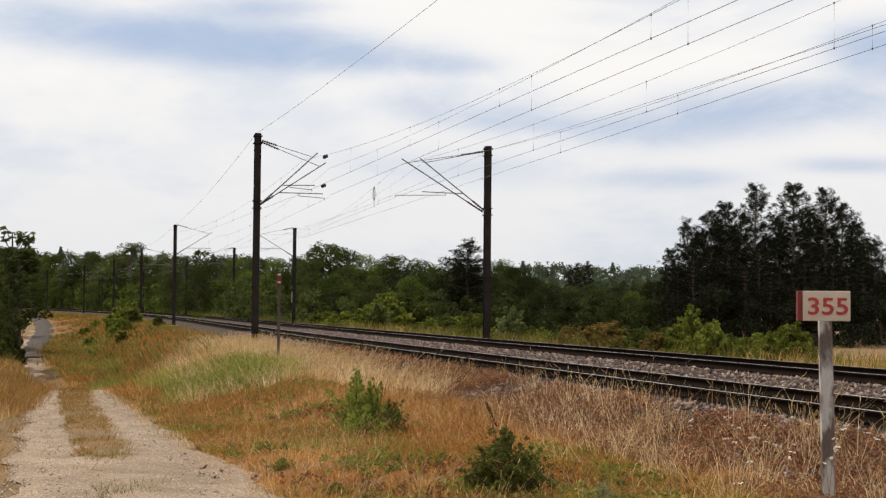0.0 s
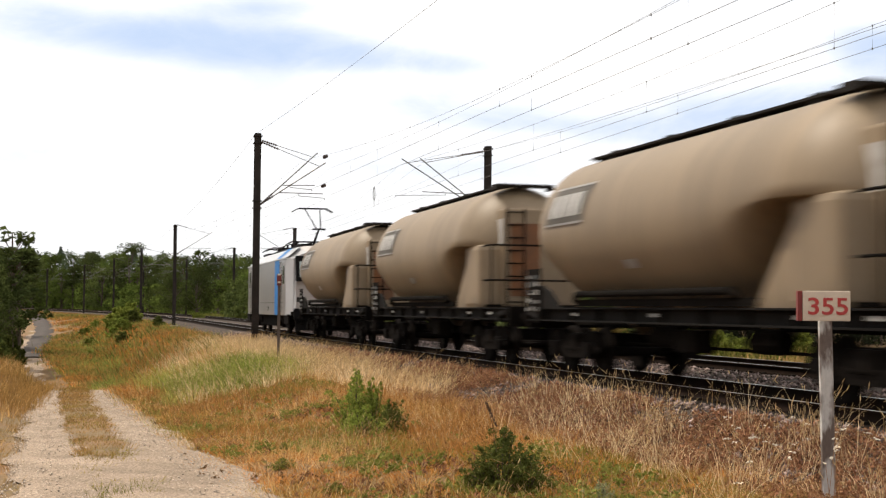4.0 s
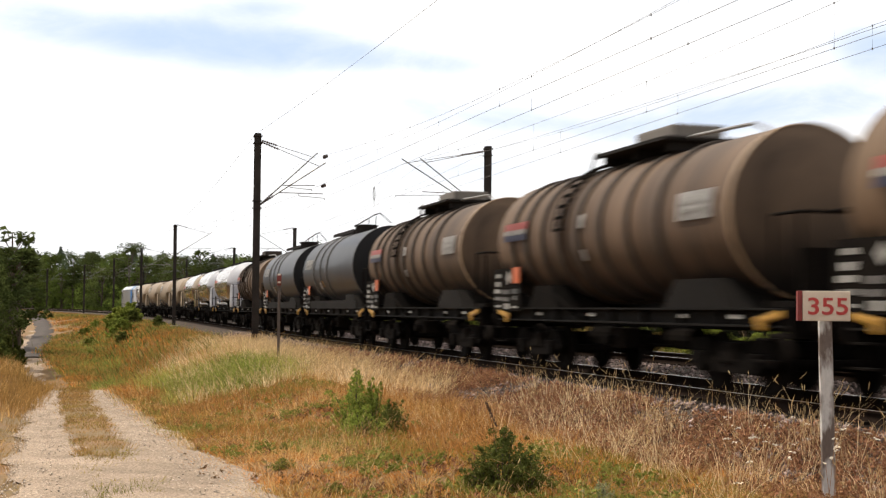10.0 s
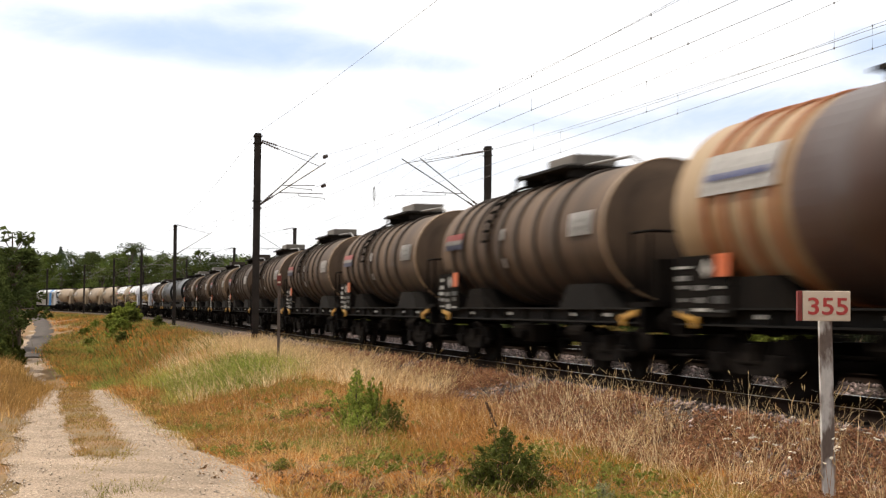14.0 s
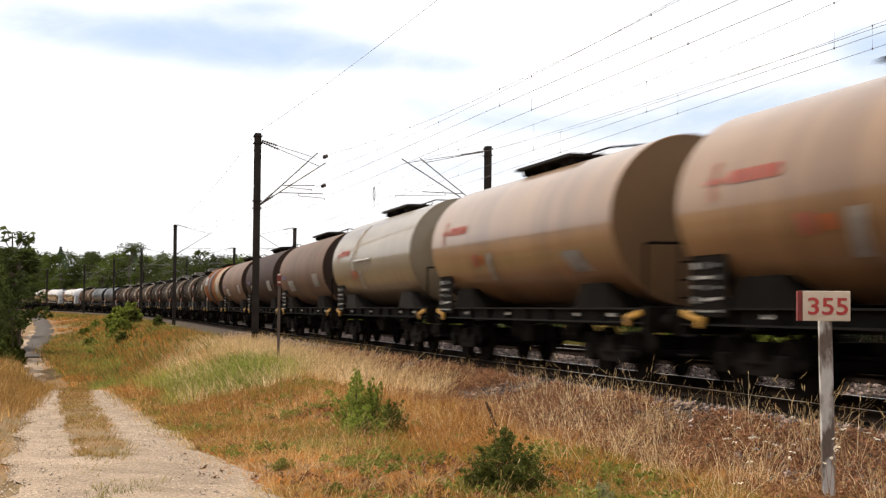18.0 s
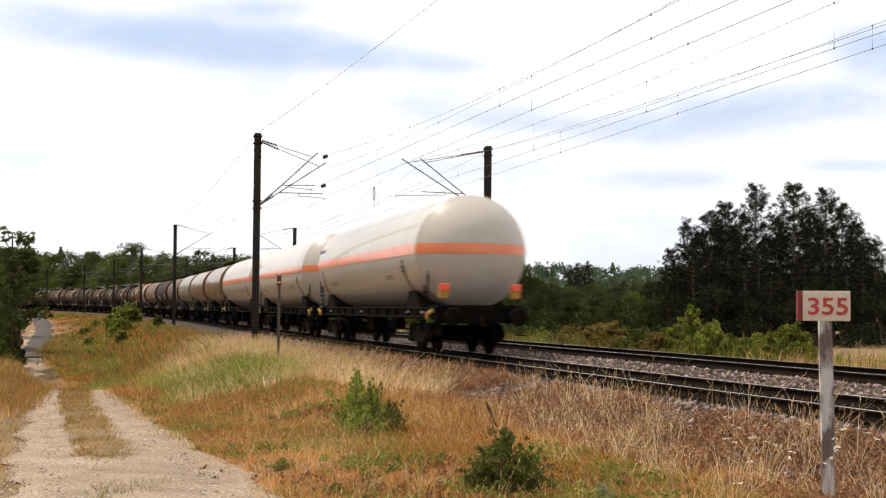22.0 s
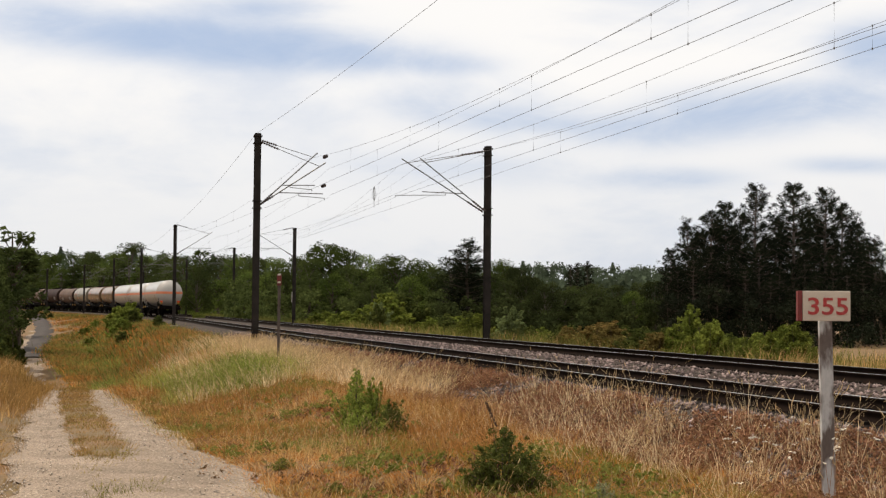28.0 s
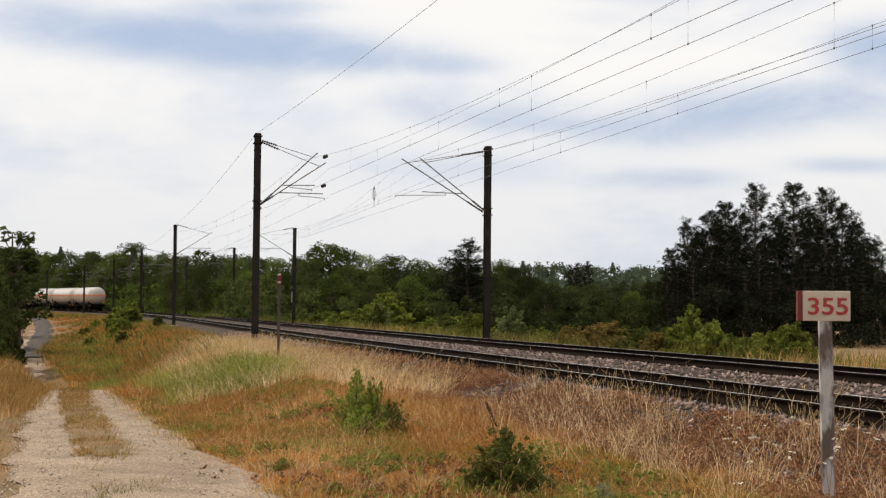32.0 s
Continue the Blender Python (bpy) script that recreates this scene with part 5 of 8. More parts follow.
def gas_wagon(last=False):
    """Long pressure-gas tank wagon, white with an orange stripe."""
    L = 20.6
    lab = "long white gas tank wagon with " + ("orange stripe and red tail lamps" if last else "an orange stripe")
    root = base("gas_tank_wagon", lab, "tank wagon", "wagons of the train")
    underframe(root, L, 7.0)
    r, zc = 1.56, 2.79
    xa, xb = -8.6, 7.85
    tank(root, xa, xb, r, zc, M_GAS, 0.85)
    # the stripe goes right round the tank
    bm = bmesh.new()
    prof = [(xa - 0.004, r + 0.006), (xb + 0.004, r + 0.006)]
    z0, z1 = 2.72, 3.00
    for sy in (-1, 1):
        rows = []
        for x, rr in prof:
            col = []
            for k in range(4):
                z = z0 + (z1 - z0) * k / 3
                h = rr * rr - (z - zc) ** 2
                col.append(bm.verts.new((x, sy * math.sqrt(h), z)) if h > 1e-6 else None)
            rows.append(col)
        for a, b in zip(rows[:-1], rows[1:]):
            for k in range(3):
                q = (a[k], a[k + 1], b[k + 1], b[k])
                if all(v is not None for v in q):
                    f = bm.faces.new(q)
                    f.smooth = True
    for sx, xe in ((-1, xa), (1, xb)):
        def depth(rr):
            # how far the dished head stands out at that radius
            u = min(1.0, rr / r)
            return xe + sx * (0.008 + 0.85 * (1 - min(u, 0.97) ** HEAD) * (1.0 if u < 0.97 else max(0.0, 1 - (u - 0.97) / 0.03) ** 0.6))
        rows = []
        for i in range(25):
            y = (-1 + 2 * i / 24) * 0.985 * r
            col = []
            for k in range(4):
                z = z0 + (z1 - z0) * k / 3
                rr = math.hypot(y, z - zc)
                col.append(bm.verts.new((depth(rr), y, z)) if rr < r + 0.004 else None)
            rows.append(col)
        for a, b in zip(rows[:-1], rows[1:]):
            for k in range(3):
                q = (a[k], a[k + 1], b[k + 1], b[k])
                if all(v is not None for v in q):
                    f = bm.faces.new(q)
                    f.smooth = True
    part("stripe", bm, M_STRIPE, root, "orange stripe")
    # end pieces of the stripe across the dished heads
    bars(root, 6.8, 8.0, r, zc, 3.28, 3.52, M_BLUELABEL, 8, fill=0.6)
    for x0, x1, za, zb, k in ((4.3, 5.6, 2.05, 2.2, 1), (-5.2, -4.3, 2.1, 2.25, 2), (-7.2, -6.6, 2.25, 2.5, 3), (6.9, 7.5, 1.9, 2.15, 4)):
        bars(root, x0, x1, r, zc, za, zb, M_DARKPLATE, k, rows=2, fill=0.5)
    for x in (-6.9, 6.9):
        saddle(root, x, 1.5, r, zc, 1.75, M_FRAME)
        bm = bmesh.new()
        lathe(bm, [(x - 0.14, r), (x - 0.14, r + 0.015), (x + 0.14, r + 0.015), (x + 0.14, r)], 20, "X", (0, 0, zc), start=math.pi + 0.12, sweep=math.pi - 0.24)
        part("cradle_strap", bm, M_TAN, root, "rust-stained cradle strap")
    bm = bmesh.new()
    for x in (-8.6, 8.9):
        for o in (-0.22, 0.22):
            pipe(bm, [(x + o, 1.25, 1.3), (x + o, 1.25, 2.5), (x + o, 1.05, 2.6)], 0.025)
        for z in (1.7, 2.1, 2.5):
            rod(bm, (x - 0.22, 1.25, z), (x + 0.22, 1.25, z), 0.02)
    part("grab_rail", bm, M_FRAME, root)
    plates(root, 8.6, 1.66, 12, hazard=False, w=0.7)
    bm = bmesh.new()
    for sx in (-1, 1):
        box(bm, (sx * 9.1, 0, 1.31), (1.0, 2.3, 0.07))
    part("end_platform", bm, M_FRAME, root)
    if last:
        for sy in (-1, 1):
            bm = bmesh.new()
            box(bm, (-9.55, sy * 0.98, 1.62), (0.16, 0.26, 0.2), bevel=0.02)
            lamp = part("tail_lamp", bm, M_YELLOW, root, "yellow tail lamp box")
            bm = bmesh.new()
            box(bm, (-9.58, sy * 0.98, 1.81), (0.14, 0.28, 0.2), bevel=0.03)
            part("lens", bm, M_TAIL, lamp, "orange-red lens")
    return root, L


M_TAIL = mat("tail_lens", (0.75, 0.09, 0.02), (0.65, 0.07, 0.02), rough=0.3, coat=0.5)

# the locomotive
M_SILVER = mat("silver_grey_paint", (0.205, 0.195, 0.186), (0.172, 0.163, 0.155), rough=0.35, scale=0.5, coat=0.3, grain=0.03)
# Paler copy of the silver: bright reflection on the slanted corners, as colour
M_CHAMFER = mat("pale_corner_paint", (0.36, 0.355, 0.36), (0.31, 0.305, 0.31), rough=0.35, scale=0.8, coat=0.3, grain=0.03)
# Lighter silver for roof flank and gutter, sunlight included in the colour
M_SILVERLIGHT = mat("pale_roof_paint", (0.45, 0.45, 0.45), (0.38, 0.38, 0.38), rough=0.35, scale=1.0, coat=0.3, grain=0.03)
# Cab face beige is lightened to make up for weak sky light
M_CABFACE = mat("dusty_cab_paint", (0.40, 0.355, 0.325), (0.33, 0.285, 0.26), rough=0.45, scale=1.2, coat=0.2, grain=0.05)
M_BLUE = mat("blue_band_paint", (0.012, 0.135, 0.38), (0.010, 0.115, 0.33), rough=0.5, scale=1.0, coat=0.0, spec=0.12, grain=0.03)
M_BLACK = mat("black_paint", (0.006, 0.006, 0.006), (0.012, 0.011, 0.011), rough=0.7, spec=0.05, scale=2)


def glass_mat(name, tint):
    m = bpy.data.materials.new(name)
    m.use_nodes = True
    p = m.node_tree.nodes["Principled BSDF"]
    p.inputs["Base Color"].default_value = (*tint, 1)
    p.inputs["Roughness"].default_value = 0.04
    p.inputs["Coat Weight"].default_value = 1.0
    return m


M_GLASS = glass_mat("cab_glass", (0.05, 0.045, 0.04))
# Pale base stands for the sky reflected in the windscreen
M_SCREEN = glass_mat("screen_glass_with_blind", (0.30, 0.34, 0.335))


def extrude_section(bm, sec, x0, x1, sec1=None):
    a = [bm.verts.new((x0, y, z)) for y, z in sec]
    b = [bm.verts.new((x1, y, z)) for y, z in (sec1 or sec)]
    n = len(sec)
    for i in range(n):
        j = (i + 1) % n
        bm.faces.new((a[i], a[j], b[j], b[i]))
    return a, b


def locomotive():
    root = base("locomotive", "silver-grey electric locomotive with a blue band", "locomotive")
    L = 19.7
    # body section: side walls, chamfered roof
    def sec(wid, roof, bottom=0.92):
        w = wid / 2
        return [(-w, bottom), (-w, 3.46), (-w + 0.10, 3.52), (-w + 0.62, roof - 0.08), (-w + 0.85, roof), (w - 0.85, roof), (w - 0.62, roof - 0.08), (w - 0.10, 3.52), (w, 3.46), (w, bottom)]
    bm = bmesh.new()
    x1, x0 = 8.2, -7.4
    stations = [(-8.45, 2.25, 3.55, 0.95), (-8.2, 2.42, 3.85, 0.92), (-7.5, 2.95, 4.05, 0.92), (-6.8, 2.98, 4.06, 0.92), (7.7, 2.98, 4.06, 0.92), (8.4, 2.95, 4.05, 0.92), (9.1, 2.42, 3.85, 0.92), (9.35, 2.25, 3.55, 0.95)]
    rings = []
    for x, w, rf, bt in stations:
        ss = sec(w, rf, bt)
        if rf < 3.6:
            ss = [(y, min(z, rf)) for y, z in sec(w, 3.66, bt)]
        rings.append([bm.verts.new((x - (0.0), y, z)) for y, z in ss])
    n = len(rings[0])
    for a, b in zip(rings[:-1], rings[1:]):
        for i in range(n - 1):
            bm.faces.new((a[i], a[i + 1], b[i + 1], b[i]))
    # raked cab fronts: lower part leans out, windscreen leans back
    for ring_, sx in ((rings[0], -1), (rings[-1], 1)):
        bm.faces.new(ring_ if sx > 0 else ring_[::-1])
    for ring_, sx in ((rings[0], -1), (rings[-1], 1)):
        for v in ring_:
            v.co.x -= sx * max(0.0, (v.co.z - 2.3)) * 0.22
    # cab faces and corners take the copies with light in their colour
    for f in bm.faces:
        c = f.calc_center_median()
        f.material_index = 0 if -7.45 < c.x < 8.35 else 2 if abs(c.y) > 0.9 else 1
    part("body", bm, [M_SILVER, M_CABFACE, M_CHAMFER], root)
    # pale roof flanks: high sunlight put into a lighter copy of the silver
    bm = bmesh.new()
    for sy in (-1, 1):
        a = [(-7.7, sy * 1.40, 3.535), (8.6, sy * 1.40, 3.535), (8.6, sy * 0.88, 3.995), (-7.7, sy * 0.88, 3.995)]
        off = Vector((0, sy * 0.012, 0.012))
        bm.faces.new([bm.verts.new(Vector(p) + off) for p in a])
    part("roof_flank", bm, M_SILVERLIGHT, root, "roof flank painted pale as if sunlit")
    bm = bmesh.new()
    for sy in (-1, 1):
        box(bm, (0.45, sy * 1.49, 3.49), (16.2, 0.05, 0.05))
    part("gutter", bm, M_SILVERLIGHT, root)
    # blue band
    xb0, xb1 = -5.35, -3.65
    for sy in (-1, 1):
        bm = bmesh.new()
        box(bm, ((xb0 + xb1) / 2, sy * 1.492, 2.19), (xb1 - xb0, 0.008, 2.54))
        a = [(xb0, sy * 1.415, 3.53), (xb1, sy * 1.415, 3.53), (xb1, sy * 0.895, 4.0), (xb0, sy * 0.895, 4.0)]
        bm.faces.new([bm.verts.new((p[0], p[1] + sy * 0.01, p[2] + 0.02)) for p in a])
        part("blue_band", bm, M_BLUE, root, "bright blue vertical band")
    for sx in (-1, 1):
        x = -6.8 if sx < 0 else 7.35
        # side cab windows, doors
        for sy in (-1, 1):
            bm = bmesh.new()
            box(bm, (x, sy * 1.49, 2.75), (0.62, 0.02, 0.85), bevel=0.008)
            part("side_window", bm, M_GLASS, root)
            bm = bmesh.new()
            xd = x + (0.95 if sx < 0 else -0.95)
            for o in (-0.36, 0.36):
                box(bm, (xd + o, sy * 1.493, 2.2), (0.025, 0.012, 2.3))
            for z in (1.06, 3.34):
                box(bm, (xd, sy * 1.493, z), (0.74, 0.012, 0.025))
            part("door_seam", bm, M_BLACK, root)
            for o in (-0.46, 0.46):
                bm = bmesh.new()
                rod(bm, (xd + o, sy * 1.54, 1.2), (xd + o, sy * 1.54, 2.6), 0.018)
                part("handrail", bm, M_PIPE, root)
            for z in (0.35, 0.65, 0.98):
                bm = bmesh.new()
                box(bm, (xd, sy * 1.47, z), (0.5, 0.14, 0.03))
                part("step", bm, M_FRAME, root)
        e = -8.47 if sx < 0 else 9.37
        # windscreen, its dark surround, lamps, apron
        bm = bmesh.new()
        m = Matrix.Translation((e - sx * 0.10, 0, 2.98)) @ Matrix.Rotation(sx * radians(-12.5), 4, "Y")
        box(bm, (0, 0, 0.02), (0.06, 2.3, 1.16), m, bevel=0.01)
        surround = part("windscreen_surround", bm, M_BLACK, root)
        for sy in (-1, 1):
            bm = bmesh.new()
            box(bm, (sx * 0.03, sy * 0.53, -0.02), (0.04, 0.90, 0.72), m, bevel=0.008)
            part("windscreen", bm, M_SCREEN, surround)
            bm = bmesh.new()
            rod(bm, m @ Vector((sx * 0.07, sy * 0.25, -0.42)), m @ Vector((sx * 0.07, sy * 0.62, 0.22)), 0.012, seg=6)
            part("wiper", bm, M_BLACK, surround)
        for sy in (-1, 1):
            bm = bmesh.new()
            box(bm, (e + sx * 0.14, sy * 0.95, 1.62), (0.06, 0.36, 0.22), bevel=0.01)
            part("headlight", bm, M_GLASS, root)
        bm = bmesh.new()
        box(bm, (e + sx * 0.12, 0, 0.98), (0.2, 2.5, 0.5), bevel=0.03)
        box(bm, (e - sx * 0.1, 0, 0.5), (0.12, 2.3, 0.5), bevel=0.02)
        part("front_apron", bm, M_BLACK, root)
        for sy in (-1, 1):
            bm = bmesh.new()
            box(bm, (e - sx * 1.0, sy * 1.40, 0.75), (1.5, 0.06, 0.42), bevel=0.01)
            part("skirt", bm, M_FRAME, root)
    buffers(root, L / 2 + 0.0, 1.06)
    # underframe boxes
    bm = bmesh.new()
    box(bm, (0.1, 0, 0.74), (5.6, 2.5, 0.72), bevel=0.03)
    box(bm, (0.35, 0, 1.0), (17.2, 2.6, 0.18))
    part("transformer", bm, M_FRAME, root)
    for x in (5.3, -5.1):
        bogie(root, x, 2.6)
        bm = bmesh.new()
        for sy in (-1, 1):
            box(bm, (x, sy * 1.2, 0.78), (3.6, 0.1, 0.3), bevel=0.02)
            rod(bm, (x - 0.5, sy * 1.25, 0.5), (x + 0.6, sy * 1.25, 0.95), 0.06)
        part("bogie_cover", bm, M_FRAME, root)
    # vents and markings on the flank
    for x in (6.1, 4.3, 3.9, -1.2):
        bm = bmesh.new()
        box(bm, (x, 1.492, 1.22), (0.26, 0.012, 0.2))
        part("marking", bm, M_DARKPLATE, root)
    bm = bmesh.new()
    box(bm, (0.0, 1.492, 1.5), (13.4, 0.006, 0.02))
    part("body_line", bm, M_DARKPLATE, root)
    # roof gear
    bm = bmesh.new()
    box(bm, (0.0, 0, 4.10), (9.0, 1.3, 0.12), bevel=0.02)
    for x in (-2.8, -1.2, 0.5, 2.0):
        rod(bm, (x, 0.35, 4.15), (x, 0.35, 4.42), 0.07, 0.05)
        rod(bm, (x, -0.35, 4.15), (x, -0.35, 4.42), 0.07, 0.05)
    rod(bm, (-3.2, 0.35, 4.42), (4.2, 0.35, 4.42), 0.025)
    rod(bm, (-3.2, -0.35, 4.42), (4.2, -0.35, 4.40), 0.025)
    box(bm, (-6.0, 0, 4.12), (2.4, 1.5, 0.1), bevel=0.02)
    box(bm, (6.4, 0, 4.12), (2.6, 1.5, 0.1), bevel=0.02)
    part("roof_gear", bm, M_BLACK, root)
    for x, up in ((-5.95, True), (-3.4, False), (4.2, False), (6.3, False)):
        bm = bmesh.new()
        if up:
            foot, knee, top = (x, 0, 4.2), (x - 1.5, 0, 4.82), (x + 0.55, 0, 5.86)
            rod(bm, foot, knee, 0.06, 0.05)
            for sy in (-0.22, 0.22):
                rod(bm, (knee[0], sy * 0.4, knee[2]), (top[0], sy * 1.6, top[2]), 0.028)
        else:
            sg = 1 if x < 0 else -1
            foot, knee, top = (x, 0, 4.2), (x + sg * 1.15, 0, 4.34), (x + 0.1, 0, 4.40)
            for sy in (-0.28, 0.28):
                rod(bm, (x, sy, 4.2), (knee[0], sy * 0.6, knee[2]), 0.035)
                rod(bm, (knee[0], sy * 0.6, knee[2]), (top[0], sy * 1.2, top[2]), 0.025)
        rod(bm, (knee[0], -0.3, knee[2]), (knee[0], 0.3, knee[2]), 0.04)
        for o in (-0.2, 0.2):
            pipe(bm, [(top[0] + o, -0.95, top[2] - 0.14), (top[0] + o, -0.65, top[2] + 0.03), (top[0] + o, 0.65, top[2] + 0.03), (top[0] + o, 0.95, top[2] - 0.14)], 0.025)
        rod(bm, (top[0] - 0.2, 0.45, top[2] + 0.02), (top[0] + 0.2, 0.45, top[2] + 0.02), 0.018)
        rod(bm, (top[0] - 0.2, -0.45, top[2] + 0.02), (top[0] + 0.2, -0.45, top[2] + 0.02), 0.018)
        part("pantograph", bm, M_BLACK, root, "raised pantograph" if up else "folded pantograph")
    return root, L


TRAIN = []          # (vehicle, middle behind the leading corner, half its bogie spacing)


def build_train():
    q = -0.55
    loco, L = locomotive()
    TRAIN.append((loco, q + L / 2, 5.2))
    q = 19.25
    made = {}
    order = ["tan", "tan", "tan", "tan", "logo", "white", "domed"]
    for k in order:
        if k not in made:
            made[k] = powder_wagon(k)
            root = made[k][0]
        else:
            root = copy_thing(made[k][0], Matrix())
        TRAIN.append((root, q + 16.15 / 2, 5.2))
        q += 16.15
    lst = [("chem", "light", 132.4), ("chem", "grey", 146.95), ("chem", "grey", 161.4), ("chem", "brown", 175.4), ("chem", "brown", 190.1), ("chem", "light", 204.8), ("chem", "dark", 219.55), ("chem", "brown", 234.1), ("chem", "brown", 248.65),
           ("chem", "brown", 263.2), ("chem", "brown", 277.75), ("smooth", "rust", 292.4), ("smooth", "brown", 307.9), ("smooth", "umber", 323.2), ("smooth", "brown", 338.5), ("smooth", "ivory", 353.8), ("smooth", "ochre", 369.0), ("smooth", "ochre", 384.4),
           ("gas", False, 398.85), ("gas", False, 419.6), ("gas", True, 440.4)]
    for fam, k, q0 in lst:
        fn = {"chem": chem_wagon, "smooth": smooth_wagon, "gas": gas_wagon}[fam]
        if (fam, k) not in made:
            made[fam, k] = fn(k)
            root = made[fam, k][0]
        else:
            root = copy_thing(made[fam, k][0], Matrix())
        L = made[fam, k][1]
        TRAIN.append((root, q0 + L / 2, {"chem": 4.45, "smooth": 4.9, "gas": 7.0}[fam]))


def head_at(t):
    """s of the locomotive's leading corner."""
    return 2.1035 + 23.1696 * (t - 2.5) - 0.027223 * ((t - 12) ** 2 - 90.25)


def motions():
    """The train runs along the near track."""
    for root, mid, half in TRAIN:
        rows = []
        for k in range(81):
            t = 0.4 * k
            s = head_at(t) - mid
            a, b = on_line(s - half, 0.0), on_line(s + half, 0.0)
            d = b - a
            m = Matrix.Translation(((a + b) / 2).tolist()) @ Matrix.Rotation(math.atan2(d[1], d[0]), 4, "Z") @ Matrix.Rotation(-math.atan2(d[2], math.hypot(d[0], d[1])), 4, "Y")
            rows.append((t, m))
        walk(root, rows)
# ---------------------------------------------------------------- plants
M_BARK = mat("bark", (0.085, 0.06, 0.042), (0.05, 0.038, 0.03), rough=0.95, scale=5, bump=0.02, bump_scale=20, stretch=(1, 1, 0.3))
M_PINEBARK = mat("pine_bark", (0.10, 0.065, 0.045), (0.05, 0.038, 0.03), rough=0.95, scale=4, bump=0.02, bump_scale=16, stretch=(1, 1, 0.3))
M_LEAF = leafy("oak_leaf", (0.056, 0.080, 0.018), (0.105, 0.135, 0.030), scale=0.25, rnd=0.4)
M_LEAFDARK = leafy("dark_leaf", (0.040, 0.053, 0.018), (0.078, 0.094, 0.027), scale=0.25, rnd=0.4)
# Darker copy of the leaf green, with the right-hand wood's shade in it
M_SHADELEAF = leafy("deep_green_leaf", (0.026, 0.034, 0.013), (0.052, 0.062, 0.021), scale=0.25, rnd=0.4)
# Ridge green is paler and bluer: distance haze mixed into the leaf colour
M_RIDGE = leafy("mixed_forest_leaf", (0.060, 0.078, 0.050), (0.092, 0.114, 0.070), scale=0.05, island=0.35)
M_SAGE = leafy("sage_leaf", (0.125, 0.155, 0.058), (0.19, 0.22, 0.088), scale=1.2)
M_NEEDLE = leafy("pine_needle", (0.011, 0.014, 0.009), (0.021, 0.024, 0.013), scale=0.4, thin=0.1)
M_BUSH = leafy("bush_leaf", (0.115, 0.145, 0.026), (0.21, 0.225, 0.045), scale=1.2)
M_BUSHDARK = leafy("bramble_leaf", (0.062, 0.076, 0.020), (0.125, 0.135, 0.036), scale=1.5)
M_BUSHLIGHT = leafy("young_bush_leaf", (0.18, 0.225, 0.040), (0.29, 0.32, 0.075), scale=1.5, thin=0.45)
M_RUSSET = leafy("russet_leaf", (0.20, 0.125, 0.042), (0.125, 0.115, 0.036), scale=1.2)

np_rng = np.random.RandomState(7)


def leaves(centres, radii, count, size, rng, flat=0.8, narrow=0.55, shell=0.55):
    """Quads scattered in clumps, one per leaf."""
    n = len(centres) * count
    c = np.repeat(np.asarray(centres, float), count, 0)
    r = np.repeat(np.asarray(radii, float), count)
    d = rng.normal(size=(n, 3))
    d /= np.linalg.norm(d, axis=1)[:, None]
    d[:, 2] *= flat
    p = c + d * (r * (shell + (1 - shell) * rng.rand(n)))[:, None]
    a = rng.normal(size=(n, 3))
    a[:, 2] *= 0.7
    a /= np.linalg.norm(a, axis=1)[:, None]
    b = np.cross(a, rng.normal(size=(n, 3)))
    b /= np.maximum(np.linalg.norm(b, axis=1), 1e-6)[:, None]
    sz = size * (0.6 + 0.8 * rng.rand(n))[:, None]
    sz = sz * 1.2
    v = np.stack([p - a * sz * 0.5 - b * sz * narrow * 0.3, p + b * sz * narrow * 0.6, p + a * sz * 0.5 - b * sz * narrow * 0.3], 1).reshape(-1, 3)
    return v, np.arange(n * 3).reshape(-1, 3)


def limb(bm, pts, r0, r1, seg=7):
    k = len(pts) - 1
    for i in range(k):
        rod(bm, pts[i], pts[i + 1], r0 + (r1 - r0) * i / k, r0 + (r1 - r0) * (i + 1) / k, seg, caps=False)


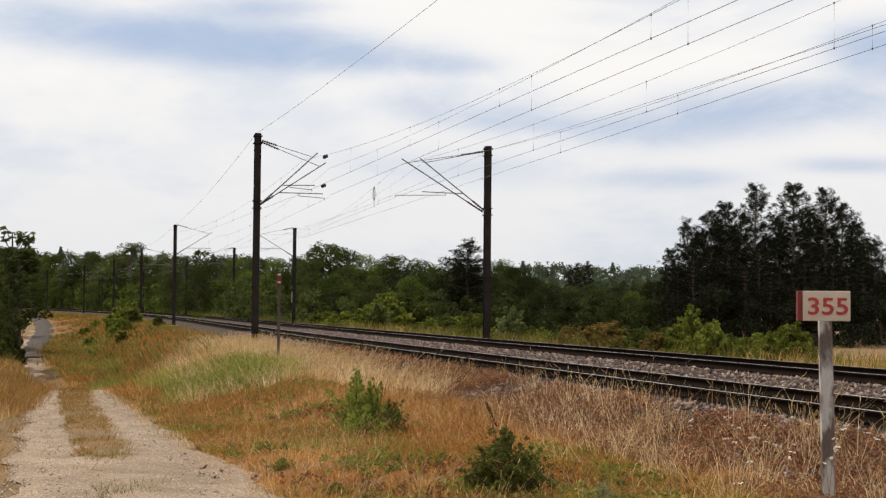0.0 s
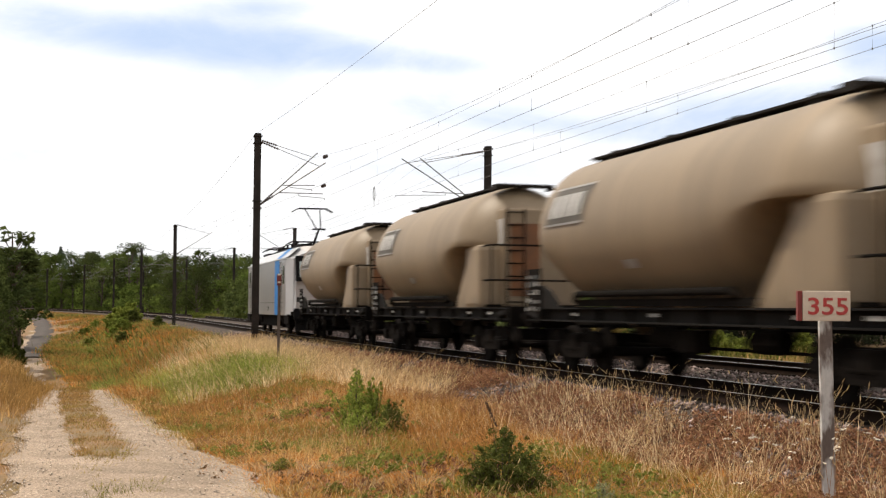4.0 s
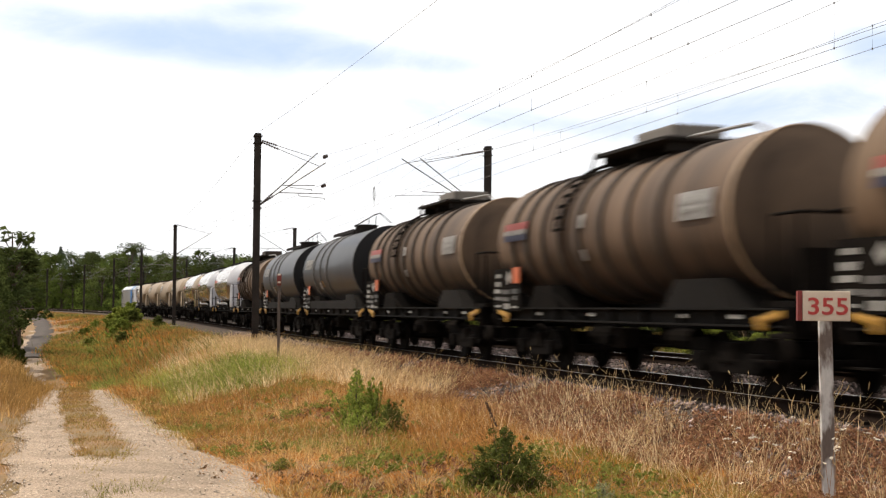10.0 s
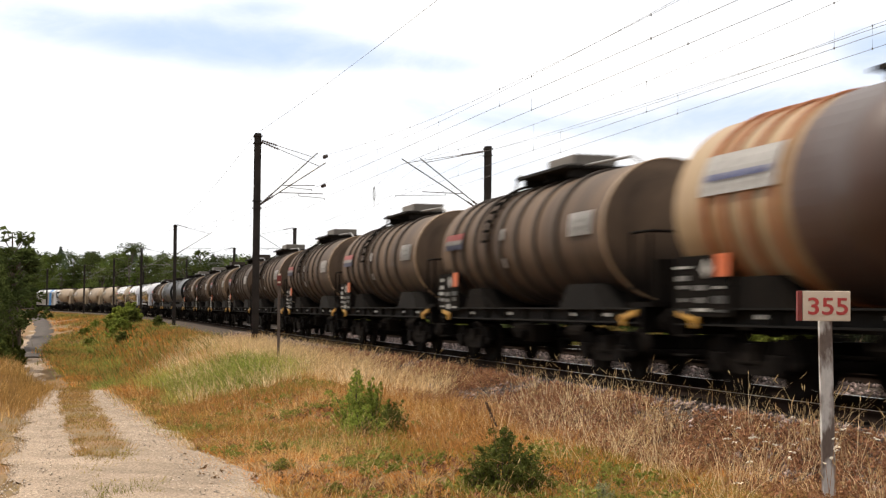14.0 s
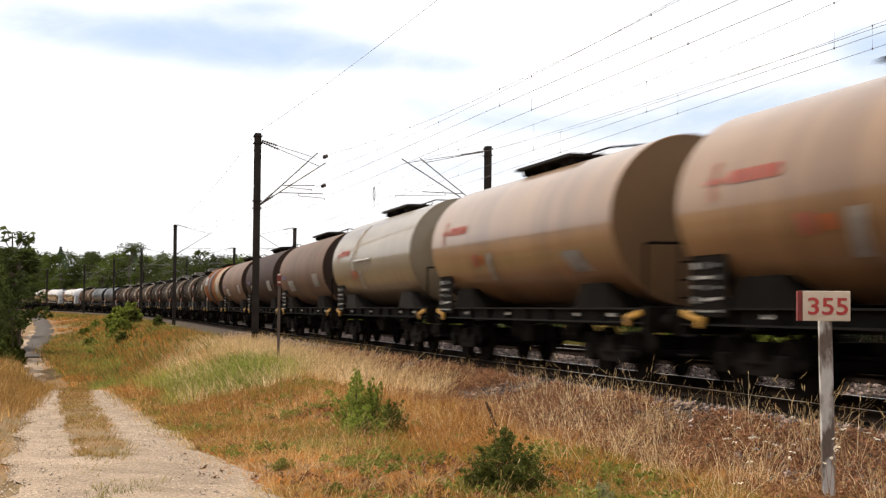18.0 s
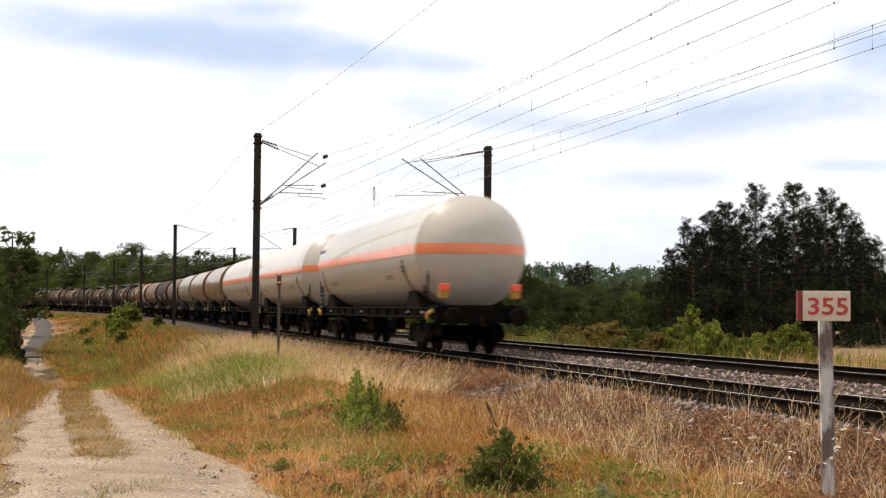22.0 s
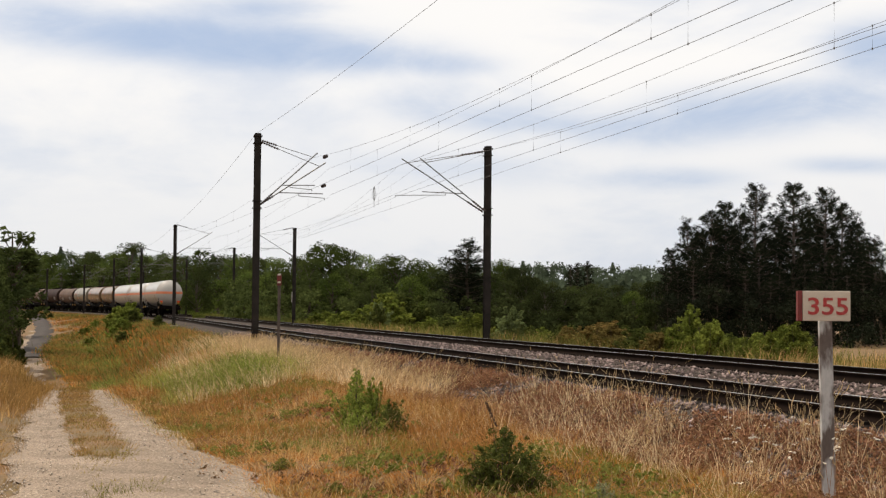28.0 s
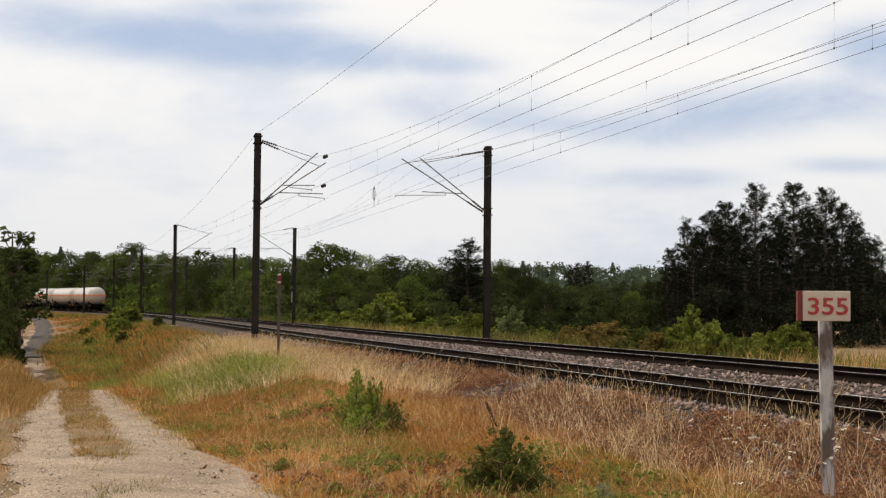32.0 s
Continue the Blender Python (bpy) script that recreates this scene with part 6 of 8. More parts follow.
def tree_meshes(seed, kind):
    """Trunk and crown of a tree 10 m high; pine: bare stem and flat tufts high up."""
    rng = np.random.RandomState(seed)
    bm = bmesh.new()
    H = 10.0
    cs, rs = [], []
    if kind == "oak":
        top = Vector((rng.uniform(-0.4, 0.4), rng.uniform(-0.4, 0.4), 7.5))
        limb(bm, [(0, 0, -0.3), (0.05, 0, 1.5), (top.x * 0.5, top.y * 0.5, 4.0), top], 0.26, 0.06)
        for k in range(46):
            a, z = rng.uniform(0, 6.28), rng.uniform(0.08, 1.0)
            prof = (0.55 + 0.45 * math.sin(math.pi * min(1, z * 1.05) ** 0.8)) * (1.0 if z < 0.8 else 1.0 - 2.2 * (z - 0.8))
            rad = 2.9 * prof * rng.uniform(0.45, 1.0)
            c = Vector((rad * math.cos(a), rad * math.sin(a), 1.0 + 8.2 * z))
            cs.append(c)
            rs.append(rng.uniform(0.7, 1.25))
            if k % 2 == 0:
                z0 = max(1.2, c.z - 2.2)
                limb(bm, [(0.05, 0, z0), (c.x * 0.5, c.y * 0.5, (z0 + c.z) / 2), c], 0.07, 0.015, 5)
        v, f = leaves(cs, rs, 165, 0.185, rng, 0.75, 0.6)
    elif kind == "open":
        limb(bm, [(0, 0, -0.3), (0.1, 0.05, 3.0), (0.0, 0.1, 6.0), (0.1, 0, 9.3)], 0.18, 0.03)
        for k in range(26):
            a, z = rng.uniform(0, 6.28), rng.uniform(0.35, 1.0)
            rad = 1.9 * (1.15 - z) * rng.uniform(0.4, 1.2) + 0.3
            c = Vector((rad * math.cos(a), rad * math.sin(a), 10 * z - 0.3))
            cs.append(c)
            rs.append(rng.uniform(0.35, 0.8))
            limb(bm, [(0.05, 0.05, max(1.5, c.z - 1.2)), c], 0.05, 0.012, 5)
        v, f = leaves(cs, rs, 60, 0.28, rng, 0.8, 0.6)
    else:
        limb(bm, [(0, 0, -0.3), (0.06, 0.03, 3.0), (-0.05, 0.05, 6.5), (0.05, 0, 9.6)], 0.17, 0.035)
        lop = rng.uniform(0, 6.28)
        for k in range(26):
            z = 0.16 + 0.82 * (k / 25) ** 0.92 + rng.uniform(-0.012, 0.012)
            reach = (0.95 + 0.75 * math.sin(math.pi * min(1.0, (z - 0.10) / 0.62) ** 1.2)) if z < 0.72 else 1.62 * max(0.10, 1 - ((z - 0.58) / 0.43) ** 2) ** 0.7
            for j in range(rng.randint(5, 9) if z > 0.25 else rng.randint(3, 6)):
                a = rng.uniform(0, 6.28)
                rr = reach * rng.uniform(0.45, 1.12) * (1 + 0.16 * math.cos(a - lop))
                rise = 0.35 * rr + rng.uniform(-0.15, 0.3)
                tip = Vector((rr * math.cos(a), rr * math.sin(a), min(9.95, 10 * z - 0.25 + rise)))
                foot = Vector((0, 0.03, 10 * z - 0.25))
                limb(bm, [foot, foot.lerp(tip, 0.55) - Vector((0, 0, 0.06 * rr)), tip], 0.028, 0.007, 4)
                for q in (1.0, 0.84, 0.66, 0.46) if rr > 0.75 else (1.0, 0.6):
                    w = 0.16 * rr * (1 - q) + 0.07
                    cs.append(foot.lerp(tip, q) + Vector((rng.normal() * w, rng.normal() * w, 0.06 + rng.normal() * 0.07)))
                    rs.append(rng.uniform(0.18, 0.34))
        v, f = leaves(cs, rs, 34, 0.15, rng, 0.8, 0.2, 0.05)
    trunk = mesh_from("trunk", bm, M_BARK if kind != "pine" else M_PINEBARK)
    return trunk, v, f


TREE_KIT = {}


def kit(kind, var, leafmat):
    key = (kind, var, leafmat.name)
    if key not in TREE_KIT:
        base_key = (kind, var)
        if base_key not in TREE_KIT:
            TREE_KIT[base_key] = tree_meshes({"oak": 10, "open": 40, "pine": 70}[kind] + var, kind)
        trunk, v, f = TREE_KIT[base_key]
        TREE_KIT[key] = (trunk, raw_mesh("crown", v, f, leafmat))
    return TREE_KIT[key]


TREE_LABEL = {"oak": "broad green deciduous tree at the wood's edge", "open": "slender young tree with airy foliage", "pine": "dark pine with a bare stem and tufted crown"}


def tree(x, y, h, kind, var, leafmat, wide=1.0, sink=0.0, group="trees of the wood", label=""):
    z = float(ground_z(x, y)[0]) - 0.05 - sink
    trunk, crown = kit(kind, var, leafmat)
    k = h / 10.0
    root = base("pine_tree" if kind == "pine" else "tree", label or TREE_LABEL[kind], "tree", group, Matrix.Translation((x, y, z)) @ Matrix.Rotation(x * 3.7 + y * 1.3, 4, "Z") @ Matrix.Diagonal((k * wide, k * wide, k, 1)))
    for nm, me in (("trunk", trunk), ("crown", crown)):
        o = new(nm, me)
        o.parent = root
    return root


def bush_mesh(seed, leafmat, leaf=0.10, clumps=26, per=70):
    """A shrub one metre high and wide: stems and leaf clumps."""
    rng = np.random.RandomState(seed)
    bm = bmesh.new()
    cs, rs = [], []
    # a few leading shoots, each with its own side twigs, so that the outline stays ragged
    for k in range(clumps):
        a, z = rng.uniform(0, 6.28), rng.uniform(0.35, 1.0) if k % 3 else rng.uniform(0.15, 0.5)
        rad = 0.54 * math.sin(math.pi * (0.22 + 0.70 * z)) * rng.uniform(0.25, 1.15)
        c = Vector((rad * math.cos(a), rad * math.sin(a), z * rng.uniform(0.85, 1.12)))
        mid = Vector((c.x * 0.5, c.y * 0.5, c.z * 0.55))
        limb(bm, [(c.x * 0.1, c.y * 0.1, -0.05), mid, c], 0.010, 0.003, 4)
        for q in (1.06, 0.9, 0.72, 0.5, 0.25):
            cs.append(mid.lerp(c, q) + Vector((rng.normal(), rng.normal(), rng.normal() * 0.7)) * 0.04)
            rs.append(rng.uniform(0.05, 0.10) * (1.6 - 0.75 * q))
    v, f = leaves(cs, rs, per, leaf, rng, 0.9, 0.6, 0.2)
    return mesh_from("branchwork", bm, M_BARK), raw_mesh("foliage", v, f, leafmat)


BUSH_KIT = {}


def bush(x, y, h, w, leafmat, var=0, label="green bush in dry grass", leaf=0.10, sink=0.0, per=70, group="bushes", z=None):
    key = (leafmat.name, var, leaf, per)
    if key not in BUSH_KIT:
        BUSH_KIT[key] = bush_mesh(100 + var, leafmat, leaf, 40, per // 3)
    zz = float(ground_z(x, y)[0]) - 0.03 - sink if z is None else z
    root = base("bush", label, "bush", group, Matrix.Translation((x, y, zz)) @ Matrix.Rotation(x * 2.9 + y, 4, "Z") @ Matrix.Diagonal((w, w, h, 1)))
    for nm, me in zip(("branchwork", "foliage"), BUSH_KIT[key]):
        o = new(nm, me)
        o.parent = root
    return root


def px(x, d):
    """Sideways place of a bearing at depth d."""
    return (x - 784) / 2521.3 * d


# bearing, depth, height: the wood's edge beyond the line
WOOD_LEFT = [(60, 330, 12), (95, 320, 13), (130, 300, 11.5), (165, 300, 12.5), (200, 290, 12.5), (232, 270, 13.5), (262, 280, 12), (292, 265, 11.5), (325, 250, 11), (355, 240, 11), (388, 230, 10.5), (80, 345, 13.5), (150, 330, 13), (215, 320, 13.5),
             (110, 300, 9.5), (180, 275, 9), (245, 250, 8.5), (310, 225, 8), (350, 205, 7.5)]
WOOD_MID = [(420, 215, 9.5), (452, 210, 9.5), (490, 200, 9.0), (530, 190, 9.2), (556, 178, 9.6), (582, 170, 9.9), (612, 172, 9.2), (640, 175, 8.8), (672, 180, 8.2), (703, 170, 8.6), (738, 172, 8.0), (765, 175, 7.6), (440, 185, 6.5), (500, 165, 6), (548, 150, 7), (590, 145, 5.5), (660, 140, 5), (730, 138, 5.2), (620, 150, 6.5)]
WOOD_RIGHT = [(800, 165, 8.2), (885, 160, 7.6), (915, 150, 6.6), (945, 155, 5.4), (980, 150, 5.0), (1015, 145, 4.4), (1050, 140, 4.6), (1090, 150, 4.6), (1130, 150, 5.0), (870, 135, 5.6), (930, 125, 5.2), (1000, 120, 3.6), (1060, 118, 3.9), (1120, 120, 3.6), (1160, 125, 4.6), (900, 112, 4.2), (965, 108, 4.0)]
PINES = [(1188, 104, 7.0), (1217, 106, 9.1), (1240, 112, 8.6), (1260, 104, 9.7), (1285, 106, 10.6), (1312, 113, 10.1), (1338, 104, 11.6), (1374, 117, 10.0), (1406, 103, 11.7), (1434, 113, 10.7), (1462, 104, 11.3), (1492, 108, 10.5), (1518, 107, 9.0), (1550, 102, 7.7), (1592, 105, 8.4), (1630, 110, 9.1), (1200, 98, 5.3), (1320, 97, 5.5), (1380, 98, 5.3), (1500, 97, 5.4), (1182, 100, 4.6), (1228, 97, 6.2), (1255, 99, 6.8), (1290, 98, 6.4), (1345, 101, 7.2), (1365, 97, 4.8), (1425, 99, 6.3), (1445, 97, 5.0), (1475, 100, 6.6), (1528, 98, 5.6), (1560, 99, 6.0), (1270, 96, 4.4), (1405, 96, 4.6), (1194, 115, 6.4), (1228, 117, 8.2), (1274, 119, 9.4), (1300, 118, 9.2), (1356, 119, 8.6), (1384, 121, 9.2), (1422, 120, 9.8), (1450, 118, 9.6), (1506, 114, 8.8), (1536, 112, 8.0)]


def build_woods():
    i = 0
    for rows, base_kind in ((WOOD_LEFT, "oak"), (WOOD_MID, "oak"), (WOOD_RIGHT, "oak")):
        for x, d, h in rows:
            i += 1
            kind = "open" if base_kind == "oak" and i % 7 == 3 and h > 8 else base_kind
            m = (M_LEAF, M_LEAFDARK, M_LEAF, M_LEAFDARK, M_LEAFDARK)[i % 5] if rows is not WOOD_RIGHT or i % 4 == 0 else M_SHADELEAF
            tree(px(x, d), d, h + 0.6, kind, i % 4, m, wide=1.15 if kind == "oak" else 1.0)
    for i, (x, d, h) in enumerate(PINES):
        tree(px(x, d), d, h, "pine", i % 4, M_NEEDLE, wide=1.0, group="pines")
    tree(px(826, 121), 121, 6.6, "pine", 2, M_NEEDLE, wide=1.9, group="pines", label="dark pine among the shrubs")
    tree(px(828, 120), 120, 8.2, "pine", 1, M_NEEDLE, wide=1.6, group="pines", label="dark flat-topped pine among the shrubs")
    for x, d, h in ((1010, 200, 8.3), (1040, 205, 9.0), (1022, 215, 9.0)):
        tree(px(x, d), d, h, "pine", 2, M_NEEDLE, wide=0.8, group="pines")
    # dark trees left of the lane
    for x, d, h in ((-28, 118, 9.6), (-50, 110, 9.5), (-80, 105, 10.0), (-8, 150, 10.0), (-8, 170, 11.0), (-25, 140, 11)):
        tree(px(x, d), d, h, "oak", int(d) % 4, M_LEAFDARK, wide=1.0, group="trees by the lane", label="dark broadleaf tree beside the lane")
    tree(px(34, 128), 128, 11.4, "open", 2, M_LEAFDARK, wide=1.2, group="trees by the lane")
    tree(px(24, 122), 122, 13.2, "open", 1, M_LEAFDARK, wide=1.3, group="trees by the lane")
    for x, d, h, w in ((10, 112, 3.4, 2.2), (0, 100, 3.0, 2.4), (20, 130, 3.4, 2.2), (16, 122, 2.6, 2.4), (30, 126, 2.6, 1.4)):
        bush(px(x, d), d, h, w, M_BUSHDARK, int(d) % 3, "dark shrub beside the lane", leaf=0.16, per=110)


def build_far_ridge():
    """Far wooded ridge as one mass of small crowns."""
    rng = np.random.RandomState(3)
    cs, rs = [], []

    def crest(x, y):
        return float(np.interp(x / y, [-0.62, -0.30, -0.14, -0.05, 0.03, 0.16, 0.62], [17.0, 17.2, 16.2, 13.6, 13.8, 14.4, 15.0])) * (y / 400) + 0.7 * math.sin(x * 0.05) + 0.5 * math.sin(x * 0.021 + 2)
    for k in range(2400):
        ang = rng.uniform(-0.62, 0.62)
        d = rng.uniform(340, 470)
        x, y = d * math.tan(ang), d
        cs.append((x, y, crest(x, y) * rng.uniform(0.45, 1.0) - 1.6))
        rs.append(rng.uniform(1.3, 2.5))
    # pointed conifers standing out of the ridge
    for k in range(70):
        ang = rng.uniform(-0.5, 0.5)
        d = rng.uniform(380, 470)
        x, y = d * math.tan(ang), d
        top = crest(x, y) + rng.uniform(-2.2, 0.5)
        for i in range(6):
            cs.append((x, y, top - 0.55 * i))
            rs.append(0.12 + 0.24 * i)
    v, f = leaves(cs, rs, 90, 0.55, rng, 0.9, 0.7, 0.3)
    low = []
    for k in range(1500):
        ang = rng.uniform(-0.62, 0.62)
        d = rng.uniform(335, 420)
        low.append((d * math.tan(ang), d, rng.uniform(0.5, 8.0)))
    v2, f2 = leaves(low, [3.2] * len(low), 50, 1.6, rng, 1.0, 0.7, 0.4)
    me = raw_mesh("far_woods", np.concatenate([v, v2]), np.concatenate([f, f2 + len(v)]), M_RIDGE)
    tagged(new("far_woods", me), "distant wooded ridge of green crowns with haze in their colour", "woods", kind="stuff")
    # the wood's edge on the road side, behind and beside the camera
    cs, rs = [], []
    for k in range(760):
        u = rng.uniform(0, 1)
        x, y = -62 + rng.uniform(-10, 6) - 14 * math.sin(u * 3), -70 + 150 * u
        if y > 60:
            x -= (y - 60) * 0.6
        z = rng.uniform(0.5, 14.5)
        cs.append((x, y, z))
        rs.append(rng.uniform(1.6, 2.8))
    for k in range(260):
        x, y = rng.uniform(-60, 60), -70 + rng.uniform(-12, 8)
        cs.append((x, y, rng.uniform(0.2, 9)))
        rs.append(rng.uniform(1.6, 2.8))
    v, f = leaves(cs, rs, 60, 1.0, rng, 1.0, 0.7, 0.4)
    me = raw_mesh("hedge_woods", v, f, M_LEAFDARK)
    tagged(new("hedge_woods", me), "tall hedge of dark trees across the field", "woods", kind="stuff")


def build_undergrowth():
    """Dense low growth under and between the trees of the wood."""
    rng = np.random.RandomState(31)
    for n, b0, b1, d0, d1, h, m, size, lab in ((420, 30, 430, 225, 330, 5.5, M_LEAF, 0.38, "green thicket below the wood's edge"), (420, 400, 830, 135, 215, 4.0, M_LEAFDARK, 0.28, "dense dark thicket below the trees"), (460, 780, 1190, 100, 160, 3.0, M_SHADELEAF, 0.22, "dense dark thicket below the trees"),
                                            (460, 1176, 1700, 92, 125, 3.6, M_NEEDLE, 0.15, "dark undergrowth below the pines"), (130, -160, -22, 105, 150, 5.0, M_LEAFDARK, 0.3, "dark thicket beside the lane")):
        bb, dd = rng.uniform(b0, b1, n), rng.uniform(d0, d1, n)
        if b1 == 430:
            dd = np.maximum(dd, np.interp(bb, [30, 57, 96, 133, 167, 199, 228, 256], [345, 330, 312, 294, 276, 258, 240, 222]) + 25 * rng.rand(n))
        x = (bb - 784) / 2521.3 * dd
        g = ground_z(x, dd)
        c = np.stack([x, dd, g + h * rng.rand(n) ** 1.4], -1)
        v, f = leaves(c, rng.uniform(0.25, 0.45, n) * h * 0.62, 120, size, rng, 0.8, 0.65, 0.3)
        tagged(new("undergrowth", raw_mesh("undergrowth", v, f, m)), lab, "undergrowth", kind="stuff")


SHRUBS = [(648, 118, 2.0, 2.6), (668, 100, 2.0, 1.7), (612, 120, 1.6, 2.6), (700, 118, 2.6, 3.6), (722, 122, 3.2, 4.2), (690, 130, 3.6, 4.4), (760, 85, 1.3, 1.8), (830, 82, 1.7, 2.2), (812, 95, 1.6, 2.8), (905, 75, 1.5, 1.7), (935, 72, 1.1, 1.6), (745, 92, 1.0, 2.0), (560, 120, 1.2, 2.5), (430, 150, 1.3, 2.5), (350, 160, 1.2, 2.0), (590, 108, 1.0, 2.4)]
SHRUBS_VERGE = [(962, 70, 1.0, 1.5), (1010, 60, 1.1, 1.6), (1052, 57, 1.15, 1.9), (1088, 54, 1.2, 1.8), (1128, 52, 1.05, 1.8), (1165, 50, 1.1, 1.6), (1275, 49, 1.0, 1.5), (1300, 47, 1.0, 1.6), (1340, 47, 1.2, 1.4), (1410, 46, 1.4, 1.6), (905, 70, 1.9, 1.7), (846, 78, 1.6, 2.0), (790, 86, 1.5, 2.4), (672, 104, 2.2, 1.8), (640, 112, 1.4, 2.6), (575, 125, 1.5, 2.8)]
SHRUBS_RIGHT = [(985, 66, 0.9, 1.6), (1035, 62, 1.1, 1.7), (1075, 58, 1.3, 1.8), (1110, 56, 1.1, 1.6), (1150, 52, 1.0, 1.5), (1190, 50, 1.3, 1.4), (1222, 50, 1.9, 1.6), (1255, 47, 1.5, 1.6), (1290, 50, 1.2, 1.6), (1320, 52, 1.0, 1.5), (1365, 46, 1.2, 1.5), (1392, 47, 1.5, 1.7), (1425, 50, 1.2, 1.4), (1130, 70, 1.4, 2.4), (1180, 66, 1.5, 2.0), (1060, 80, 1.5, 2.6), (1000, 85, 1.3, 2.6)]


def build_shrubs():
    for i, (x, d, h, w) in enumerate(SHRUBS):
        m = (M_BUSH, M_BUSHDARK, M_BUSH)[i % 3]
        bush(px(x, d), d, h, w, m, i % 3, "green shrub on the far side of the line", leaf=0.075, per=90, group="shrubs beyond the line")
    for i, (x, d, h, w) in enumerate(SHRUBS_RIGHT):
        m = (M_BUSHDARK, M_RUSSET, M_RUSSET, M_BUSHDARK, M_BUSHDARK, M_BUSH, M_BUSH, M_BUSH, M_BUSHDARK, M_BUSHDARK, M_BUSH, M_BUSH, M_BUSHDARK, M_BUSHDARK, M_BUSHDARK, M_RUSSET, M_BUSHDARK)[i]
        bush(px(x, d), d, h, w, m, i % 3, "rust-tinged shrub on the far side of the line" if m is M_RUSSET else "green shrub on the far side of the line", leaf=0.058, per=90, group="shrubs beyond the line")
    for i, (x, d, h, w) in enumerate(SHRUBS_VERGE):
        m = (M_BUSH, M_RUSSET, M_RUSSET, M_RUSSET, M_BUSHDARK, M_RUSSET, M_BUSHDARK, M_BUSH, M_BUSH, M_BUSH, M_SAGE, M_BUSH, M_BUSHDARK, M_SAGE, M_BUSH, M_BUSH)[i]
        bush(px(x, d), d, h, w, m, i % 3, {"russet_leaf": "rust-tinged shrub on the far side of the line", "sage_leaf": "pale grey-green shrub on the far side of the line"}.get(m.name, "green shrub on the far side of the line"), leaf=0.058, per=90, group="shrubs beyond the line")
    # on the bank
    for x, d, h, w, m in ((634, 21.5, 0.98, 0.75, M_BUSHLIGHT), (664, 21.3, 0.80, 0.60, M_BUSHLIGHT), (648, 20.8, 0.5, 0.62, M_BUSHLIGHT), (456, 38.5, 0.62, 1.0, M_BUSHLIGHT), (433, 39.8, 0.50, 1.1, M_BUSHLIGHT), (404, 39.0, 0.42, 1.0, M_BUSHLIGHT), (700, 20.9, 0.55, 0.5, M_BUSHDARK), (893, 14.2, 0.68, 0.72, M_BUSHDARK), (935, 14.0, 0.46, 0.62, M_BUSHDARK), (850, 14.3, 0.36, 0.42, M_BUSHDARK), (600, 14.5, 0.15, 0.4, M_WEED), (505, 16.8, 0.16, 0.4, M_WEED), (1066, 13.6, 0.24, 0.32, M_WORMWOOD)):
        bush(px(x, d), d, h, w, m, int(x) % 3, "leafy green bush in dry grass" if m is M_BUSHLIGHT else "pale grey-green wormwood tuft" if m is M_WORMWOOD else "low dark bramble in dry grass", leaf=0.036, per=78, group="bushes on the bank")
    for s, l, h, w in ((110, -5.9, 2.0, 2.6), (115, -5.3, 2.2, 2.5), (117, -6.4, 1.9, 2.8), (106, -7.0, 1.6, 2.3), (108, -5.2, 1.6, 1.6), (122, -5.9, 1.7, 2.3), (98, -7.0, 1.5, 1.9), (92, -7.8, 1.2, 1.5), (88, -6.6, 1.0, 1.3), (76, -7.4, 1.0, 1.4), (100, -9.6, 0.9, 1.6), (84, -10.0, 0.8, 1.5), (70, -9.4, 0.7, 1.5), (62, -10.2, 0.9, 1.4), (56, -10.6, 0.7, 1.2), (44, -9.8, 0.75, 1.1), (46, -9.2, 0.6, 1.0), (125, -9.6, 0.9, 1.8), (135, -8.2, 1.0, 1.8), (80, -4.4, 1.1, 1.0)):
        p = on_line(s, l)
        bush(p[0], p[1], h, w, M_BUSHLIGHT if s in (98, 92) else M_BUSH if s not in (80, 108, 76) else M_BUSHDARK, int(s) % 3, "green broom bush on the embankment", leaf=0.12, per=90, group="bushes on the bank")


# grass
M_STRAW = leafy("dry_straw", (0.60, 0.40, 0.17), (0.47, 0.275, 0.10), island=0.45, scale=0.6, thin=0.4, rnd=0)
M_RUSSETGRASS = leafy("russet_grass", (0.40, 0.19, 0.060), (0.24, 0.125, 0.042), island=0.55, scale=0.7, thin=0.35, rnd=0)
M_TANGRASS = leafy("tan_grass", (0.33, 0.185, 0.065), (0.20, 0.13, 0.042), island=0.5, scale=0.5, thin=0.35, rnd=0)
M_PLUME = leafy("bleached_grass", (0.82, 0.66, 0.42), (0.66, 0.46, 0.24), island=0.4, scale=0.7, thin=0.45, rnd=0)
M_ORANGEGRASS = leafy("scorched_grass", (0.54, 0.20, 0.046), (0.33, 0.17, 0.046), island=0.5, scale=0.9, thin=0.3, rnd=0)
M_GREENGRASS = leafy("green_grass", (0.155, 0.148, 0.030), (0.31, 0.215, 0.052), island=0.5, scale=0.9, thin=0.35, rnd=0)
M_FRESH = leafy("fresh_green_grass", (0.14, 0.175, 0.035), (0.27, 0.275, 0.070), island=0.6, scale=1.3, thin=0.45, rnd=0)
# The darker second green paints shade between the tufts
M_LUSH = leafy("yellow_green_grass", (0.40, 0.38, 0.10), (0.21, 0.21, 0.05), island=0.65, scale=1.3, thin=0.35, rnd=0)
M_PEBBLE = mat("pale_pebble", (0.30, 0.24, 0.18), (0.44, 0.36, 0.285), rough=0.9, scale=0.8, island=0.4)
M_PETAL = leafy("white_petal", (0.70, 0.66, 0.58), (0.60, 0.55, 0.46), scale=3.0, thin=0.4)
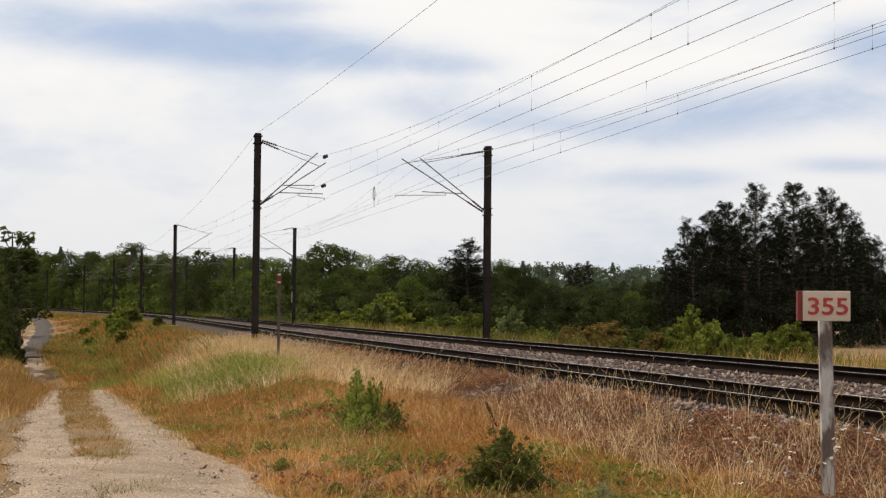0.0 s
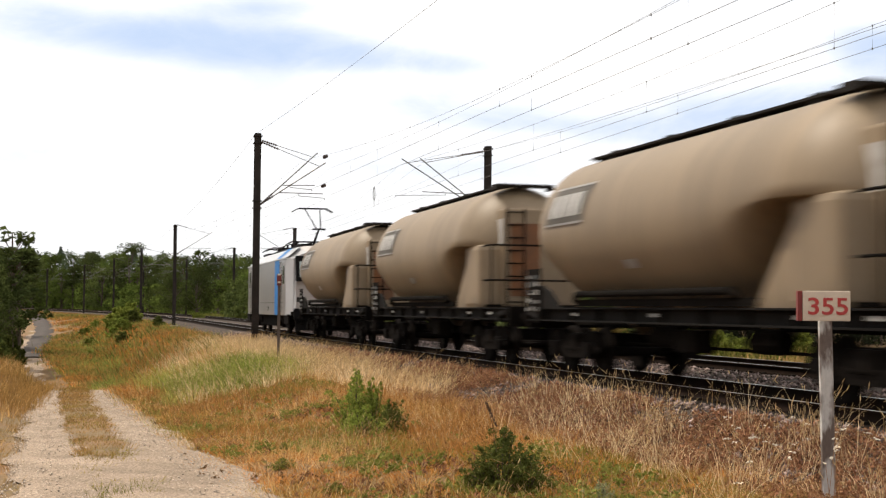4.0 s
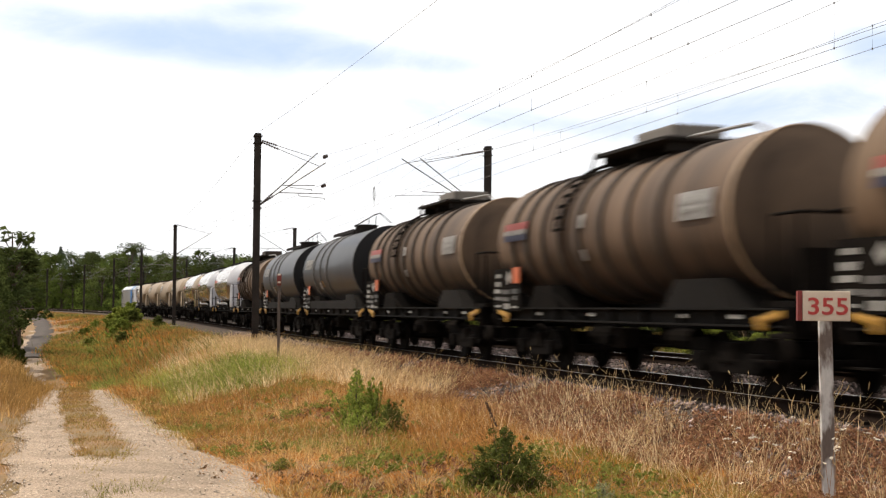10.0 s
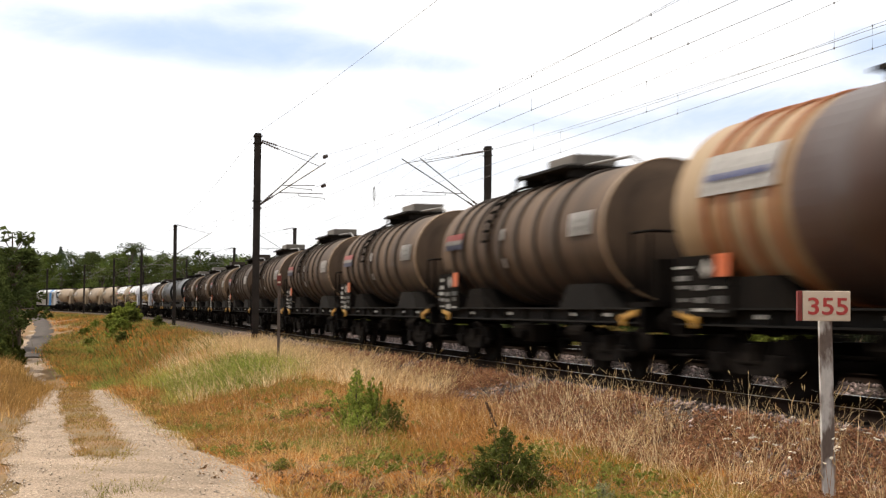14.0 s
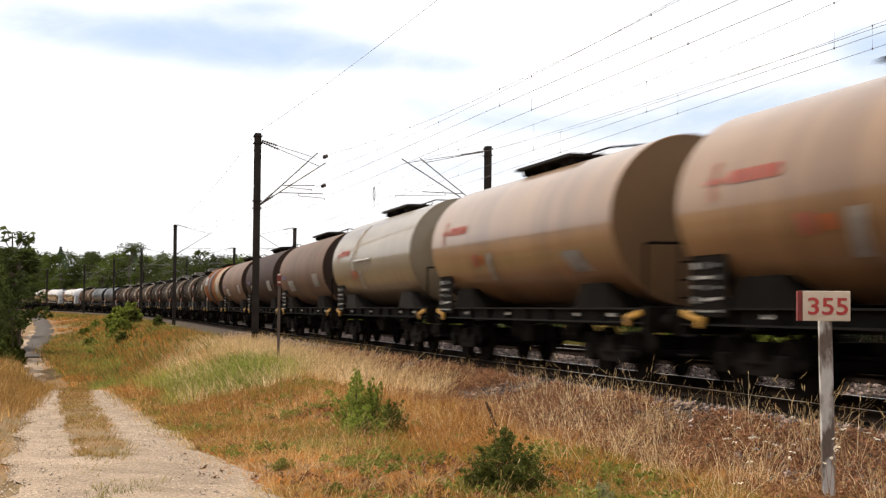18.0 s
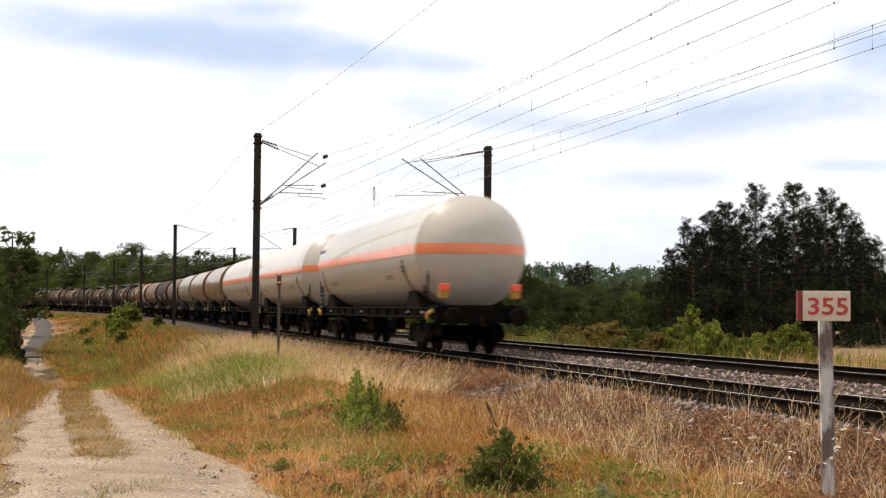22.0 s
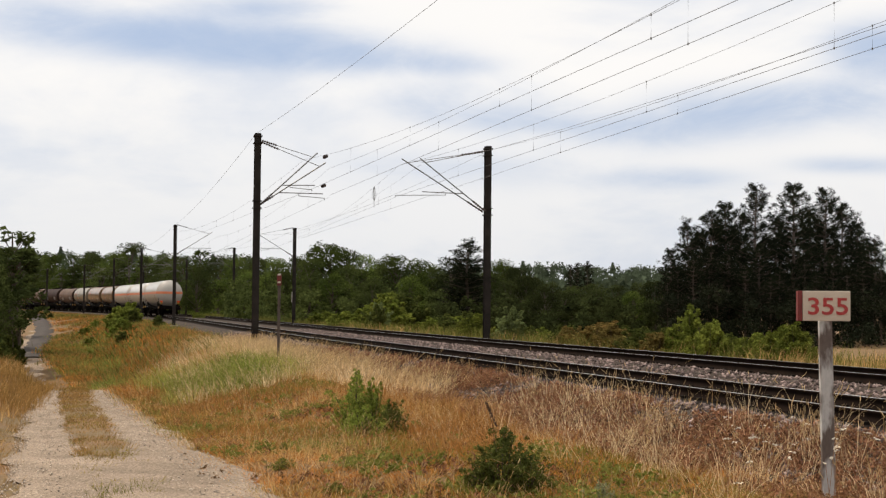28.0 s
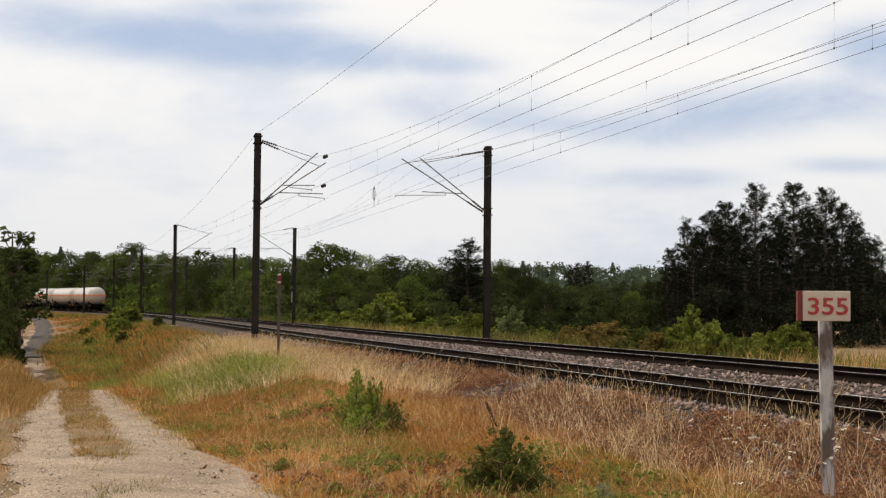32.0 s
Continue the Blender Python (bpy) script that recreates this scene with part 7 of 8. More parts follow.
M_WORMWOOD = leafy("wormwood_leaf", (0.24, 0.26, 0.14), (0.33, 0.34, 0.20), scale=1.5)
M_HERB = leafy("dry_reddish_herb", (0.31, 0.150, 0.084), (0.16, 0.083, 0.050), island=0.7, scale=1.4, thin=0.25, rnd=0)
M_SEED = leafy("seed_heads", (0.58, 0.43, 0.23), (0.45, 0.31, 0.15), island=0.4, scale=0.8, thin=0.3, rnd=0)
M_OLIVE = leafy("olive_grass", (0.21, 0.20, 0.050), (0.11, 0.115, 0.030), island=0.6, scale=0.8, thin=0.35, rnd=0)
M_WEED = leafy("low_weed_leaf", (0.13, 0.15, 0.03), (0.22, 0.22, 0.055), scale=1.5, rnd=0)
M_DEAD = leafy("dead_weeds", (0.09, 0.045, 0.02), (0.14, 0.08, 0.035), island=0.5, scale=1.2, thin=0.2, rnd=0)
M_DOCK = leafy("dry_dock_stems", (0.22, 0.105, 0.050), (0.34, 0.19, 0.095), island=0.4, scale=0.8, thin=0.2, rnd=0)


def blades(x, y, z, h, w, rng, lean=0.35, head=0.0, out=None):
    """Bent tapered blades: two quads and a tip each; head adds a seed spindle."""
    n = len(x)
    a = rng.uniform(0, 2 * np.pi, n)
    u = np.stack([np.cos(a), np.sin(a), 0 * a], -1)
    b = rng.uniform(0, 2 * np.pi, n) if out is None else out
    le = lean * rng.uniform(0.1, 1.0, n) * h
    bend = np.stack([np.cos(b) * le, np.sin(b) * le, 0 * le], -1)
    p0 = np.stack([x, y, z], -1)
    up = np.zeros((n, 3))
    up[:, 2] = h
    p1 = p0 + up * 0.55 + bend * 0.35
    p2 = p0 + up * (1 - 0.3 * lean * rng.rand(n))[:, None] + bend
    hw = (w / 2)[:, None]
    if h.max() < 0.42 and not head:
        v = np.stack([p0 - u * hw * 1.1, p0 + u * hw * 1.1, p2], 1).reshape(-1, 3)
        return v, np.arange(n * 3).reshape(-1, 3), None, None
    v = np.stack([p0 - u * hw, p0 + u * hw, p1 + u * hw * 0.8, p1 - u * hw * 0.8, p2 + u * hw * 0.25, p2 - u * hw * 0.25], 1).reshape(-1, 3)
    i = (np.arange(n) * 6)[:, None]
    f = np.concatenate([i + np.array([[0, 1, 2, 3]]), i + np.array([[3, 2, 4, 5]])])
    if head:
        q = p2 + bend * 0.12
        d = up / np.maximum(h, 1e-6)[:, None]
        hl, hr = head * rng.uniform(0.7, 1.3, n)[:, None], head * 0.05
        side = np.stack([-u[:, 1], u[:, 0], u[:, 2]], -1)
        tip = q + bend * 0.25 + d * hl * 0.8
        m = (q + tip) / 2
        hv = np.stack([q, m + u * hr, tip, m - u * hr, m + side * hr, m - side * hr], 1).reshape(-1, 3)
        j = (np.arange(n) * 6)[:, None]
        hf = np.concatenate([j + np.array([[0, 1, 2, 3]]), j + np.array([[0, 4, 2, 5]])])
        return v, f, hv, hf
    return v, f, None, None


def patch(x, y, k, seed=0.0):
    """Slow noise 0..1 for where grasses grow."""
    return 0.5 + 0.5 * np.sin(x * k * 1.3 + seed + 1.2 * np.sin(y * k * 0.9 + seed)) * np.sin(y * k * 1.1 - seed + 1.1 * np.sin(x * k * 0.7))


def grass(name, label, n, s0, s1, l0, l1, keep, h, w, material, seed, lean=0.4, head=0.0, bias=1.0, per=14, spread=0.07, wind=0.0):
    """Tufts of blades leaning outwards from their middle, over a stretch of the plan."""
    rng = np.random.RandomState(seed)
    s = s0 + (s1 - s0) * rng.rand(n) ** bias
    la = l0(s) if callable(l0) else np.full(n, l0, float)
    lb = l1(s) if callable(l1) else np.full(n, l1, float)
    l = la + (lb - la) * rng.rand(n)
    p = on_line(s, l)
    k = keep(p[:, 0], p[:, 1], s, l) > rng.rand(n)
    # only where the lens can see, with room to spare
    k &= (np.abs(p[:, 0]) < 0.36 * p[:, 1] + 1.5) & (p[:, 1] > 6)
    s, l, p = s[k], l[k], p[k]
    z = cover_z(p[:, 0], p[:, 1], s, l) - 0.02 + 0.07 * (np.abs(l - road_l(s)) < 0.9)
    m = len(s)
    far = np.clip(p[:, 1] / 26, 0.85, 4.0)
    size = rng.uniform(0.55, 1.25, m)
    off = rng.normal(size=(m, per, 2)) * (spread * far * size)[:, None, None]
    x = (p[:, 0, None] + off[:, :, 0]).ravel()
    y = (p[:, 1, None] + off[:, :, 1]).ravel()
    zz = np.repeat(z, per)
    hh = np.repeat(h * size, per) * rng.uniform(0.55, 1.15, m * per)
    ww = w * rng.uniform(0.7, 1.3, m * per) * np.repeat(far, per)
    out = np.arctan2(off[:, :, 1], off[:, :, 0]).ravel() + rng.normal(size=m * per) * 0.7
    out = np.arctan2(np.sin(out) * (1 - wind), np.cos(out) * (1 - wind) + wind)
    v, f, hv, hf = blades(x, y, zz, hh, ww, rng, lean, head, out)
    tagged(new(name, raw_mesh(name, v, f, material)), label, "grass", kind="stuff")
    if hv is not None:
        tagged(new("seed_heads", raw_mesh("seed_heads", hv, hf, M_SEED)), "pale seed heads of tall dry grass", "grass", kind="stuff")


def off_road(s, l):
    """Grass thins out over the ragged edge of the gravel."""
    return np.clip((np.abs(l - road_l(s)) - 0.90) / 0.36, 0, 1) ** 1.5


# s, l, half lengths along and across, height
GREEN_CLUMPS = [(-2.2, -5.6, 2.0, 0.55, 0.62), (-4.0, -5.9, 1.5, 0.5, 0.62), (2.5, -5.3, 2.2, 0.6, 0.60), (-1.0, -6.9, 1.8, 0.5, 0.50), (4.5, -6.9, 2.0, 0.5, 0.45), (30.0, -8.6, 1.6, 0.5, 0.5), (-5.6, -6.2, 1.0, 0.4, 0.50), (17.0, -9.0, 2.0, 0.4, 0.45), (-20.0, -6.9, 1.6, 0.5, 0.20), (-24.0, -6.6, 1.2, 0.5, 0.18), (-16.0, -7.9, 1.6, 0.6, 0.20), (60.0, -8.5, 10.0, 1.5, 0.5), (95.0, -9.0, 12.0, 1.6, 0.6)]


def build_grass():
    lr = lambda s: road_l(s) + 0.9
    # short scorched tufts over the bank
    grass("dry_grass", "short scorched orange grass on the bank", 27000, -34, 45, lr, -3.1, lambda x, y, s, l: off_road(s, l) * (0.35 + 0.65 * patch(x, y, 0.55, 1)), 0.15, 0.010, M_ORANGEGRASS, 11, 1.9, bias=1.35, per=13)
    grass("dry_grass", "bleached straw grass on the bank", 12000, -34, 45, lr, -3.3, lambda x, y, s, l: off_road(s, l) * np.clip(2.6 * patch(x, y, 0.9, 6) - 1.2, 0, 1), 0.26, 0.0065, M_STRAW, 24, 1.5, bias=1.35, per=11)
    grass("green_grass", "patches of greener grass on the bank", 17000, -32, 60, lr, -3.8, lambda x, y, s, l: off_road(s, l) * np.clip(2.8 * patch(x, y, 0.5, 4) - 1.0 + 0.45 * np.exp(-((y - 18.5) / 4.0) ** 2), 0, 1) * np.clip(1.25 - s / 16, 0.25, 1), 0.21, 0.009, M_GREENGRASS, 12, 1.4, per=12, bias=1.2)
    for k, (sc_, lc_, ds_, dl_, hh_) in enumerate(GREEN_CLUMPS):
        grass("green_grass", "dense clump of fresh green grass on the bank", 520, sc_ - 2 * ds_, sc_ + 2 * ds_, lc_ - 2 * dl_, lc_ + 2 * dl_, lambda x, y, s, l: np.exp(-((s - sc_) / ds_) ** 2 - ((l - lc_) / dl_) ** 2), hh_, 0.011, M_FRESH, 70 + k, 1.1, per=18, spread=0.12)
    grass("dry_grass", "knee-high russet grass on the bank", 5200, -26, 40, lambda s: road_l(s) + 1.4, -3.6, lambda x, y, s, l: np.clip(2.6 * patch(x, y, 0.75, 3.3) - 0.7, 0, 1), 0.34, 0.008, M_RUSSETGRASS, 65, 1.2, per=13, spread=0.10, bias=1.15)
    # bleached plumes along the edge of the ballast
    grass("tall_grass", "tall bleached grass beside the ballast", 1500, -15, 22, -4.5, -2.9, lambda x, y, s, l: np.clip(3.2 * patch(x, y, 1.1, 2) - 1.1, 0.05, 1), 0.66, 0.0055, M_PLUME, 13, 1.0, 0.13, per=11, spread=0.09, wind=0.25)
    grass("tall_grass", "fine straw grass beside the ballast", 1300, -20, 34, -5.6, -3.1, lambda x, y, s, l: np.clip(2.6 * patch(x, y, 0.8, 4.4) - 0.7, 0, 1), 0.48, 0.006, M_STRAW, 63, 1.3, 0.0, per=13, spread=0.10, wind=0.2)
    grass("tall_grass", "tall straw-coloured grass over the bank", 900, -31, 40, lr, -5.6, lambda x, y, s, l: off_road(s, l) * np.clip(2.4 * patch(x, y, 0.6, 7) - 1.1, 0, 1), 0.42, 0.006, M_STRAW, 14, 1.1, 0.08, per=9)
    grass("tall_grass", "tall yellow-green grass at the top of the bank", 2300, -7, 16, -8.0, -4.3, lambda x, y, s, l: np.clip(1.6 - s / 10, 0, 1) * np.clip(2.8 * patch(x, y, 0.62, 2.4) - 0.7, 0, 1) * np.clip(1.8 * patch(x, y, 0.25, 2.4) - 0.1, 0, 1), 0.60, 0.010, M_LUSH, 26, 1.2, 0.0, per=22, spread=0.14)
    grass("tall_grass", "pale plumes among the green grass", 640, -8, 24, -7.6, -3.8, lambda x, y, s, l: np.clip(3 * patch(x, y, 0.7, 0.5) - 1.0, 0, 1), 0.68, 0.007, M_PLUME, 43, 1.0, 0.13, per=10, spread=0.12, wind=0.2)
    grass("tall_grass", "tall bleached grass round the kilometre post", 150, -33, -16, -4.2, -2.0, lambda x, y, s, l: np.clip(3.4 * patch(x, y, 1.3, 5) - 1.4, 0, 1), 0.66, 0.0055, M_PLUME, 41, 0.8, 0.11, per=10, spread=0.08, wind=0.1)
    grass("dry_grass", "pale bent stalks below the kilometre post", 620, -34, -18, -5.2, -2.2, lambda x, y, s, l: np.clip(2.2 * patch(x, y, 1.7, 6) - 0.4, 0, 1), 0.40, 0.0055, M_PLUME, 66, 1.5, 0.0, per=5, spread=0.10)
    grass("dry_weeds", "thin brown stalks on the ballast shoulder", 1300, -33, 12, -3.9, -1.7, lambda x, y, s, l: np.clip(2.6 * patch(x, y, 1.4, 3) - 0.7, 0.12, 1), 0.24, 0.006, M_DOCK, 15, 0.7, 0.05, per=4, spread=0.06)
    grass("dry_weeds", "thin pale stalks growing through the ballast", 230, -32, 12, -2.3, -1.0, lambda x, y, s, l: 0.2 + 0.8 * patch(x, y, 0.9, 3), 0.32, 0.0045, M_STRAW, 28, 0.25, 0.06, per=3, spread=0.05)
    grass("dry_grass", "single pale stalks scattered over the bank", 1600, -33, 25, lr, -3.6, lambda x, y, s, l: off_road(s, l) * np.clip(2.0 * patch(x, y, 1.9, 8) - 0.3, 0, 1), 0.36, 0.005, M_SEED, 51, 1.5, 0.0, per=4, spread=0.12, bias=1.3)
    grass("dry_weeds", "dark brown dead weeds scattered over the bank", 2400, -33, 20, lr, -3.2, lambda x, y, s, l: off_road(s, l) * np.clip(2.6 * patch(x, y, 1.5, 2.2) - 1.0, 0, 1), 0.20, 0.009, M_DEAD, 52, 1.3, 0.0, per=8, spread=0.10, bias=1.3)
    # embankment further on
    grass("dry_grass", "dry grass on the far embankment", 5200, 30, 235, lambda s: road_l(s) + 1.55, -3.1, lambda x, y, s, l: 0.4 + 0.6 * patch(x, y, 0.2, 2), 0.40, 0.012, M_TANGRASS, 16, 0.9, bias=1.3, per=12, spread=0.10)
    grass("dry_grass", "russet grass in drifts on the embankment", 4600, 6, 190, lambda s: road_l(s) + 1.5, -3.4, lambda x, y, s, l: np.clip(2.4 * patch(x, y, 0.33, 1.7) - 0.5, 0, 1), 0.36, 0.012, M_ORANGEGRASS, 67, 1.2, bias=1.5, per=12, spread=0.11)
    grass("green_grass", "greener grass on the far embankment", 3600, 18, 200, lambda s: road_l(s) + 1.55, -3.1, lambda x, y, s, l: np.clip(2.2 * patch(x, y, 0.17, 5) - 0.5, 0, 1) * (0.3 + 0.7 * patch(x, y, 0.9, 1)), 0.5, 0.012, M_OLIVE, 17, 1.0, bias=1.2, per=20, spread=0.14)
    # crown of the track and the strip left of the road
    grass("dry_grass", "grass strip between the wheel ruts", 1700, -25, 16, lambda s: road_l(s) - 0.42, lambda s: road_l(s) + 0.30, lambda x, y, s, l: np.clip((s + 25.0) / 2.5, 0.0, 1) * (0.4 + 0.6 * patch(x, y, 1.6, 3)), 0.12, 0.009, M_TANGRASS, 18, 1.2, per=12)
    grass("green_grass", "green tufts between the wheel ruts", 1300, -31, 16, lambda s: road_l(s) - 0.40, lambda s: road_l(s) + 0.28, lambda x, y, s, l: np.clip(2.4 * patch(x, y, 1.0, 3) - 1.0, 0, 1), 0.11, 0.008, M_GREENGRASS, 23, 1.0, per=12)
    grass("dry_grass", "dry grass left of the farm track", 5000, -34, 70, lambda s: road_l(s) - 7, lambda s: road_l(s) - 1.0, lambda x, y, s, l: off_road(s, l) * 0.9, 0.26, 0.008, M_TANGRASS, 19, 1.1, per=12)
    grass("tall_grass", "straw grass on the hump left of the farm track", 2600, -8, 34, lambda s: road_l(s) - 6, lambda s: road_l(s) - 1.15, lambda x, y, s, l: 0.35 + 0.65 * patch(x, y, 0.6, 1), 0.50, 0.008, M_TANGRASS, 64, 1.0, 0.0, per=13, spread=0.10)
    grass("tall_grass", "pale tall grass left of the farm track", 1500, -30, 70, lambda s: road_l(s) - 9, lambda s: road_l(s) - 1.5, lambda x, y, s, l: np.clip(2 * patch(x, y, 0.5, 3) - 0.6, 0, 1), 0.5, 0.007, M_STRAW, 27, 0.7, 0.09, per=9)
    # far verge
    grass("dry_grass", "pale dry grass on the verge beyond the line", 2000, -34, 75, TRACK_GAP + 3.2, TRACK_GAP + 17, lambda x, y, s, l: np.clip(2.2 * patch(x, y, 0.35, 3) - 0.8, 0, 1) + 0.6 * (s < -8), 0.7, 0.009, M_STRAW, 20, 0.6, 0.0, per=12, spread=0.1)
    grass("green_grass", "yellow-green grass on the verge beyond the line", 5200, -8, 170, TRACK_GAP + 3.4, TRACK_GAP + 15, lambda x, y, s, l: 0.3 + 0.7 * patch(x, y, 0.2, 3), 0.85, 0.010, M_OLIVE, 21, 0.6, 0.0, per=12, spread=0.1)


def build_dry_herbs():
    """Low reddish-brown dried herbs in uneven clumps over the ballast shoulder and the bank beside it."""
    rng = np.random.RandomState(91)
    for n, s0, s1, la, lb, h, size, m, cut, lab in ((14000, -33.5, 6, -3.95, -1.75, 0.30, 0.034, M_HERB, 0.9, "reddish-brown dried herbs on the ballast shoulder"), (4200, -33, -4, -3.9, -1.7, 0.42, 0.026, M_DOCK, 1.3, "pale tan seed clusters of dried herbs"),
                                                (5200, -33, 14, -8.6, -4.2, 0.15, 0.034, M_HERB, 1.5, "brown dried herbs in patches on the bank"), (3600, -34, 30, -9.0, -3.4, 0.14, 0.030, M_DEAD, 1.2, "dead dark stems and leaves in the grass")):
        s = s0 + (s1 - s0) * rng.rand(n) ** 1.35
        l = la + (lb - la) * rng.rand(n)
        p = on_line(s, l)
        k = (np.clip(2.8 * patch(p[:, 0], p[:, 1], 1.15, size * 90) - cut + 0.35, 0, 1) > rng.rand(n)) & (np.abs(p[:, 0]) < 0.36 * p[:, 1] + 1.0) & (p[:, 1] > 6)
        p, s, l = p[k], s[k], l[k]
        tall = h * rng.uniform(0.25, 1.0, len(p)) * np.clip((s + 3 - 10 * (l + 1.5) / 3 + 40) / 40, 0.5, 1.0)
        p[:, 2] = cover_z(p[:, 0], p[:, 1], s, l) + tall * 0.6
        v, f = leaves(p, 0.025 + tall * 0.34, 16, size, rng, 1.0, 0.55, 0.1)
        tagged(new("dried_herbs", raw_mesh("dried_herbs", v, f, m)), lab, "dried herbs", kind="stuff")


def build_weeds():
    """Low broad-leaved weeds in patches, and white flower heads by the kilometre post."""
    rng = np.random.RandomState(77)
    n = 5200
    s = -33 + 32 * rng.rand(n) ** 1.2
    l = road_l(s) + 1.3 + (-4.6 - road_l(s) - 1.3) * rng.rand(n)
    p = on_line(s, l)
    k = np.clip(2.6 * patch(p[:, 0], p[:, 1], 1.3, 9) - 1.2, 0, 1) > rng.rand(n)
    p, s, l = p[k], s[k], l[k]
    p[:, 2] = ground_z(p[:, 0], p[:, 1], s, l) + rng.uniform(0.03, 0.16, len(p))
    v, f = leaves(p, rng.uniform(0.05, 0.14, len(p)), 15, 0.036, rng, 0.5, 0.7, 0.1)
    tagged(new("low_weeds", raw_mesh("low_weeds", v, f, M_WEED)), "low green weeds scattered in dry grass", "weeds", kind="stuff")
    rng = np.random.RandomState(78)
    for i in range(30):
        root = base("white_flower", "white flat flower head on a thin dry stalk", "flower", "flowers by the post")
        bm = bmesh.new()
        heads = bmesh.new()
        d = rng.uniform(11.5, 15.5)
        x = px(rng.uniform(1280, 1560), d)
        g = float(ground_z(x, d)[0])
        h = rng.uniform(0.45, 0.8)
        tip = Vector((x + rng.uniform(-0.08, 0.08), d, g + h))
        rod(bm, (x, d, g), tip, 0.003, 0.002, 4)
        for j in range(7):
            c = tip + Vector((rng.normal() * 0.018, rng.normal() * 0.018, rng.normal() * 0.006))
            bmesh.ops.create_icosphere(heads, subdivisions=1, radius=rng.uniform(0.007, 0.012), matrix=Matrix.Translation(c) @ Matrix.Diagonal((1, 1, 0.5, 1)))
        part("stalk", bm, M_DOCK, root)
        part("flower_head", heads, M_PETAL, root, "small white flower heads")
    # a dead dock stalk leaning in the grass
    d = 16.5
    x = px(878, d)
    g = float(ground_z(x, d)[0])
    bm = bmesh.new()
    rod(bm, (x + 0.12, d, g - 0.05), (x - 0.10, d, 0.15), 0.005, 0.003, 6)
    v = [(x - 0.10 + 0.12 * t + rng.normal() * 0.008, d + rng.normal() * 0.008, 0.15 - 0.27 * t) for t in rng.rand(110)]
    for c in v:
        bmesh.ops.create_icosphere(bm, subdivisions=1, radius=0.008, matrix=Matrix.Translation(c))
    thing("dock_stalk", bm, mat("dead_dock", (0.075, 0.04, 0.022), (0.05, 0.03, 0.018), rough=0.9, scale=20), "dead brown dock stalk leaning in dry grass", "weed")


def build_road_stones():
    rng = np.random.RandomState(9)
    n = 17000
    s = -34 + 40 * rng.rand(n) ** 1.8
    u = rng.uniform(-1.3, 1.3, n)
    keep = rng.rand(n) < 0.25 + 0.75 * np.clip(np.abs(np.abs(u) - 0.72) / 0.5, 0, 1)
    s, u = s[keep], u[keep]
    p = on_line(s, road_l(s) + u)
    p[:, 2] = road_z(s) + 0.002
    n = len(s)
    r = 0.007 * rng.uniform(0.6, 2.2, n) ** 1.2
    v, faces = stones(p, r, rng)
    tagged(new("road_stones", raw_mesh("road_stones", v, faces, M_PEBBLE)), "loose pale stones on the farm track", "stones", kind="stuff")


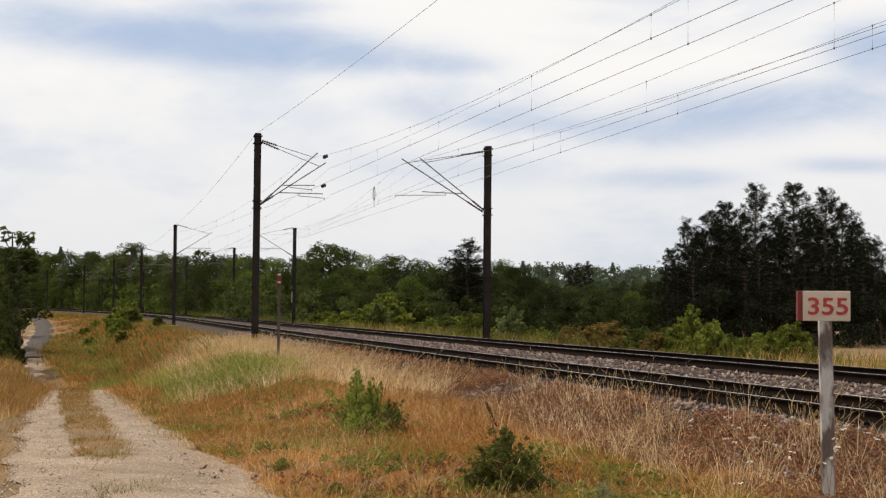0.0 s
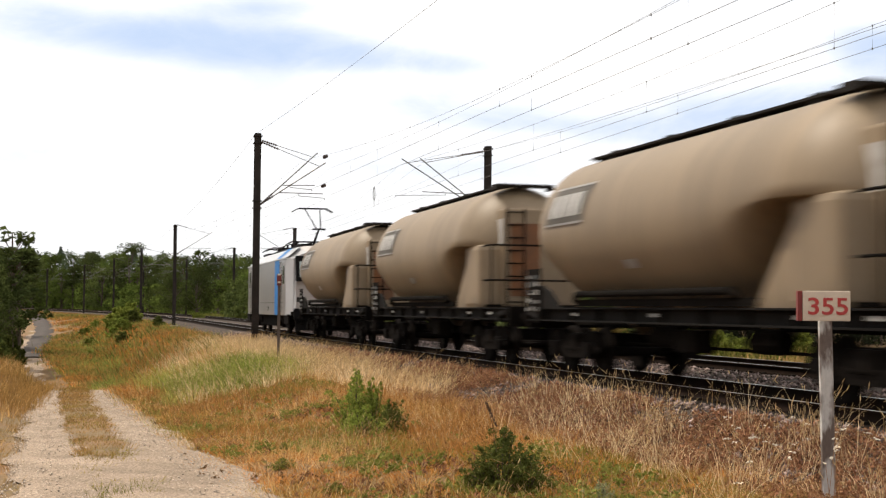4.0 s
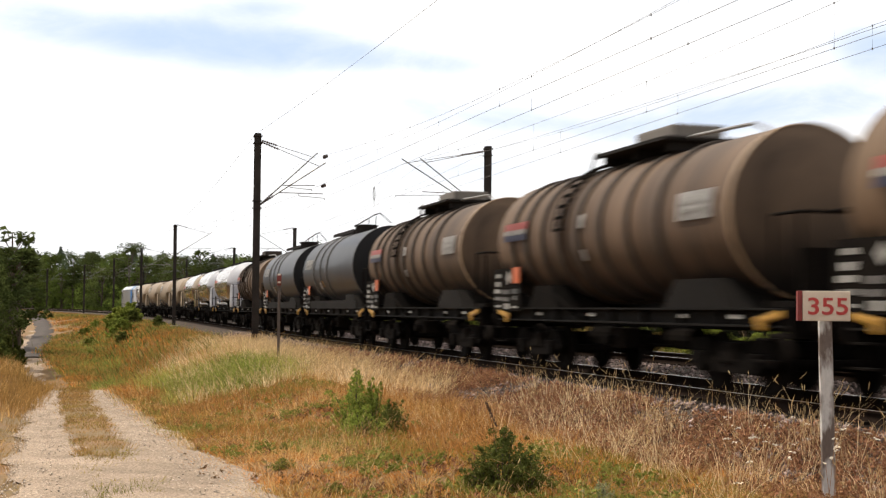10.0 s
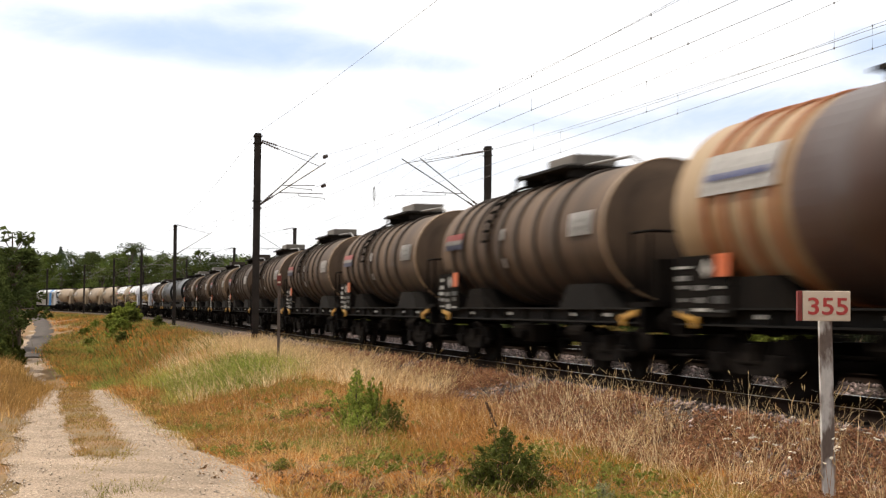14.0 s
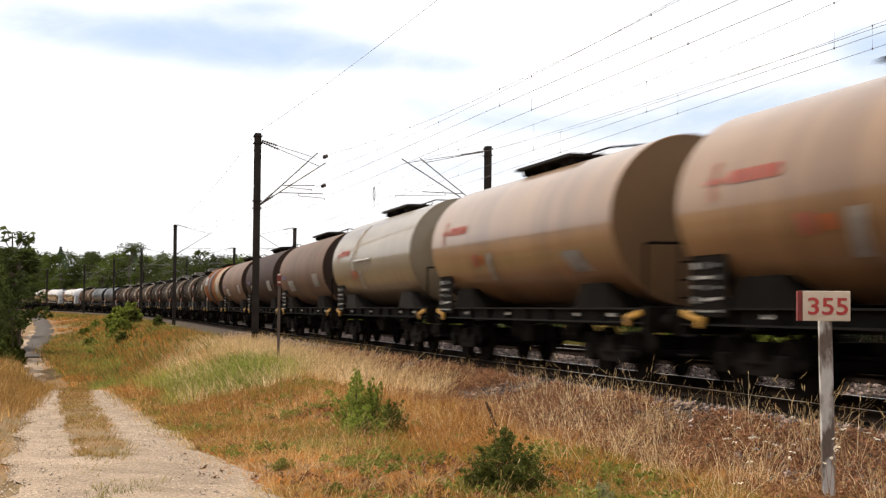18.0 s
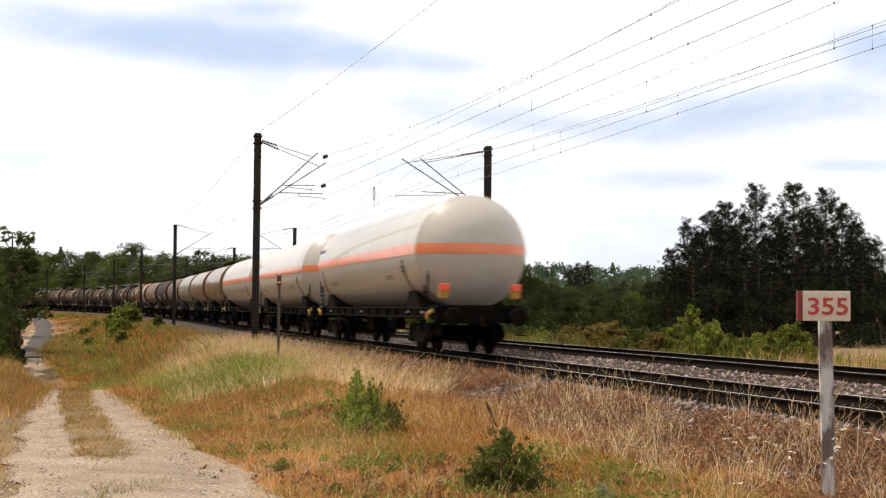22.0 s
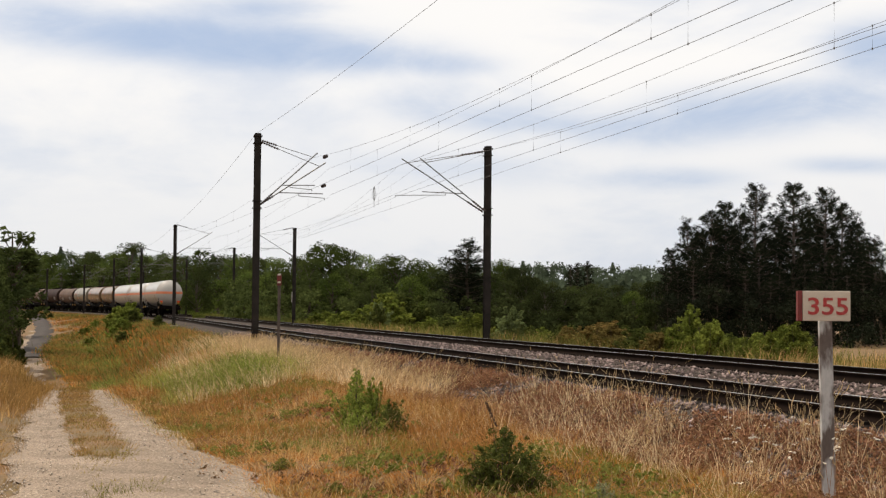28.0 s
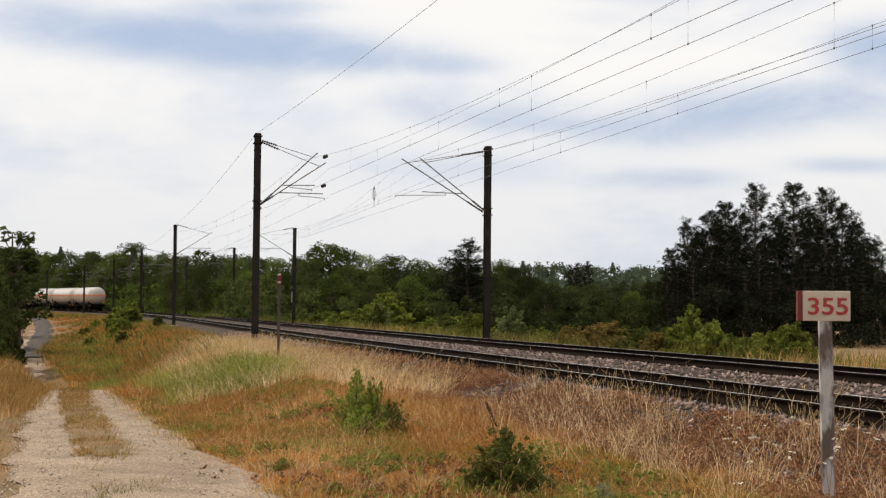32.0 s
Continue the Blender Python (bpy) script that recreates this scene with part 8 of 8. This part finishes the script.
def stones(p, r, rng):
    """Small angular stones at p with radius r."""
    n = len(p)
    octa = np.array([[1, 0, 0], [0, 1, 0], [-1, 0, 0], [0, -1, 0], [0, 0, 1], [0, 0, -1]], float)
    v = octa[None] * (0.75 + 0.5 * rng.rand(n, 6, 1)) + 0.22 * rng.normal(size=(n, 6, 3))
    a = rng.uniform(0, 6.28, n)
    ca, sa = np.cos(a)[:, None], np.sin(a)[:, None]
    v = np.stack([v[:, :, 0] * ca - v[:, :, 1] * sa, v[:, :, 0] * sa + v[:, :, 1] * ca, v[:, :, 2] * 0.8], -1)
    v = v * r[:, None, None] + p[:, None]
    tri = np.array([[0, 1, 4], [1, 2, 4], [2, 3, 4], [3, 0, 4], [1, 0, 5], [2, 1, 5], [3, 2, 5], [0, 3, 5]])
    return v.reshape(-1, 3), ((np.arange(n) * 6)[:, None, None] + tri[None]).reshape(-1, 3)


def build_ballast_stones():
    rng = np.random.RandomState(5)
    n = 52000
    s = -33 + 75 * rng.rand(n) ** 1.5
    l = rng.uniform(-3.4, TRACK_GAP + 3.2, n)
    g = TRACK_GAP
    keep = np.ones(n, bool)
    for c in (-RAIL_HALF, RAIL_HALF, g - RAIL_HALF, g + RAIL_HALF):
        keep &= np.abs(l - c) > 0.10
    for c in (0.0, g):
        keep &= (np.abs(l - c) > 1.2) | (rng.rand(n) < 0.06)
    s, l = s[keep], l[keep]
    p = on_line(s, l)
    vis = (np.abs(p[:, 0]) < 0.36 * p[:, 1] + 1.5)
    s, l, p = s[vis], l[vis], p[vis]
    n = len(s)
    p[:, 2] += bed_z(l) + 0.010
    r = 0.034 * rng.uniform(0.6, 1.6, n)
    v, faces = stones(p, r, rng)
    tagged(new("ballast_stones", raw_mesh("ballast_stones", v, faces, M_STONE)), "loose crushed grey-brown ballast stones", "ballast", kind="stuff")


def build_sleepers():
    bm = bmesh.new()
    box(bm, (0, 0, 0), (0.26, 2.5, 0.14), bevel=0.02)
    for sy in (-1, 1):
        for o in (-0.13, 0.13):
            box(bm, (0, sy * RAIL_HALF + o, 0.085), (0.12, 0.09, 0.05))
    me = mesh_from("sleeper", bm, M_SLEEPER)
    for l0, z0 in ((0, 0), (TRACK_GAP, FAR_RISE)):
        root = base("track_panel", "weathered sleepers under the rails", "sleepers", "track")
        root["kind"] = "structure"
        for s in frange(-36, 46, 0.6):
            p = on_line(s, l0, z0 - 0.245)
            o = new("sleeper", me)
            o.parent = root
            o.matrix_basis = Matrix.Translation(p.tolist()) @ Matrix.Rotation(heading(s), 4, "Z")


build_ground()
build_road()
build_track()
build_overhead()
build_km_post()
build_train()
build_woods()
build_far_ridge()
build_undergrowth()
build_shrubs()
build_grass()
build_dry_herbs()
build_weeds()
build_road_stones()
build_ballast_stones()
build_sleepers()
motions()
